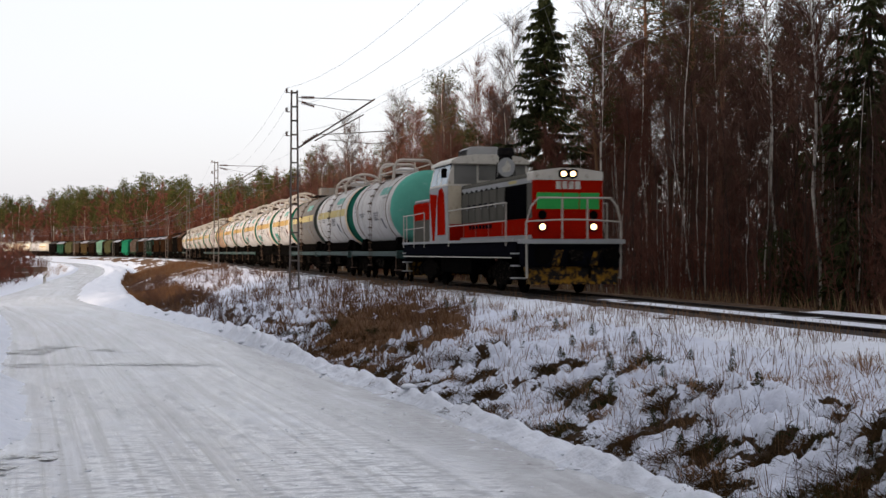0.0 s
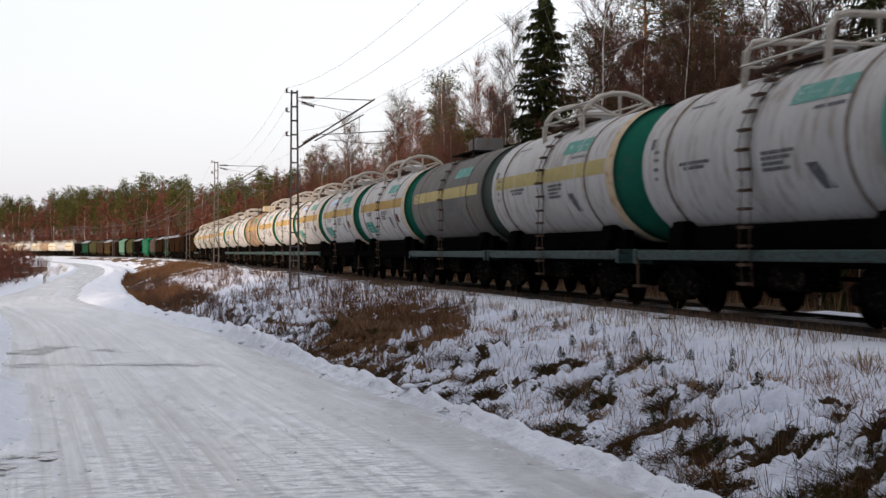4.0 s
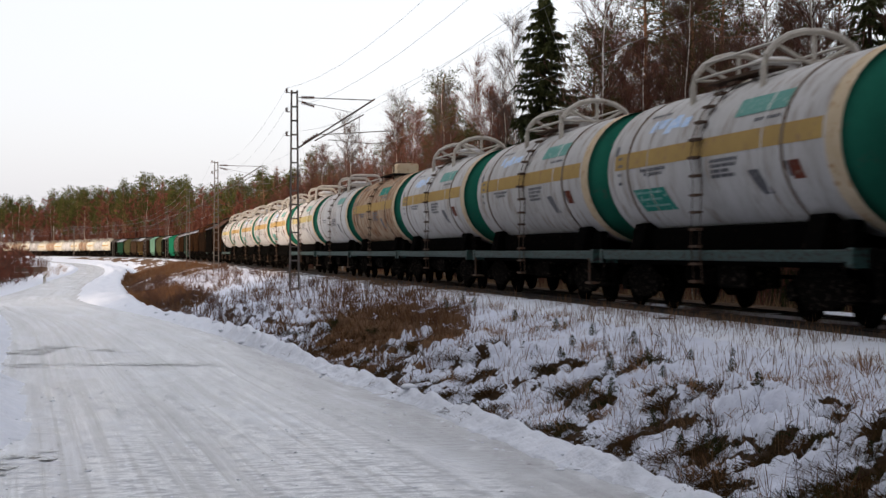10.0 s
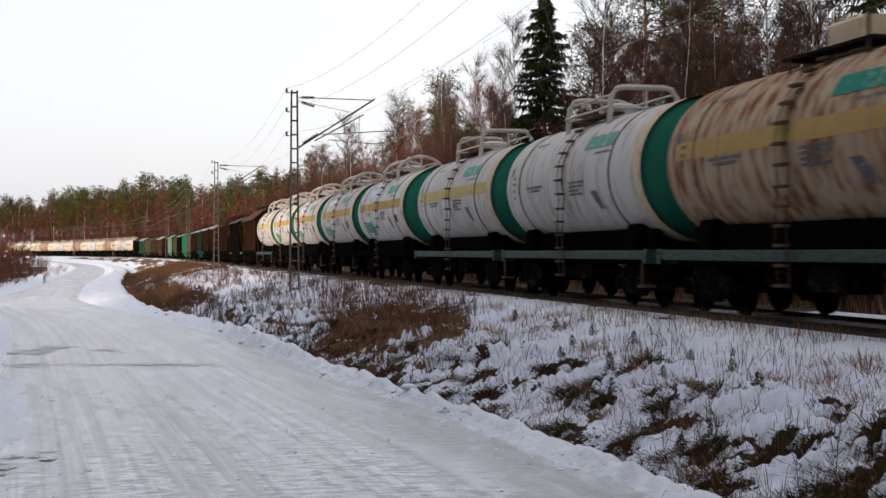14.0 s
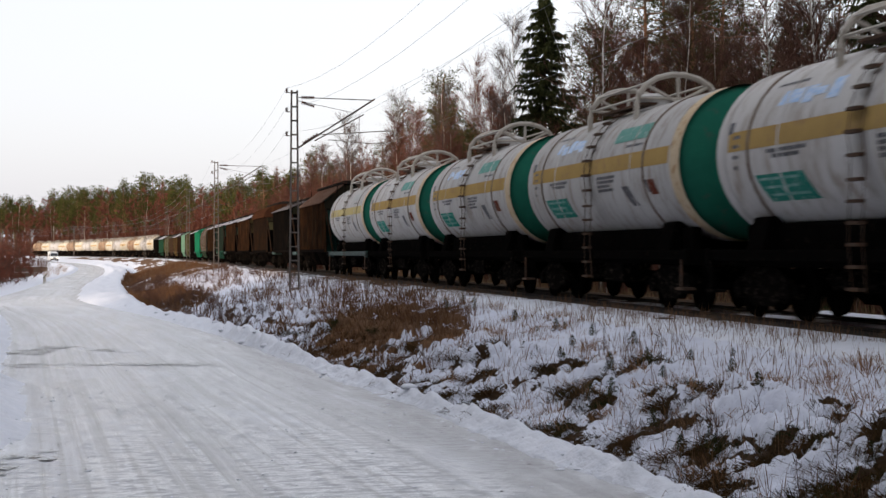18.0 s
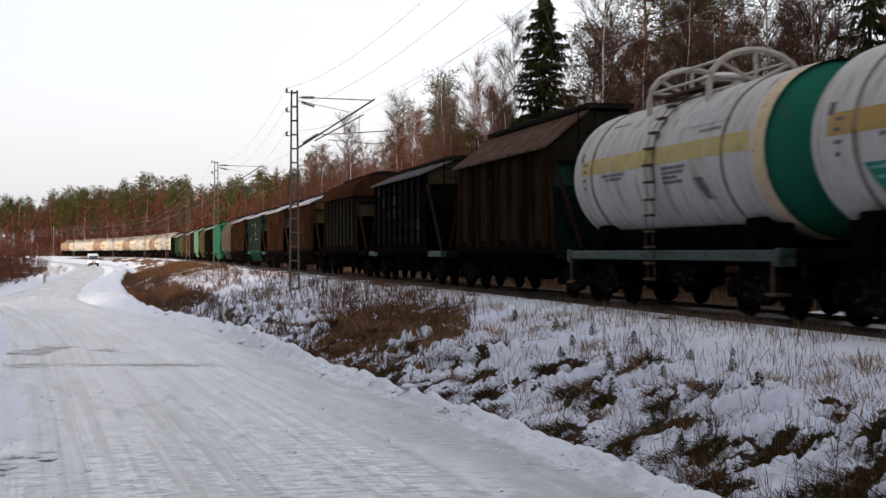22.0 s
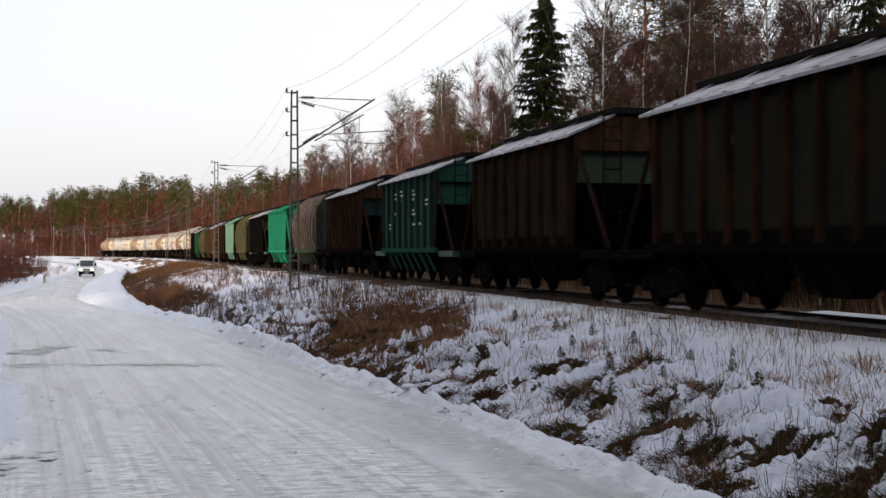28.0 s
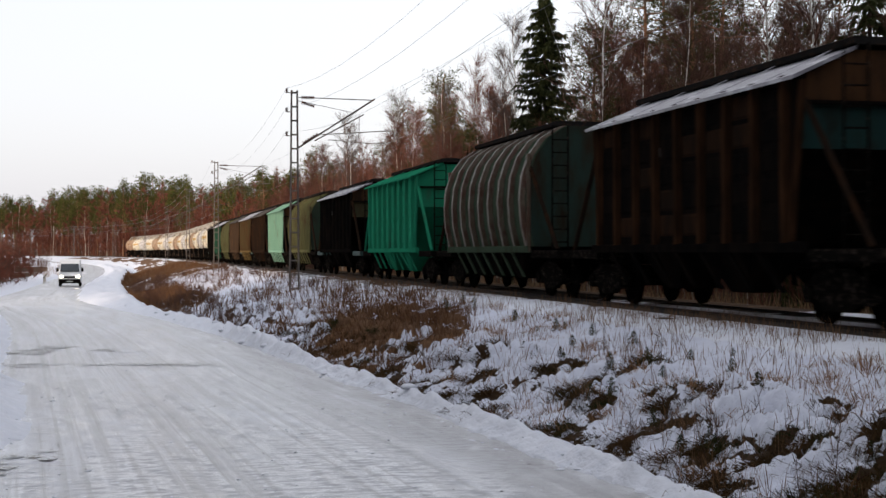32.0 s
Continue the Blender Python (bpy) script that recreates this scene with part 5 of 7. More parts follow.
        for y in (-0.95, 0.95):
            part("buffer", Build().lathe([(0, 0.12), (0.35, 0.12), (0.36, 0.24), (0.42, 0.24), (0.43, 0)] if g > 0 else [(0, 0.12), (-0.35, 0.12), (-0.36, 0.24), (-0.42, 0.24), (-0.43, 0)], "x", 16, (g * 8.05, y, 1.05)), M["black"], t)
        b = Build()
        xa, xb = g * 8.0, g * 7.75
        b.put([(xa, -1.3, 0.78), (xa, 1.3, 0.78), (xa + g * 0.15, 1.2, 0.28), (xa + g * 0.15, -1.2, 0.28), (xb, -1.3, 0.78), (xb, 1.3, 0.78), (xb, 1.2, 0.28), (xb, -1.2, 0.28)],
              [(0, 1, 2, 3), (7, 6, 5, 4), (0, 4, 5, 1), (3, 2, 6, 7), (0, 3, 7, 4), (1, 5, 6, 2)])
        part("rail_guard", b, M["l_yellow"], t, "yellow and black rail guard")
        for y in (-0.62, 0.45):
            part("hazard_chevron", Build().put([(xa + g * 0.1, y, 0.78), (xa + g * 0.1, y + 0.2, 0.78), (xa + g * 0.1, y + 0.34, 1.2), (xa + g * 0.1, y + 0.14, 1.2), (xa + g * 0.06, y, 0.78), (xa + g * 0.06, y + 0.2, 0.78), (xa + g * 0.06, y + 0.34, 1.2), (xa + g * 0.06, y + 0.14, 1.2)],
                 [(0, 1, 2, 3), (7, 6, 5, 4), (0, 4, 5, 1), (3, 2, 6, 7), (0, 3, 7, 4), (1, 5, 6, 2)]), M["l_yellow"], t)
        part("hose", Build().tube([(xa + g * 0.05, 0.4, 1.0), (xa + g * 0.25, 0.42, 0.7), (xa + g * 0.2, 0.4, 0.45)], 0.03, 6), M["black"], t)
    couplers(t, 8.2)
    for x in (-4.9, 4.9):
        LOCO_WHEELS.extend(bogie(t, x, 0.5, 2.4))
    return t


# ---- the train ----
# colour pairs of the hopper wagons
def hop(name, c1, c2, c3, cut=0.56):
    M[name] = mk("hopper_" + name, c1, c2, 0.9, 0.7, c3=c3, cut=cut, stretch=(1.3, 1, 0.35), soft=0.12, bump=0.3, gloss=0.0)


# dark wall paints, the shade on the near wagons' sides put into them
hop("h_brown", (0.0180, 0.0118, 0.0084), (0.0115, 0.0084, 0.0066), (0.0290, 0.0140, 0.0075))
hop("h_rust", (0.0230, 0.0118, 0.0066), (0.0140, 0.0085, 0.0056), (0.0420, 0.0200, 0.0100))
# black paint, and painted shade between ribs, on end slopes and chutes
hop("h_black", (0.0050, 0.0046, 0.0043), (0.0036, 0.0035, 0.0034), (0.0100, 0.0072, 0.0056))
hop("h_grey", (0.0790, 0.0765, 0.0753), (0.0547, 0.0547, 0.0522), (0.0607, 0.0426, 0.0328))
hop("h_olive", (0.0513, 0.0490, 0.0267), (0.0335, 0.0324, 0.0190), (0.0392, 0.0201, 0.0111))
hop("h_ochre", (0.0736, 0.0523, 0.0238), (0.0475, 0.0333, 0.0179), (0.0536, 0.0238, 0.0130))
hop("h_green", (0.022, 0.074, 0.052), (0.014, 0.048, 0.035), (0.020, 0.022, 0.016), 0.64)
hop("h_bright", (0.0176, 0.1920, 0.1040), (0.0160, 0.1440, 0.0800), (0.0320, 0.0880, 0.0560), 0.68)
hop("h_mint", (0.1710, 0.3060, 0.2250), (0.1260, 0.2250, 0.1710), (0.1260, 0.1440, 0.0990), 0.66)
hop("h_teal", (0.0149, 0.0386, 0.0356), (0.0119, 0.0267, 0.0261), (0.0149, 0.0112, 0.0089), 0.6)
hop("h_gable", (0.0774, 0.0364, 0.0164), (0.0455, 0.0237, 0.0127), (0.0228, 0.0137, 0.0091), 0.5)

hop("h_patina", (0.034, 0.062, 0.056), (0.022, 0.040, 0.037), (0.030, 0.024, 0.018), 0.6)
hop("h_verd", (0.026, 0.044, 0.036), (0.019, 0.031, 0.026), (0.024, 0.016, 0.010), 0.56)
hop("h_dusk", (0.034, 0.022, 0.019), (0.024, 0.016, 0.014), (0.014, 0.011, 0.010), 0.58)
hop("h_russet", (0.042, 0.018, 0.010), (0.030, 0.014, 0.009), (0.075, 0.030, 0.011), 0.62)
hop("h_mott", (0.021, 0.022, 0.014), (0.026, 0.016, 0.010), (0.012, 0.014, 0.012), 0.52)
hop("h_sage", (0.046, 0.066, 0.044), (0.032, 0.046, 0.032), (0.030, 0.022, 0.014), 0.62)
hop("h_jade", (0.020, 0.066, 0.052), (0.014, 0.042, 0.034), (0.016, 0.016, 0.012), 0.6)
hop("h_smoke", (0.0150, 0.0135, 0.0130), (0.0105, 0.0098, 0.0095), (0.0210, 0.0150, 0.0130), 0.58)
hop("h_slate", (0.120, 0.112, 0.120), (0.085, 0.080, 0.086), (0.060, 0.048, 0.044), 0.6)
hop("h_roof", (0.080, 0.043, 0.030), (0.055, 0.032, 0.024), (0.105, 0.075, 0.062), 0.54)
# brighter copies for the rear wagons, with sunlight put into the colour
hop("h_moss", (0.085, 0.085, 0.040), (0.060, 0.060, 0.030), (0.050, 0.030, 0.018), 0.62)
hop("h_sand", (0.130, 0.090, 0.035), (0.090, 0.062, 0.026), (0.060, 0.034, 0.018), 0.62)
hop("h_umber", (0.060, 0.038, 0.024), (0.042, 0.028, 0.019), (0.080, 0.042, 0.022), 0.62)
hop("h_leaf", (0.020, 0.070, 0.042), (0.016, 0.052, 0.032), (0.030, 0.028, 0.018), 0.62)
hop("h_dull", (0.020, 0.034, 0.026), (0.014, 0.023, 0.018), (0.020, 0.014, 0.010), 0.58)
M["h_streak"] = mk("streaked_rib", (0.095, 0.080, 0.055), (0.060, 0.042, 0.026), 1.6, 0.45, c3=(0.05, 0.020, 0.010), cut=0.5, stretch=(1, 1, 0.5), soft=0.1, bump=0.3, gloss=0.3)

TRAIN = []  # thing, its place behind the point that passes the eye at 0 s, half the bogie distance


def make_train():
    TRAIN.append((locomotive(), 46.95, 4.9))
    qs = [61.7, 73.7, 85.1, 96.8, 108.7, 120.3, 131.9, 143.8, 155.3, 167.0, 179.0, 192.0, 204.0, 216.0, 228.1, 239.8]
    spec = [("white", "square", None, "cap", False, 1, False, "teal"), ("white", "hoops", "yellow", "band", True, 1, False, "teal"), ("grey", "box", "yellow", "band_dirty", False, 1, False, "teal"),
            ("white", "hoops", "ochre", "band", True, 2, False, "black"), ("white", "hoops", "ochre", "band", True, 2, True, "black"), ("white", "hoops", "ochre", "band", True, 2, True, "teal"),
            ("white", "hoops", "ochre", "band", True, 1, True, "teal"), ("white", "hoops", "ochre", "band", True, 1, True, "teal"), ("rusty", "box", "ochre", "band", True, 1, False, "teal"),
            ("white", "square", None, "band", True, 1, False, "teal"), ("white", "square", "yellow", "band", True, 1, False, "teal"), ("white", "hoops", "ochre", "band", True, 2, True, "black"),
            ("white", "hoops", "ochre", "band", True, 2, True, "black"), ("white", "hoops", "ochre", "band", True, 2, True, "black"), ("white", "hoops", "ochre", "band", True, 2, False, "black"), ("white", "hoops", "yellow", "band", True, 1, False, "teal")]
    words = {"white": "dirty white", "grey": "soot-grey", "rusty": "rust-stained cream"}
    tops = {"hoops": "round guard hoops", "square": "squared guard frames", "box": "a box hatch"}
    for i, (q, a) in enumerate(zip(qs, spec)):
        lab = "%s tank wagon, green head, %s%s" % (words[a[0]], tops[a[1]], ", %s stripe" % a[2] if a[2] else "")
        TRAIN.append((tank_wagon(*a, label=lab, seed=i), q, 3.9))
    L, S = (4.95, 2.35), (4.6, 1.2)
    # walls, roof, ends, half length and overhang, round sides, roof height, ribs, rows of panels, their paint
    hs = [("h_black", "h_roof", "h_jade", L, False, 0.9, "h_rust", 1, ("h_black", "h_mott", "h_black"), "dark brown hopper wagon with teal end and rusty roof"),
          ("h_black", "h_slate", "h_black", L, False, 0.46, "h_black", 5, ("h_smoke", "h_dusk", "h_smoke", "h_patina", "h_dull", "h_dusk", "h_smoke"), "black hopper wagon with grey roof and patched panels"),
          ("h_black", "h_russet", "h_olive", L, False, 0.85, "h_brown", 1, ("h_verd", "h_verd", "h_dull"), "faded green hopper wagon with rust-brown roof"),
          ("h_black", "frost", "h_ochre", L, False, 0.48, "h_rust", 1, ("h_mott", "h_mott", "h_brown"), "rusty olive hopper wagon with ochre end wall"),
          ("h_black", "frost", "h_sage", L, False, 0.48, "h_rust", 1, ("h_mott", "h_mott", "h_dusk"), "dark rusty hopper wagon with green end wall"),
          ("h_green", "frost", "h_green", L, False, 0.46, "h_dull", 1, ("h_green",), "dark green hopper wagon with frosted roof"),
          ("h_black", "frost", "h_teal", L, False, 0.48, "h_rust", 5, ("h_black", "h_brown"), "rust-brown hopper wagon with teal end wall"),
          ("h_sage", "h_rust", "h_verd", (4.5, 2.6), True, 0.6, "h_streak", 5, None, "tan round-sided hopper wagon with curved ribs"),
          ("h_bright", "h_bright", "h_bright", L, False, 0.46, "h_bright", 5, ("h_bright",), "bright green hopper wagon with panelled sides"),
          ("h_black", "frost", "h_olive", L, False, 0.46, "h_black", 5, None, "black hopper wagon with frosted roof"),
          ("h_moss", "h_moss", "h_dull", (4.4, 2.3), True, 0.6, "h_moss", 5, None, "olive round-sided hopper wagon with ribs"),
          ("h_mint", "h_mint", "h_olive", (4.3, 1.6), False, 0.6, "h_mint", 5, None, "pale mint hopper wagon with frosted roof"),
          ("h_brown", "h_grey", "h_brown", S, False, 0.6, "h_brown", 5, None, "dark brown short hopper wagon"),
          ("h_sand", "frost", "h_sand", S, False, 0.6, "h_ochre", 5, None, "ochre short hopper wagon with pale roof"),
          ("h_umber", "h_grey", "h_umber", S, False, 0.6, "h_umber", 5, None, "brown short hopper wagon"),
          ("h_moss", "h_moss", "h_moss", (4.4, 1.4), True, 0.6, "h_moss", 5, None, "olive round-sided short hopper wagon"),
          ("h_leaf", "frost", "h_leaf", S, False, 0.6, "h_leaf", 5, None, "green short hopper wagon with pale roof"),
          ("h_black", "h_grey", "h_black", S, False, 0.6, "h_black", 5, None, "blackened short hopper wagon")]
    fronts = [246.4, 261.2, 276.0, 290.6, 305.2, 320.2, 335.2, 350.4, 364.6, 379.4, 394.1, 407.4, 419.3, 431.0, 442.7, 454.4, 466.1, 477.8]
    for i, (h, q) in enumerate(zip(hs, fronts)):
        half, over = h[3]
        TRAIN.append((hopper_wagon(h[0], h[1], h[2], half, over, h[4], h[5], label=h[9], seed=i, rib=h[6], rows=h[7], spots=h[8]), q + half, half + over - 2.0 if over > 1.5 else half - 1.0))
    a = tank_wagon("cream", "hoops", "ochre", "cream", False, 0, label="cream tank wagon with guard hoops in the rear of the train", seed=31)
    b = tank_wagon("white", "hoops", None, "white", False, 0, label="off-white tank wagon in the rear of the train", seed=32)
    c = tank_wagon("rusty", "square", None, "rusty", False, 0, label="yellowed tank wagon in the rear of the train", seed=33)
    for i in range(16):
        src = (a, b, a, c)[i % 4]
        q = 496.4 + 11.95 * i
        if i < 2 or i == 3:
            ob = src
        else:
            ob = copy_thing(src, Matrix())
            WAGON_WHEELS.extend(o for o in ob.children_recursive if o.name.startswith("wheelset"))
        TRAIN.append((ob, q, 3.9))


make_train()


def gone(t):
    """How far the train has come at t seconds."""
    return 9.14986 * t + 0.0191866 * t * t


# ---- van ----
def van():
    t = thing("van", "white delivery van with lit headlights on the icy road", "van")
    M["v_white"] = mk("van_white", (0.70, 0.71, 0.72), (0.62, 0.63, 0.64), 1, 0.35, c3=(0.40, 0.37, 0.33), cut=0.7)
    M["v_lamp"] = glowing("van_lamp_glow", (1.0, 0.88, 0.65), 2.5)
    L, W, Ht = 5.4, 1.98, 2.5
    prof = [(-L / 2, 0.35), (L / 2 - 0.05, 0.35), (L / 2, 0.55), (L / 2, 0.95), (L / 2 - 0.15, 1.12), (L / 2 - 0.85, 1.3), (L / 2 - 1.5, 2.1), (L / 2 - 1.75, 2.32), (L / 2 - 2.3, 2.47), (-L / 2 + 0.15, Ht), (-L / 2, 2.35)]
    b = Build()
    n = len(prof)
    for y, k in ((-W / 2, 0.96), (-W / 2 + 0.1, 1.0), (W / 2 - 0.1, 1.0), (W / 2, 0.96)):
        b.v += [(x * (0.985 if k < 1 else 1), y * (1 if z < 1.4 else 0.93), 0.35 + (z - 0.35) * k) for x, z in prof]
    for r in range(3):
        for i in range(n):
            b.f.append((r * n + i, r * n + (i + 1) % n, (r + 1) * n + (i + 1) % n, (r + 1) * n + i))
    b.f += [tuple(range(n)), tuple(range(4 * n - 1, 3 * n - 1, -1))]
    part("body", b, M["v_white"], t, "white body shell")
    ws = Build()
    x0, z0, x1, z1 = L / 2 - 0.83, 1.34, L / 2 - 1.47, 2.06
    ws.put([(x0 + 0.03, -0.84, z0), (x0 + 0.03, 0.84, z0), (x1 + 0.03, 0.78, z1), (x1 + 0.03, -0.78, z1), (x0 - 0.03, -0.84, z0), (x0 - 0.03, 0.84, z0), (x1 - 0.03, 0.78, z1), (x1 - 0.03, -0.78, z1)],
           [(0, 1, 2, 3), (7, 6, 5, 4), (0, 4, 5, 1), (3, 2, 6, 7), (0, 3, 7, 4), (1, 5, 6, 2)])
    part("windscreen", ws, M["glass"], t, "dark windscreen")
    for g in (-1, 1):
        ya, yb = sorted((g * 0.95, g * 0.98))
        part("side_window", Build().box(0.75, 1.5, ya, yb, 1.4, 1.95), M["glass"], t)
        part("headlight", Build().block(L / 2 - 0.1, L / 2 + 0.02, min(g * 0.55, g * 0.88), max(g * 0.55, g * 0.88), 0.82, 1.02, 0.04), M["v_lamp"], t, "lit headlight")
        part("mirror", Build().block(1.55, 1.7, min(g * 1.0, g * 1.2), max(g * 1.0, g * 1.2), 1.35, 1.7, 0.04), M["black"], t)
    part("grille", Build().box(L / 2 - 0.02, L / 2 + 0.015, -0.5, 0.5, 0.78, 0.95), M["black"], t)
    part("bumper", Build().block(L / 2 - 0.2, L / 2 + 0.08, -0.97, 0.97, 0.3, 0.68, 0.06), M["black"], t, "dark plastic bumper")
    part("plate_bar", Build().box(L / 2 + 0.08, L / 2 + 0.09, -0.26, 0.26, 0.42, 0.53), M["pale"], t)
    out = []
    for x in (-1.7, 1.75):
        for g in (-1, 1):
            w = part("wheel", Build().lathe([(-0.1, 0.1), (-0.1, 0.3), (-0.08, 0.34), (0.08, 0.34), (0.1, 0.3), (0.1, 0.1)], "y", 18).lathe([(-0.07, 0.0), (-0.08, 0.2)], "y", 18).lathe([(0.08, 0.2), (0.07, 0.0)], "y", 18), M["black"], t)
            w.matrix_parent_inverse = Matrix.Translation((x, g * 0.88, 0.34))
            out.append(w)
    return t, out


VAN, VAN_WHEELS = van()


# ---- trees ----
class Soup:
    """Triangles gathered as arrays."""

    def __init__(self):
        self.v, self.f, self.n = [], [], 0

    def add(self, v, f):
        self.v.append(np.asarray(v, float).reshape(-1, 3))
        self.f.append(np.asarray(f, int).reshape(-1, 3) + self.n)
        self.n += len(self.v[-1])

    def arrays(self):
        return np.concatenate(self.v), np.concatenate(self.f)


def tri_mesh(name, v, f, mat):
    me = bpy.data.meshes.new(name)
    me.vertices.add(len(v))
    me.vertices.foreach_set("co", np.ascontiguousarray(v, dtype=np.float32).ravel())
    me.loops.add(3 * len(f))
    me.loops.foreach_set("vertex_index", np.ascontiguousarray(f, dtype=np.int32).ravel())
    me.polygons.add(len(f))
    me.polygons.foreach_set("loop_start", np.arange(0, 3 * len(f), 3, dtype=np.int32))
    me.materials.append(mat)
    me.update(calc_edges=True)
    me.validate()
    return me


def stem(soup, pts, r0, r1, n=5):
    pts = np.asarray(pts, float)
    m = len(pts)
    d = np.gradient(pts, axis=0)
    d /= np.linalg.norm(d, axis=1)[:, None] + 1e-9
    a = np.cross(d, np.where(np.abs(d[:, 2:3]) > 0.9, [[1.0, 0, 0]], [[0, 0, 1.0]]))
    a /= np.linalg.norm(a, axis=1)[:, None] + 1e-9
    b = np.cross(d, a)
    r = np.linspace(r0, r1, m)
    an = np.arange(n) * 2 * np.pi / n
    v = pts[:, None] + r[:, None, None] * (a[:, None] * np.cos(an)[None, :, None] + b[:, None] * np.sin(an)[None, :, None])
    f = []
    for i in range(m - 1):
        for k in range(n):
            p, q, s, t = i * n + k, i * n + (k + 1) % n, (i + 1) * n + (k + 1) % n, (i + 1) * n + k
            f += [(p, q, s), (p, s, t)]
    soup.add(v.reshape(-1, 3), f)


def blades(soup, base, way, length, width, rng, droop=0.0):
    """Thin bent blades (two triangles each) from base points along ways."""
    n = len(base)
    way = way / (np.linalg.norm(way, axis=1)[:, None] + 1e-9)
    side = np.cross(way, rng.normal(size=(n, 3)))
    side /= np.linalg.norm(side, axis=1)[:, None] + 1e-9
    mid = base + way * length[:, None] * 0.5
    tip = base + way * length[:, None] - np.array([0, 0, 1.0]) * (droop * length)[:, None]
    w = width[:, None] * side
    v = np.stack([base - w * 0.5, base + w * 0.5, mid + w * 0.45, mid - w * 0.45, tip], 1)
    f = np.array([(0, 1, 2), (0, 2, 3), (3, 2, 4)])[None] + 5 * np.arange(n)[:, None, None]
    soup.add(v.reshape(-1, 3), f.reshape(-1, 3))


def birch(seed, h, twigs=420, lean=0.03, spread=0.17, start=0.35, lite=False, fine=3.4, girth=1.0):
    rng = np.random.default_rng(seed)
    tr, cr = Soup(), Soup()
    z = np.linspace(0, h, 9)
    bend = np.cumsum(rng.normal(size=(9, 2)) * h * 0.008, axis=0) + np.outer(z, rng.normal(size=2) * lean)
    bend -= bend[0]
    pts = np.c_[bend, z]
    stem(tr, pts[::2] if lite else pts, (h * 0.0075 + 0.02) * (1.35 if lite else 0.47) * girth, 0.010, 4 if lite else 6)
    tips, ways = [], []
    nl = int(h * (0.8 if lite else 3.0))
    for i in range(nl):
        u = start + (0.97 - start) * (i / nl) + rng.uniform(-0.02, 0.02)
        p0 = np.array([np.interp(u * h, z, pts[:, k]) for k in range(3)])
        a = rng.uniform(0, 2 * np.pi)
        ln = h * spread * (1.12 - u) / 0.75 * rng.uniform(0.6, 1.2) + 0.4
        d = np.array([np.cos(a), np.sin(a), rng.uniform(0.8, 1.9)])
        d /= np.linalg.norm(d)
        t = np.linspace(0, 1, 5)[:, None]
        lp = p0 + d * ln * t + np.array([0, 0, -0.12 * ln]) * t ** 2 + rng.normal(size=(5, 3)) * 0.04 * ln * t
        stem(cr, lp[::2] if lite else lp, 0.012 + 0.008 * ln, 0.005, 3)
        k = max(3, int(twigs / nl))
        tt = rng.uniform(0.2, 1.0, k)
        b = np.stack([np.interp(tt, t[:, 0], lp[:, c]) for c in range(3)], 1)
        tips.append(b)
        ways.append(d[None] * 0.9 + [0, 0, 0.35 if lite else 0.4] + rng.normal(size=(k, 3)) * (0.75 if lite else 0.5))
    b, w = np.concatenate(tips), np.concatenate(ways)
    blades(cr, b, w, rng.uniform(0.4, 1.3, len(b)) * (0.5 + h / 24), rng.uniform(0.012, 0.026, len(b)) * (fine if lite else 0.62), rng, 0.1)
    b2 = b + w * rng.uniform(0.1, 0.6, (len(b), 1)) * 0.6
    blades(cr, b2, rng.normal(size=b2.shape) * 0.8 + w, rng.uniform(0.25, 0.8, len(b2)), rng.uniform(0.01, 0.02, len(b2)) * (fine if lite else 0.62), rng, 0.15)
    return tr.arrays(), cr.arrays()


def pine(seed, h, tufts=3600, slim=1.0, bulk=1.0):
    rng = np.random.default_rng(seed)
    tr, cr = Soup(), Soup()
    z = np.linspace(0, h, 8)
    bend = np.cumsum(rng.normal(size=(8, 2)) * h * 0.006, axis=0)
    bend -= bend[0]
    pts = np.c_[bend, z]
    stem(tr, pts, h * 0.010 + 0.03, 0.03, 6)
    cs = []
    for i in range(26):
        u = 0.5 + 0.48 * (i / 26)
        p0 = np.array([np.interp(u * h, z, pts[:, k]) for k in range(3)])
        a = i * 2.4 + rng.uniform(-0.5, 0.5)
        ln = h * 0.15 * (1.15 - (u - 0.5) * 1.6) * rng.uniform(0.5, 1.15)
        d = np.array([np.cos(a), np.sin(a), rng.uniform(0.1, 0.6)])
        e = p0 + d * ln
        stem(tr, np.stack([p0, (p0 + e) / 2 + [0, 0, -0.1], e]), 0.05, 0.012, 4)
        for q in rng.uniform(0.45, 1.05, 3):
            cs.append((p0 + d * ln * q + rng.normal(size=3) * 0.3, (0.5 + 0.35 * rng.random()) * bulk))
    cs.append((pts[-1], 0.6))
    k = max(6, tufts // len(cs))
    for c, r in cs:
        w = rng.normal(size=(k, 3)) * [1, 1, 0.7] + [0, 0, 0.5]
        w /= np.linalg.norm(w, axis=1)[:, None]
        blades(cr, c + w * r * rng.uniform(0.0, 0.9, k)[:, None], w + rng.normal(size=(k, 3)) * 0.5, rng.uniform(0.16, 0.34, k) * bulk, rng.uniform(0.02, 0.045, k) * slim, rng)
    return tr.arrays(), cr.arrays()


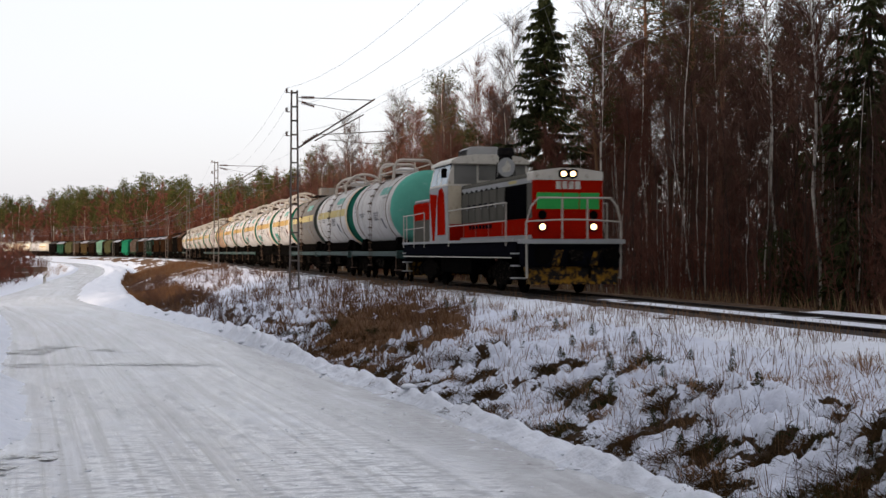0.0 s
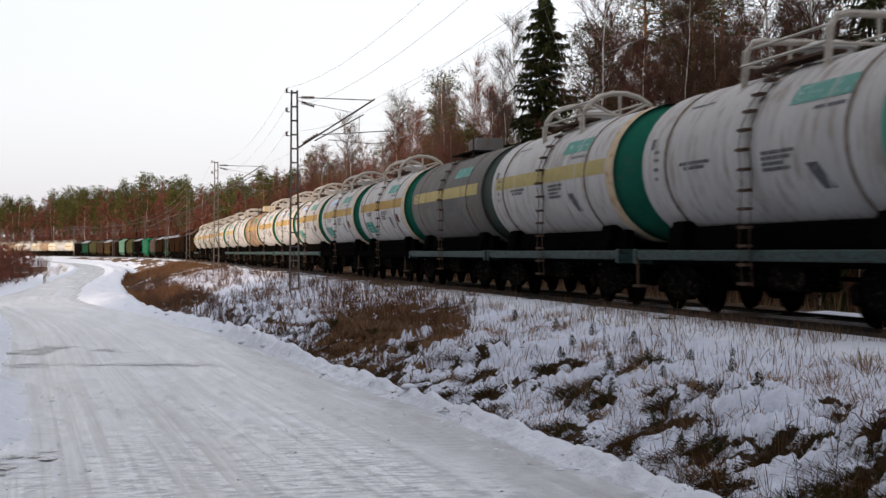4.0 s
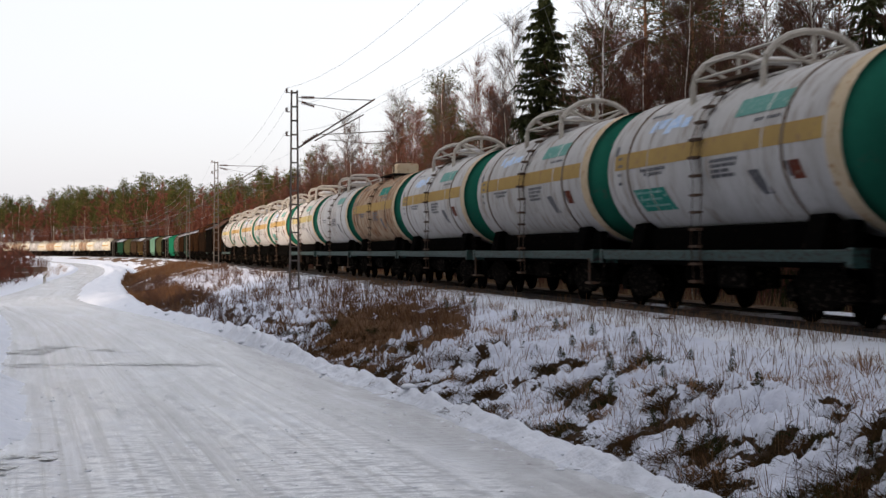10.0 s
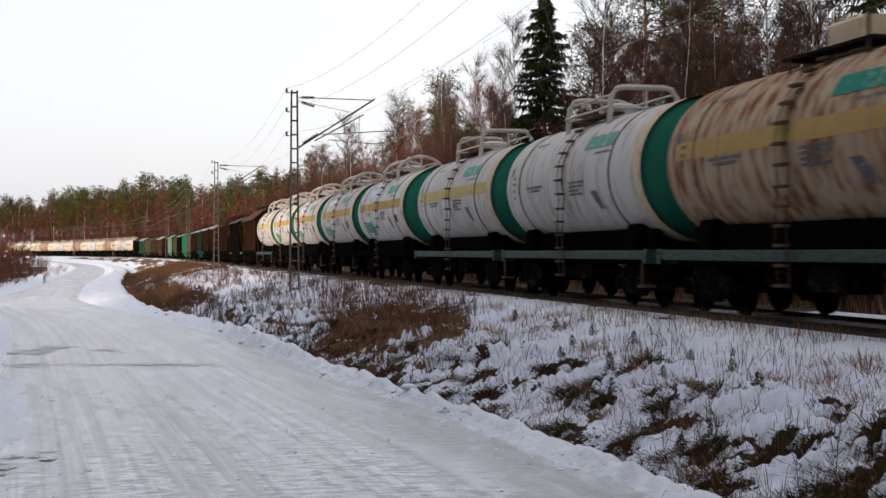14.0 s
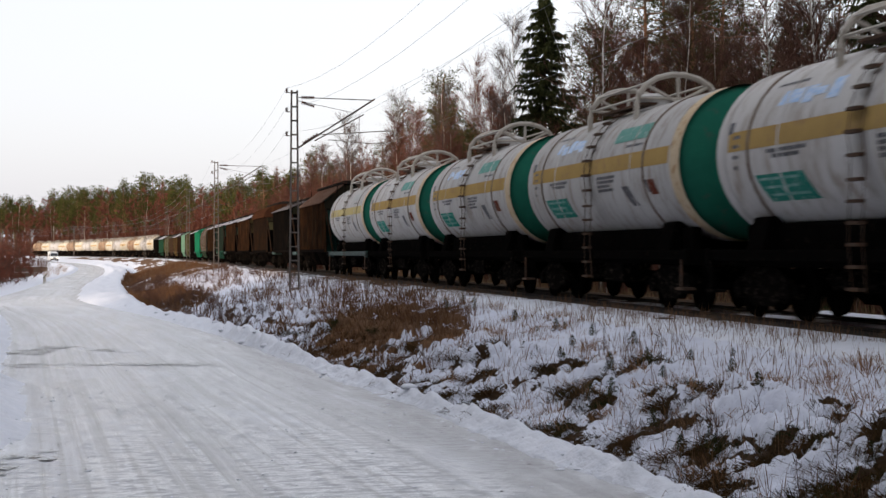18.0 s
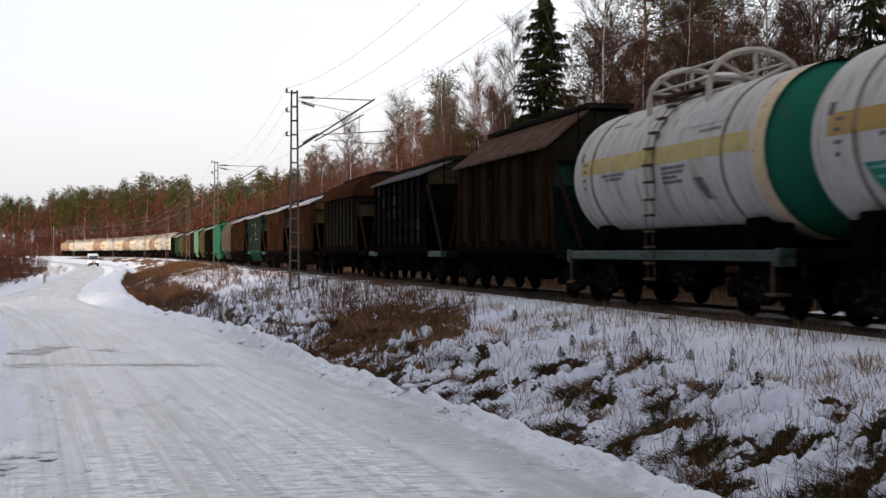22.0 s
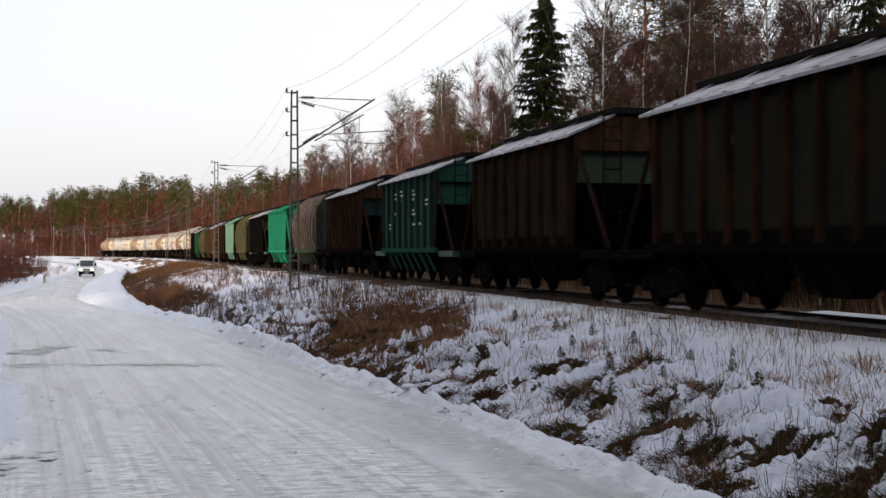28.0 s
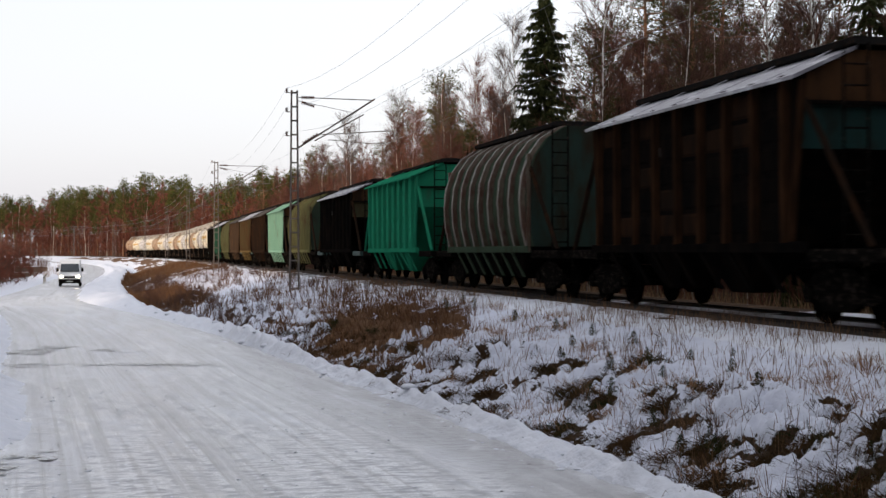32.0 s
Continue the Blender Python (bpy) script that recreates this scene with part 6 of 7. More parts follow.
def spruce(seed, h, per=16, low=0.06, wide=0.16, lite=False):
    rng = np.random.default_rng(seed)
    tr, cr = Soup(), Soup()
    stem(tr, [(0, 0, 0), (0.03, 0, h * 0.5), (0, 0, h)], h * 0.011 + 0.03, 0.02, 6)
    nl = int(h * (3.2 if lite else 20))
    for i in range(nl):
        u = low + (0.985 - low) * (i / nl)
        a = i * 2.4 + rng.uniform(-0.8, 0.8)
        ln = h * wide * (1 - u) ** 0.75 * rng.uniform(0.35, 1.1) + 0.15
        dip = rng.uniform(-0.1, 0.75)
        d = np.array([np.cos(a), np.sin(a), 0.0])
        t = np.linspace(0, 1, 4)[:, None]
        lp = np.array([0, 0, u * h]) + d * ln * t + np.array([0, 0, 1.0]) * ln * (-dip * t + 0.6 * dip * t ** 2)
        stem(cr, lp, 0.02, 0.006, 3)
        k = int(per * (0.5 + ln / 2))
        tt = rng.uniform(0.1, 1.0, k)
        b = np.stack([np.interp(tt, t[:, 0], lp[:, c]) for c in range(3)], 1)
        sd = np.array([-d[1], d[0], 0])
        w = d * rng.uniform(0.3, 1.0, (k, 1)) + sd * rng.choice([-1, 1], (k, 1)) * rng.uniform(0.2, 1.0, (k, 1)) + np.c_[np.zeros((k, 2)), rng.uniform(-1.3, 0.15, k)]
        blades(cr, b, w, rng.uniform(0.25, 0.6, k) * (0.6 + 0.4 * (1 - u)) * (1.7 if lite else 1), rng.uniform(0.05, 0.12, k) * (7.5 if lite else 1), rng, 0.3)
    return tr.arrays(), cr.arrays()


def shrub(seed, h, stems=9, thin=1.0):
    rng = np.random.default_rng(seed)
    tr = Soup()
    bs, ws = [], []
    for i in range(stems):
        a = rng.uniform(0, 2 * np.pi)
        p0 = np.array([np.cos(a), np.sin(a), 0]) * rng.uniform(0, 0.4)
        d = np.array([np.cos(a) * 0.28, np.sin(a) * 0.28, 1.0])
        hh = h * rng.uniform(0.6, 1.05)
        t = np.linspace(0, 1, 5)[:, None]
        lp = p0 + d * hh * t + rng.normal(size=(5, 3)) * 0.05 * hh * t
        stem(tr, lp, (0.008 + 0.003 * h) * thin, 0.003 * thin, 3)
        k = int(10 + 5 * h)
        tt = rng.uniform(0.25, 1.0, k)
        bs.append(np.stack([np.interp(tt, t[:, 0], lp[:, c]) for c in range(3)], 1))
        ws.append(np.array([0, 0, 0.9]) + rng.normal(size=(k, 3)) * 0.7)
    b, w = np.concatenate(bs), np.concatenate(ws)
    blades(tr, b, w, rng.uniform(0.2, 0.5, len(b)) * (0.5 + h * 0.16), rng.uniform(0.010, 0.02, len(b)) * thin, rng)
    return tr.arrays()


def kind_meshes(name, arrs, mats):
    return [tri_mesh(name, *a, m) for a, m in zip(arrs, mats)]


def plant(name, meshes, names, p, turn, size, label, category, group):
    t = thing(name, label, category, group, m=Matrix.LocRotScale(p, Euler((0, 0, turn)), (size, size, size)))
    for me, n in zip(meshes, names):
        part(n, me, None, t)
    return t


BIRCH = [kind_meshes("birch", birch(i, h, 1200), (M["birch"], M["twig"])) for i, h in enumerate((12.5, 11, 14, 10))]
THIN = [kind_meshes("birch", birch(20 + i, h, 1000, 0.04, 0.13, 0.3, girth=0.75), (M["bark"], M["twig"])) for i, h in enumerate((9.5, 8, 11, 7))]
PALE = [kind_meshes("birch", birch(40 + i, h, 1100, 0.04, 0.16, 0.3), (M["birch"], M["twig2"])) for i, h in enumerate((12.5, 14))]
PINE = [kind_meshes("pine", pine(60 + i, h), (M["pinebark"], M["pine"])) for i, h in enumerate((13.5, 12, 15))]
SPRUCE = [kind_meshes("spruce", spruce(80 + i, h, p, 0.06, w), (M["bark"], M["needle"])) for i, (h, p, w) in enumerate(((14.8, 58, 0.26), (11, 16, 0.2), (3.2, 10, 0.3), (3.0, 7, 0.5)))]
BARE = kind_meshes("birch", birch(90, 6.6, 30, 0.0, 0.05, 0.7), (M["birch"], M["twig2"]))


def zat(s, w):
    return height(s, w) - 0.05


KINDS = dict(
    alder=(THIN, "alder_tree", "slender bare alder with reddish-brown twigs", "bare trees of the wood"),
    birch=(BIRCH, "birch_tree", "bare birch with white bark and brown twigs", "bare trees of the wood"),
    pale=(PALE, "birch_tree", "tall bare birch with pale twigs", "bare trees of the wood"),
    pine=(PINE, "pine_tree", "pine with reddish trunk and high green crown", "conifers of the wood"),
    spruce=(SPRUCE[:2], "spruce_tree", "dark green spruce at the wood's edge", "conifers of the wood"),
    sapling=(SPRUCE[2:3], "spruce_sapling", "low dark spruce sapling beside the track", "conifers of the wood"))


def greyer(ms):
    """The same trees with the greyer twigs of the dense near wood."""
    out = []
    for trunk, crown in ms:
        c = crown.copy()
        c.materials[0] = M["twig4"]
        out.append([trunk, c])
    return out


NEAR = dict(alder=greyer(THIN), birch=greyer(BIRCH), pale=greyer(PALE))


def tree(kind, s, w, turn, size, which=None, rng=random):
    ms, name, label, group = KINDS[kind]
    if s < 58 and kind in NEAR:
        ms = NEAR[kind]
    me = ms[which] if which is not None else rng.choice(ms)
    return plant(name, me, ("trunk", "crown"), on(s, w, zat(s, w)), turn, size, label, "tree", group)


def forest():
    rng = random.Random(5)
    s = 7.0
    while s < 210:
        for row, w0 in enumerate((7.4, 9.8, 12.6) if s < 56 else (7.4, 9.8, 12.6, 15.4, 18.4)):
            w = w0 + rng.uniform(-1.1, 1.1)
            ss = s + rng.uniform(-1.2, 1.2)
            if abs(ss - 71) < 4 and 6 < w < 12 or ss < 58 and rng.random() < 0.5:
                continue
            q = on(ss, w)
            if ss < 150 and 0.046 < q.x / q.y < 0.088:
                if ss > 73:
                    continue
                # only low alders stand before the great spruce
                tree("alder", ss, w, rng.uniform(0, 6.3), rng.uniform(0.60, 0.78) * ss / 60, 0, rng)
                continue
            r = rng.random()
            cut = ((0.62, 0.84, 0.90, 0.96), (0.40, 0.72, 0.80, 0.93), (0.3, 0.62, 0.70, 0.9), (0.35, 0.7, 0.8, 1), (0.3, 0.5, 0.6, 1))[row]
            kind = "alder" if r < cut[0] else "birch" if r < cut[1] else "pale" if r < cut[2] else "pine" if r < cut[3] else "spruce"
            if ss < 58 and kind == "pine" or kind == "spruce" or 64 < ss < 112 and kind == "pine" and rng.random() < 0.5:
                kind = "alder"
            grow = 1.04 - 0.07 * smooth_step(74, 88, ss) - 0.05 * smooth_step(108, 135, ss) + 0.05 * smooth_step(160, 205, ss)
            tree(kind, ss, w, rng.uniform(0, 6.3), rng.uniform(0.82, 1.06) * grow, rng=rng)
        s += 0.72 + s * 0.0185
    # trees that stand out of the edge
    tree("spruce", 71.3, 9.0, 1.0, 1.0, 0)
    t = plant("birch_tree", BARE, ("trunk", "crown"), on(46.3, 6.6, zat(46.3, 6.6)), 0.6, 1.0, "thin leaning white birch stem", "tree", "bare trees of the wood")
    t.rotation_euler = (0, radians(-9), 0)
    tree("birch", 57.3, 7.0, 2.0, 1.2, 2)
    tree("pale", 73.6, 8.0, 1.4, 1.0, 1)
    tree("pale", 67.5, -18.9, 1.0, 0.5, 1)
    tree("pale", 77.0, 8.2, 3.4, 0.92, 1)
    tree("pale", 105.6, 8.0, 2.2, 1.08, 0)
    tree("pale", 89.6, 8.0, 5.2, 1.0, 0)
    for s, w, k, n in ((66.5, 13.0, 1.12, 2), (69.5, 15.0, 1.2, 0), (64.0, 14.5, 1.1, 1), (61.5, 13.2, 1.0, 2), (97.0, 9.5, 1.0, 0), (101.0, 11.0, 0.95, 2)):
        tree("pine", s, w, s * 1.3, k, n)
    for s, w, k in ((43.0, 11.0, 1.1), (40.5, 13.0, 1.15), (44.5, 13.5, 1.2), (38.5, 10.2, 0.8)):
        tree("spruce", s, w, s, k, 1)
    tree("pale", 39.3, 7.4, 0.4, 1.0, 1)
    tree("birch", 42.8, 7.8, 3.0, 1.05, 2)
    tree("birch", 51.0, 8.0, 4.0, 1.0, 0)
    tree("pine", 58.0, 12.5, 1.1, 1.0, 2)
    for s, w in ((33, 7.2), (35.2, 8.1), (37, 7.0), (39.5, 7.9), (41.5, 7.3), (44, 8.3), (31.2, 7.8), (29.6, 7.0), (36.2, 9.4)):
        tree("sapling", s, w, s * 2.1, rng.uniform(0.7, 1.2), 0)
    for i in range(22):
        s, w = 30 + 14 * rng.random(), 8.2 + 5 * rng.random()
        tree("spruce", s, w, i * 1.7, rng.uniform(0.34, 0.62), 1)


forest()


def thin_stems():
    """The close stand of poles and suckers along the wood's edge, past counting."""
    rng = np.random.default_rng(77)
    for name, n, mat, r0, words in (("alder_poles", 1150, "polebark", 0.017, "slender brown alder poles crowding the wood's edge"), ("birch_poles", 150, "birch", 0.026, "slender white birch poles among the alders")):
        so, base, way = Soup(), [], []
        for i in range(n):
            s = 13 + 66 * rng.random() ** 0.8
            w = 5.9 + 10 * rng.random() ** 1.2
            q = on(s, w, zat(s, w))
            h = rng.uniform(2.8, 6.8)
            if 0.053 < q.x / q.y < 0.089:
                h = min(h, 0.07 * q.y + 1)
            d = np.array([*(rng.normal(size=2) * 0.035), 1.0])
            u = np.linspace(0, 1, 5)[:, None]
            pts = np.array(q) + d * h * u + rng.normal(size=(5, 3)) * [0.035, 0.035, 0] * h * 0.2
            r = r0 * rng.uniform(0.7, 1.5)
            stem(so, pts, r, r * 0.3, 3)
            k = 16
            v = rng.uniform(0.3, 1.0, k)
            base.append(np.stack([np.interp(v, u[:, 0], pts[:, c]) for c in range(3)], 1))
            way.append(rng.normal(size=(k, 3)) * [0.5, 0.5, 0.3] + [0, 0, 1.0])
        b, wy = np.concatenate(base), np.concatenate(way)
        v, f = so.arrays()
        tagged(new(name, tri_mesh(name, v, f, M[mat])), words, "woods", kind="stuff")
        so = Soup()
        blades(so, b, wy, rng.uniform(0.3, 1.0, len(b)), rng.uniform(0.006, 0.012, len(b)), rng, 0.05)
        v, f = so.arrays()
        tagged(new(name + "_twigs", tri_mesh(name, v, f, M["twig4"])), "fine upright twigs of the " + words, "woods", kind="stuff")


def joined(name, arrs, places, mat, label, category):
    """Many plants as one object of kind stuff."""
    so = Soup()
    for (v, f), (p, turn, size) in zip(arrs, places):
        c, s = math.cos(turn), math.sin(turn)
        so.add((v @ np.array([[c, s, 0], [-s, c, 0], [0, 0, 1]])) * size + np.array(p), f)
    v, f = so.arrays()
    return tagged(new(name, tri_mesh(name, v, f, mat)), label, category, kind="stuff")


def wood(name, spots, seed, share=0.6, size=1.0, words="far wood", rise=False, mats=("twig", "pine"), fine=3.4, white=0.6):
    """Trees past counting, joined by kind."""
    rng = random.Random(seed)
    kb = [birch(100 + i, h, 250, 0.03, 0.19, 0.08, True, fine) for i, h in enumerate((12, 13.5, 10.5))]
    kp = [pine(110 + i, h, 900, 4.6, 1.3) for i, h in enumerate((14, 12.5, 15.5))]
    bl, pl, tb, cb, tp, cp, al = [], [], [], [], [], [], []
    for p in spots:
        at = (tuple(p[:3]), rng.uniform(0, 6.3), rng.uniform(0.74, 1.1) * size * (0.84 + 0.10 * smooth_step(230, 300, p[1]) + 0.42 * smooth_step(290, 430, p[1]) if rise else 1.0))
        if rng.random() < (share if len(p) < 4 else p[3]):
            k = rng.choice(kb)
            tb.append(k[0]), cb.append(k[1]), bl.append(at), al.append(rng.random() < white)
        else:
            k = rng.choice(kp)
            tp.append(k[0]), cp.append(k[1]), pl.append(at)
    for pale, mat, kind in ((True, "birch", "birch"), (False, "farbark", "alder")):
        pick = [i for i, a in enumerate(al) if a == pale]
        if pick:
            joined("%s_%s_trunks" % (name, kind), [tb[i] for i in pick], [bl[i] for i in pick], M[mat], ("white birch" if pale else "brown alder") + " trunks of the " + words, "woods")
    joined(name + "_birch_crowns", cb, bl, M[mats[0]], "reddish-brown bare birch crowns of the " + words, "woods")
    if not tp:
        return
    joined(name + "_pine_trunks", tp, pl, M["pinebark"], "reddish pine trunks of the " + words, "woods")
    joined(name + "_pine_crowns", cp, pl, M[mats[1]], "green pine crowns of the " + words, "woods")


def woods():
    rng = random.Random(9)
    spots = []
    s = 206.0
    while s < 820:
        for row in range(5):
            w, ss = 7.0 + row * 3.8 + rng.uniform(-1.8, 1.8), s + rng.uniform(-2, 2)
            spots.append((*on(ss, w, zat(ss, w)), 0.82 if row < 2 else 0.42))
        s += 2.5 + (s - 206) * 0.004
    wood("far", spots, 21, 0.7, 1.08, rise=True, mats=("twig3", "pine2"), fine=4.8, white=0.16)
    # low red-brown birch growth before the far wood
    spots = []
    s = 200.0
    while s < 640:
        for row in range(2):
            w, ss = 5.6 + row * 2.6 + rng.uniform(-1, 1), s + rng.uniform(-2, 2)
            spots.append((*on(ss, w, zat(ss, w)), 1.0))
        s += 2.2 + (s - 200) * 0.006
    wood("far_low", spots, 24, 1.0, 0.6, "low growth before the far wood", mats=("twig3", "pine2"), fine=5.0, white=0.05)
    spots = []
    s = -30.0
    while s < 215:
        for row in range(5 if s < 60 else 5 if s > 185 else 0):
            w, ss = 14.8 + row * 3.2 + rng.uniform(-1.6, 1.6), s + rng.uniform(-1.5, 1.5)
            spots.append(on(ss, w, zat(ss, w)))
        s += 1.5 + abs(s) * 0.016
    wood("deep", spots, 22, 0.75, 0.6, "deep wood behind the track", mats=("twig4", "pine"), fine=1.3)
    # the close low growth of birch between the taller trees round the bend
    spots = []
    for i in range(330):
        s = 60 + 150 * rng.random() ** 1.15
        w = 7.0 + 13 * rng.random()
        q = on(s, w, zat(s, w))
        if 0.046 < q.x / q.y < 0.088 and s > 68 or s < 74 and q.x / q.y > 0.088:
            continue
        spots.append((*q, 0.93))
    wood("mid", spots, 23, 0.9, 0.58, "low birch growth round the bend", mats=("twig", "pine"), fine=1.8)
    # young spruces that close the wood low down
    kl = [spruce(150 + i, h, 4, 0.02, 0.2, True) for i, h in enumerate((9.0, 8.0, 10.0))]
    at, tr, cr = [], [], []
    for i in range(190):
        s, w = 8 + 60 * rng.random(), 13 + 14 * rng.random()
        q = on(s, w, zat(s, w))
        at.append((tuple(q), rng.uniform(0, 6.3), (2.3 + 0.085 * q.y * rng.uniform(0.7, 1.1) - q.z) / 9.0))
        k = rng.choice(kl)
        tr.append(k[0]), cr.append(k[1])
    joined("young_spruce_trunks", tr, at, M["bark"], "trunks of young spruces deep in the wood", "woods")
    joined("young_spruce_crowns", cr, at, M["needle"], "dark crowns of young spruces deep in the wood", "woods")
    # unseen spruces added across the road and behind the eye, to shade the near ground
    ks = [spruce(140 + i, h, 4, 0.02, 0.17, True) for i, h in enumerate((17, 15, 19))]
    at, tr, cr = [], [], []
    for i in range(66):
        for row in range(4):
            a = i / 65
            # from beside the road round behind the eye to the track
            if a < 0.55:
                y = 48 - 81 * a / 0.55
                x = -14.5 - 0.34 * max(0, y) - row * 4.2
            else:
                u = (a - 0.55) / 0.45
                x, y = -24 + 42 * u, -33 - row * 4.2 - 6 * u
            k = rng.choice(ks)
            at.append(((x + rng.uniform(-1.2, 1.2), y + rng.uniform(-1.2, 1.2), -0.4), rng.uniform(0, 6.3), rng.uniform(1.05, 1.35) * (1.3 if y < 22 else 1.0)))
            tr.append(k[0]), cr.append(k[1])
    joined("shading_spruce_trunks", tr, at, M["bark"], "trunks of unseen spruces added to shade the near ground", "woods")
    joined("shading_spruce_crowns", cr, at, M["needle"], "dark crowns of unseen spruces added to shade the near ground", "woods")


thin_stems()
woods()


def brush():
    """Thickets under the trees, along the ditch and beside the road."""
    rng = random.Random(11)
    ks = [shrub(130 + i, h, n) for i, (h, n) in enumerate(((2.2, 10), (3.2, 10), (4.5, 9), (1.4, 12)))]
    a, p = [], []
    s = 5.0
    while s < 330:
        for j in range(7 if s < 60 else 4 if s < 210 else 3):
            w = 5.6 + rng.random() * 9
            ss = s + rng.uniform(-1, 1)
            a.append(rng.choice(ks if ss < 60 else ks[1:3]))
            p.append((tuple(on(ss, w, zat(ss, w))), rng.uniform(0, 6.3), rng.uniform(0.7, 1.3) * (1 if ss < 60 else 1.25)))
        s += 1.0 + 0.012 * s
    joined("undergrowth", a, p, M["twig"], "brown leafless undergrowth at the edge of the wood", "shrubs")
    a, p = [], []
    for i in range(150):
        s = rng.uniform(92, 190)
        w = -22.0 - rng.random() * 16 - max(0, 125 - s) * 0.05
        a.append(rng.choice(ks[1:3]))
        p.append((tuple(on(s, w, zat(s, w))), rng.uniform(0, 6.3), rng.uniform(0.9, 1.6)))
    kb = [birch(180 + i, 5.5, 150, 0.04, 0.22, 0.05, True) for i in range(3)]
    ba, bp = [], []
    for i in range(320):
        s = rng.uniform(92, 190)
        w = -22.0 - rng.random() * 18 - max(0, 125 - s) * 0.05
        ba.append(rng.choice(kb)[1])
        bp.append((tuple(on(s, w, zat(s, w))), rng.uniform(0, 6.3), rng.uniform(0.5, 0.9)))
    joined("roadside_thicket", ba, bp, M["twig3"], "reddish leafless thicket beside the bend of the road", "shrubs")
    for i in range(60):
        s = rng.uniform(190, 300)
        w = road_mid(s) - 6 - rng.random() * 14
        a.append(rng.choice(ks[:2]))
        p.append((tuple(on(s, w, zat(s, w))), rng.uniform(0, 6.3), rng.uniform(0.6, 1.2)))
    for i in range(240):
        s = 50 + 95 * rng.random()
        e = road_edge(s) + 1.3
        w = e + (1.6 + 0.02 * (s - 50)) * rng.random() ** 1.4 + 0.3
        a.append(ks[3])
        p.append((tuple(on(s, w, zat(s, w))), rng.uniform(0, 6.3), rng.uniform(0.2, 0.5)))
    for i in range(160):
        s = 48 + 90 * rng.random()
        w = -2.9 - 3.5 * rng.random() ** 1.5
        a.append(ks[3])
        p.append((tuple(on(s, w, zat(s, w))), rng.uniform(0, 6.3), rng.uniform(0.15, 0.4)))
    joined("roadside_brush", a, p, M["bush"], "dark brown leafless roadside brush", "shrubs")


brush()


def roadside():
    """Marker posts and a yellowed bush beyond the bend."""
    for s, w in ((157, -19.4), (150, -19.2)):
        t = thing("marker_post", "white roadside marker post with dark band", "marker post", "marker posts", m=Matrix.Translation(on(s, w, height(s, w) - 0.1)))
        part("post", Build().block(-0.06, 0.06, -0.05, 0.05, 0, 1.05, 0.02), M["l_white"], t)
        part("band", Build().box(-0.065, 0.065, -0.055, 0.055, 0.75, 0.88), M["black"], t)
    me = tri_mesh("bush", *shrub(171, 1.6, 14), M["straw"])
    for s, w, k in ((212, -20.5, 1.2), (206, -21.5, 1.0), (216, -19.6, 0.9)):
        plant("yellow_bush", (me,), ("branch_cluster",), on(s, w, height(s, w) - 0.1), s, k, "low yellowish bush beside the road", "bush", "yellow bushes")


roadside()


def ruts():
    """Dark wet spots where a side road comes in."""
    rng = random.Random(41)
    spots = [(-9.4 + 4.9 * rng.random(), 30.0 + 0.5 * rng.uniform(-1, 1), 0.3, 0.05) for i in range(44)]
    spots += [(-10.3 + 0.9 * rng.random(), 33.4 + 3.4 * rng.random(), 0.2, 0.16) for i in range(26)]
    spots += [(-8.6 + 1.8 * rng.random(), 34.6 + 0.8 * rng.uniform(-1, 1), 0.22, 0.08) for i in range(14)]
    spots += [(-5.3 + 0.9 * rng.random(), 13.5 + 3.5 * rng.random(), 0.12, 0.10) for i in range(16)]
    for k, (x, y, lx, ly) in enumerate(spots):
        lx, ly = lx * rng.uniform(0.4, 1.3), ly * rng.uniform(0.4, 1.3)
        s, w = math.cos(TH) * y - math.sin(TH) * (x - 12), math.cos(TH) * (x - 12) + math.sin(TH) * y
        z = max(height(s, w), table(ROAD_Z, s) - 0.02 * ((w - road_mid(s)) / 3.3) ** 2) + 0.02
        ring = [(x + lx * math.cos(a) * (1 + 0.8 * n2(1.6 * a, k, 1.5)), y + ly * math.sin(a) * (1 + 0.8 * n2(1.6 * a, k + 9.5)), z) for a in [i * math.pi / 9 for i in range(18)]]
        b = Build().put(ring, [tuple(range(18))])
        tagged(new("wet_spot", b.mesh("wet_spot", M["wet"])), "dark wet spot in the road ice", "wet spot", kind="structure")


ruts()


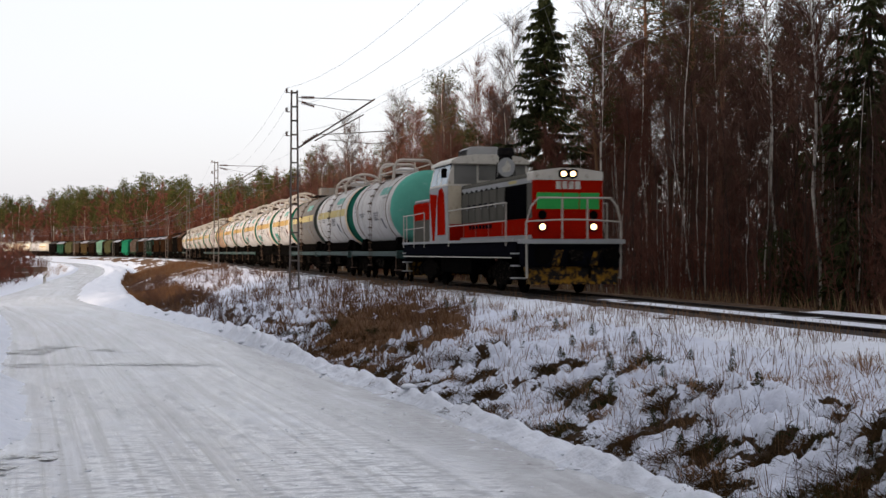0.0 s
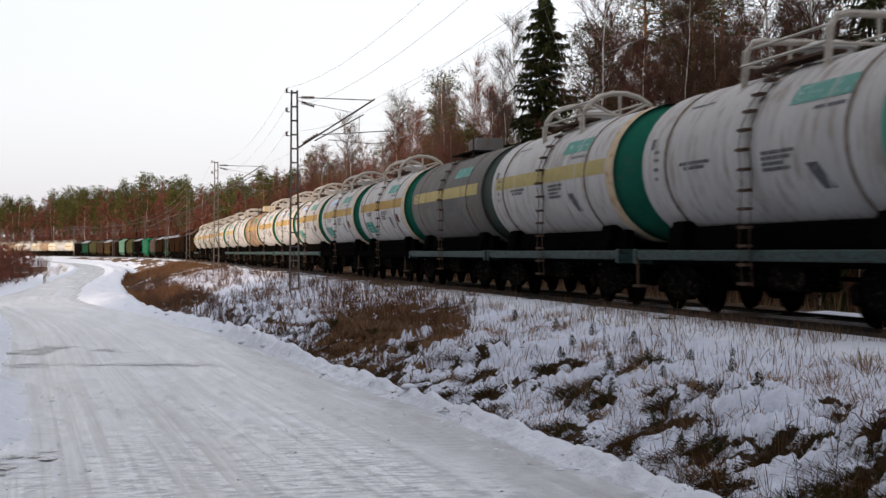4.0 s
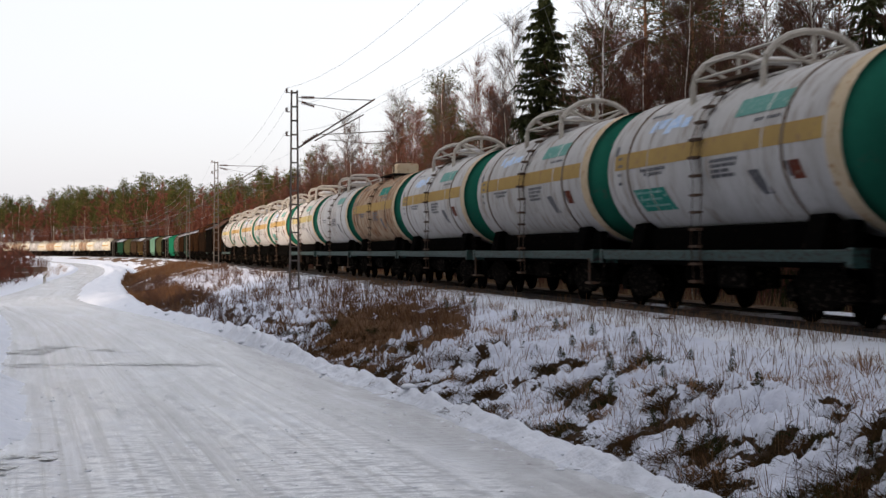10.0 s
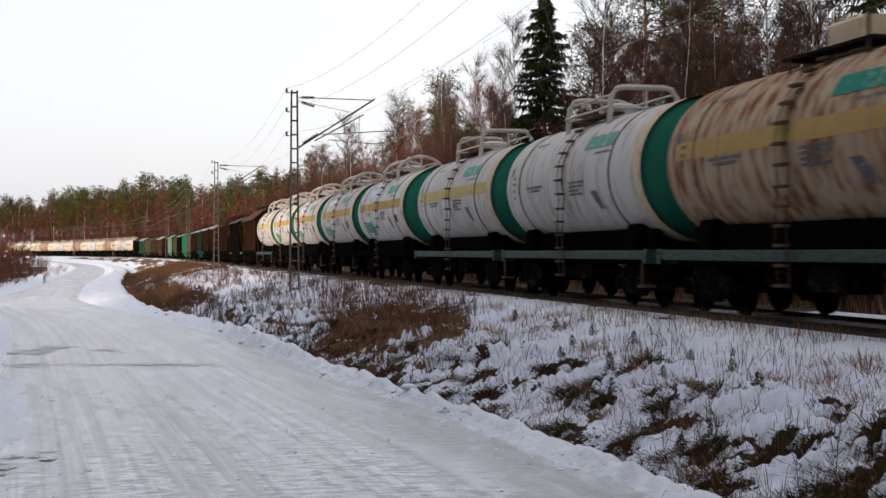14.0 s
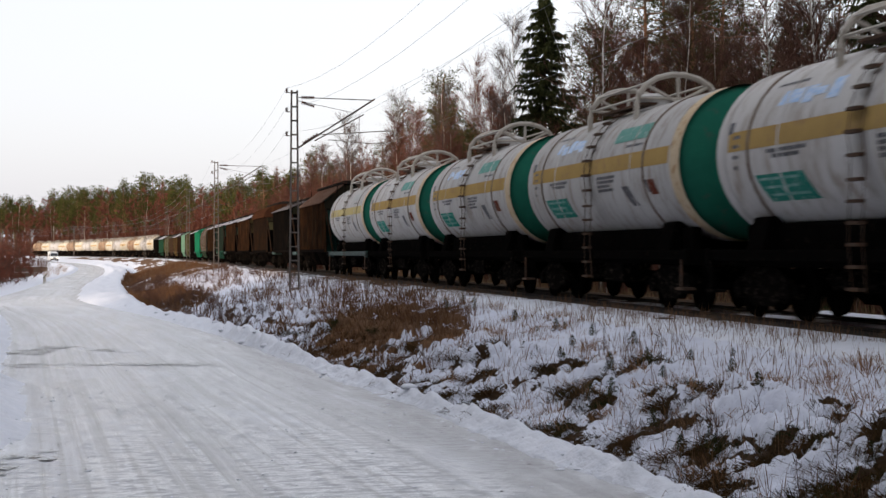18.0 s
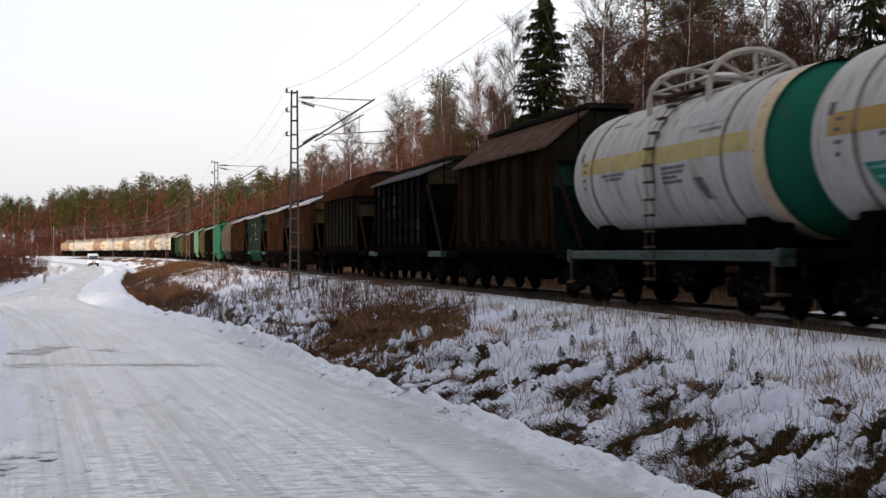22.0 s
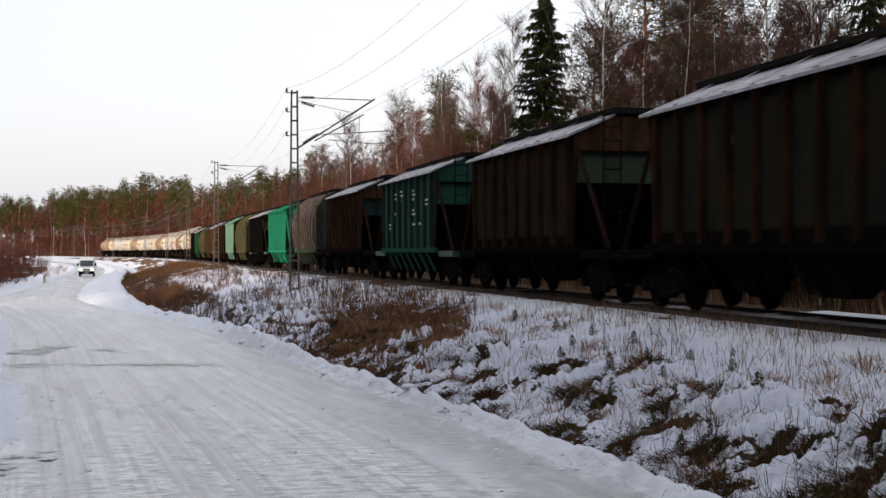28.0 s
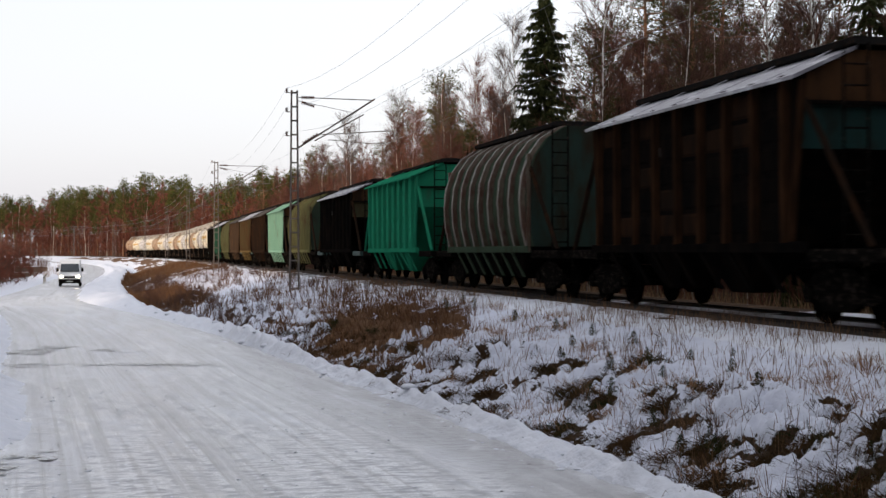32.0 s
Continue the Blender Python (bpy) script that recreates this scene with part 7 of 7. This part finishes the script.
def crumbs():
    """Dark grit on the road ice, and crumbs of snow added as its glints, on it and along its ridge."""
    rng = random.Random(43)
    base = Build().lathe([(-0.4, 0.0), (-0.3, 0.7), (0.15, 1.0), (0.55, 0.6), (0.7, 0.0)], "z", 6)
    for name, mat, n, lo, hi, label, cat in (("road_grit", "wet", 150, 0.005, 0.016, "dark grit and dirt crumbs on the road ice", "grit"), ("snow_crumbs", "snow", 700, 0.006, 0.02, "loose crumbs of snow and ice added as glints on the road", "snow")):
        b = Build()
        for i in range(n):
            s = 10 + 42 * rng.random() ** 1.6
            u = rng.uniform(-1.0, 1.0) if rng.random() < (1 if mat == "wet" else 0.85) else rng.choice((-1, 1)) * rng.uniform(0.98, 1.16)
            w = road_mid(s) + u * table(ROAD_H, s)
            z = max(height(s, w), table(ROAD_Z, s) - 0.02 * u * u if -1.06 < u < 1.2 else -9)
            p, r = on(s, w, z), rng.uniform(lo, hi) * (1.9 if abs(u) > 0.97 else 1)
            a, fx, fz = rng.uniform(0, 6.3), rng.uniform(0.8, 2.2), rng.uniform(0.4, 0.9)
            c, sn = math.cos(a), math.sin(a)
            b.put([(p.x + r * (fx * x * c - y * sn), p.y + r * (fx * x * sn + y * c), p.z + r * fz * q) for x, y, q in base.v], base.f)
        tagged(new(name, b.mesh(name, M[mat])), label, cat, kind="stuff")


crumbs()


def clods():
    """Chunks of ploughed snow along the edge of the road."""
    rng = random.Random(47)
    b = Build()
    base = Build().lathe([(-0.5, 0.0), (-0.4, 0.75), (0.0, 1.0), (0.4, 0.8), (0.6, 0.3), (0.62, 0.0)], "z", 8)
    for i in range(36):
        s = 13 + 60 * rng.random() ** 1.2
        w = road_mid(s) + table(ROAD_H, s) + rng.uniform(-0.05, 0.75)
        p, r = on(s, w, height(s, w)), rng.uniform(0.03, 0.13)
        a, fx, k = rng.uniform(0, 6.3), rng.uniform(0.8, 1.7), rng.random() * 50
        c, sn = math.cos(a), math.sin(a)
        b.put([(p.x + r * (fx * x * c - y * sn) * (1 + 0.5 * n2(x * 2 + k, y * 2, z * 2)), p.y + r * (fx * x * sn + y * c) * (1 + 0.5 * n2(x * 2, y * 2 + k, z * 2)), p.z + r * 0.8 * z) for x, y, z in base.v], base.f)
    tagged(new("snow_clods", b.mesh("snow_clods", M["snow"], True)), "chunks of ploughed snow along the road's edge", "snow", kind="stuff")


clods()


def seedlings():
    """Small spruces and bare shoots on the bank."""
    rng = random.Random(17)
    for i in range(38):
        s = (12 if i < 30 else 11) + (30 if i < 30 else 14) * rng.random() ** 1.2
        w = -2.7 - rng.random() * 2.2 if i < 30 else road_edge(s) + 1.3 + rng.random() * 1.6
        if w > -2.5:
            continue
        plant("spruce_seedling", SPRUCE[3], ("trunk", "crown"), on(s, w, height(s, w) - 0.04), rng.uniform(0, 6), rng.uniform(0.045, 0.10), "small green spruce seedling in the snow", "seedling", "seedlings on the bank")
    sh = [tri_mesh("shoot", *shrub(160 + i, h, n, 0.5), M["bush"]) for i, (h, n) in enumerate(((1.1, 2), (1.5, 3), (0.8, 3)))]
    for i in range(26):
        s = 11.5 + 32 * rng.random() ** 1.3
        w = road_edge(s) + 1.1 + rng.random() * 2.4
        if w > -2.8:
            continue
        plant("bare_sapling", (rng.choice(sh),), ("stem",), on(s, w, height(s, w) - 0.04), rng.uniform(0, 6), rng.uniform(0.4, 0.8), "thin bare sapling standing in the ditch", "sapling", "bare saplings on the bank")


seedlings()


def grass():
    rng = np.random.default_rng(3)
    # dry stalks on the snowy bank
    n = 24000
    s = 11 + 60 * rng.random(n) ** 1.25
    w = -1.5 - 4.6 * rng.random(n) ** 1.2
    keep = np.array([n2(a * 0.5, b * 0.7, 17) + 0.6 * n2(a * 2.1, b * 2.6, 18) > -0.1 for a, b in zip(s, w)])
    s, w = s[keep], w[keep]
    base = np.array([on(a, b, height(a, b) - 0.03) for a, b in zip(s, w)])
    so = Soup()
    way = np.c_[rng.normal(size=(len(base), 2)) * 0.22, np.ones(len(base))]
    blades(so, base, way, 0.08 + 0.42 * rng.random(len(base)) ** 1.7, rng.uniform(0.004, 0.010, len(base)), rng, 0.15)
    v, f = so.arrays()
    tagged(new("dry_stalks", tri_mesh("dry_stalks", v, f, M["stalk"])), "thin dry grass stalks standing out of the snow", "grass", kind="stuff")
    # tussocks that hang over the gaps between the snow hummocks
    cs, k = [], 0
    while len(cs) < 700 and k < 40000:
        k += 1
        a = 10.5 + 36 * rng.random() ** 1.5
        e = road_edge(a) + 0.7
        b = e + 4.2 * rng.random()
        if b < -2.7 and turf_and_shade(a, b) > 0.0:
            cs.append((a, b))
    so, sg = Soup(), Soup()
    for i, (a, b) in enumerate(cs):
        m = 210
        c = np.array(on(a, b, height(a, b) - 0.05))
        off = rng.normal(size=(m, 3)) * [0.13, 0.13, 0.02]
        lean = rng.normal(size=3) * 0.35
        way = off * 3.0 + rng.normal(size=(m, 3)) * 0.22 + [lean[0] - 0.55, lean[1] - 0.35, 0.6]
        blades(sg if i % 7 == 0 else so, c + off, way, 0.06 + 0.26 * rng.random(m) ** 1.5, rng.uniform(0.004, 0.008, m), rng, 0.9)
    for s_, name, mat, words in ((so, "grass_tussocks", "mattgrass", "matted brown tussocks of dead grass between snow hummocks"), (sg, "moss_tussocks", "mossgrass", "dark green tussocks at the foot of the bank")):
        v, f = s_.arrays()
        tagged(new(name, tri_mesh(name, v, f, M[mat])), words, "grass", kind="stuff")
    # tawny tufts bent over the snow of the upper bank
    so = Soup()
    for i in range(640):
        a = 11.5 + 46 * rng.random() ** 1.3
        b = -2.6 - 4.2 * rng.random()
        if b < road_edge(a) + 1.2 or n2(a * 0.3, b * 0.5, 71) < -0.12:
            continue
        m = int(rng.integers(14, 46))
        c = np.array(on(a, b, height(a, b) - 0.04))
        off = rng.normal(size=(m, 3)) * [0.09, 0.09, 0.01]
        way = off * 3 + rng.normal(size=(m, 3)) * 0.35 + [0, 0, 0.8]
        blades(so, c + off, way, rng.uniform(0.14, 0.42, m), rng.uniform(0.004, 0.009, m), rng, 0.6)
    v, f = so.arrays()
    tagged(new("straw_tufts", tri_mesh("straw_tufts", v, f, M["tawny"])), "tawny tufts of bent dry grass in the snow", "grass", kind="stuff")
    # the bare patches, thick with upright dead grass
    pts = []
    k = 0
    while len(pts) < 12000 and k < 60000:
        k += 1
        a = 26 + 100 * rng.random() ** 1.4
        b = -2.6 - 9.5 * rng.random()
        if patch(a, b) > 0.2 and b > road_edge(a) + 0.9:
            pts.append(on(a, b, height(a, b) - 0.03))
    base = np.array(pts)
    so = Soup()
    blades(so, base, np.c_[rng.normal(size=(len(base), 2)) * 0.35, np.ones(len(base))], rng.uniform(0.2, 0.6, len(base)), rng.uniform(0.008, 0.02, len(base)), rng, 0.25)
    v, f = so.arrays()
    tagged(new("bare_grass", tri_mesh("bare_grass", v, f, M["rustgrass"])), "thick brown dead grass on the bank", "grass", kind="stuff")
    # reddish dead growth on the bank by the masts and beyond, under the bend
    pts = []
    while len(pts) < 13000:
        a = 44 + 170 * rng.random() ** 1.3
        b = -2.5 - rng.random() * (-2.5 - road_edge(a) - 0.9)
        if n2(a * 0.22, b * 0.6, 33) + 0.6 * smooth_step(110, 160, a) + 0.25 * rng.normal() > 0.16:
            pts.append(on(a, b, height(a, b) - 0.03))
    base = np.array(pts)
    so = Soup()
    blades(so, base, np.c_[rng.normal(size=(len(base), 2)) * 0.3, np.ones(len(base))], rng.uniform(0.2, 0.75, len(base)), rng.uniform(0.012, 0.032, len(base)), rng, 0.2)
    v, f = so.arrays()
    tagged(new("bank_growth", tri_mesh("bank_growth", v, f, M["rustgrass"])), "reddish-brown dead growth on the snowy bank", "grass", kind="stuff")
    # fringe of tall straw behind the track
    n = 5000
    s = 8 + 110 * rng.random(n)
    w = 4.2 + 2.2 * rng.random(n)
    base = np.array([on(a, b, height(a, b) - 0.03) for a, b in zip(s, w)])
    so = Soup()
    blades(so, base, np.c_[rng.normal(size=(n, 2)) * 0.2, np.ones(n)], rng.uniform(0.4, 1.1, n), rng.uniform(0.012, 0.025, n), rng, 0.12)
    v, f = so.arrays()
    tagged(new("straw_fringe", tri_mesh("straw_fringe", v, f, M["straw"])), "tall tawny dead grass along the wood", "grass", kind="stuff")


grass()


# ---- movement ----
def share_keys(first, others):
    """Gives the keys of one part to parts that turn alike."""
    src = first.animation_data
    for o in others:
        if o is first:
            continue
        o.rotation_mode = "QUATERNION"
        o.animation_data_create()
        o.animation_data.action = src.action
        o.animation_data.action_slot = src.action_slot


VAN_ROWS = [(0.0, -262, 735), (6.0, -208, 612), (11.0, -163, 509), (15.0, -127, 422), (17.0, -107.8, 380), (18.5, -93.7, 348), (20.0, -81.3, 317), (21.5, -71.6, 289), (23.0, -64.3, 264), (25.0, -56.3, 231), (27.5, -47.8, 192), (29.0, -43.2, 171), (30.5, -38.8, 150), (32.0, -34.3, 131)]


def near_s(x, y):
    s = float(_s[np.argmin((_x - x) ** 2 + (_y - y) ** 2)])
    c = line(s)
    return s, (x - c[0]) * math.cos(c[2]) + (y - c[1]) * math.sin(c[2])


def motions():
    for ob, q, half in TRAIN:
        walk(ob, [(float(t), on_track(q - gone(t), half)) for t in range(33)])
    for wheels, r in ((WAGON_WHEELS, 0.4785), (LOCO_WHEELS, 0.5)):
        walk(wheels[0], [(k / 15, Matrix.Rotation(gone(k / 15) / r, 4, "Y")) for k in range(481)])
        share_keys(wheels[0], wheels)
    rows = []
    for i, (t, x, y) in enumerate(VAN_ROWS):
        a, b = VAN_ROWS[max(0, i - 1)], VAN_ROWS[min(len(VAN_ROWS) - 1, i + 1)]
        s, w = near_s(x, y)
        rows.append((t, Matrix.Translation((x, y, table(ROAD_Z, s) + 0.0)) @ Matrix.Rotation(math.atan2(b[2] - a[2], b[1] - a[1]), 4, "Z")))
    walk(VAN, rows)
    far = np.concatenate([[0], np.cumsum([math.dist(a[1:], b[1:]) for a, b in zip(VAN_ROWS, VAN_ROWS[1:])])])
    ts = [r[0] for r in VAN_ROWS]
    walk(VAN_WHEELS[0], [(k / 50, Matrix.Rotation(float(np.interp(k / 50, ts, far)) / 0.34, 4, "Y")) for k in range(1601)])
    share_keys(VAN_WHEELS[0], VAN_WHEELS)


motions()
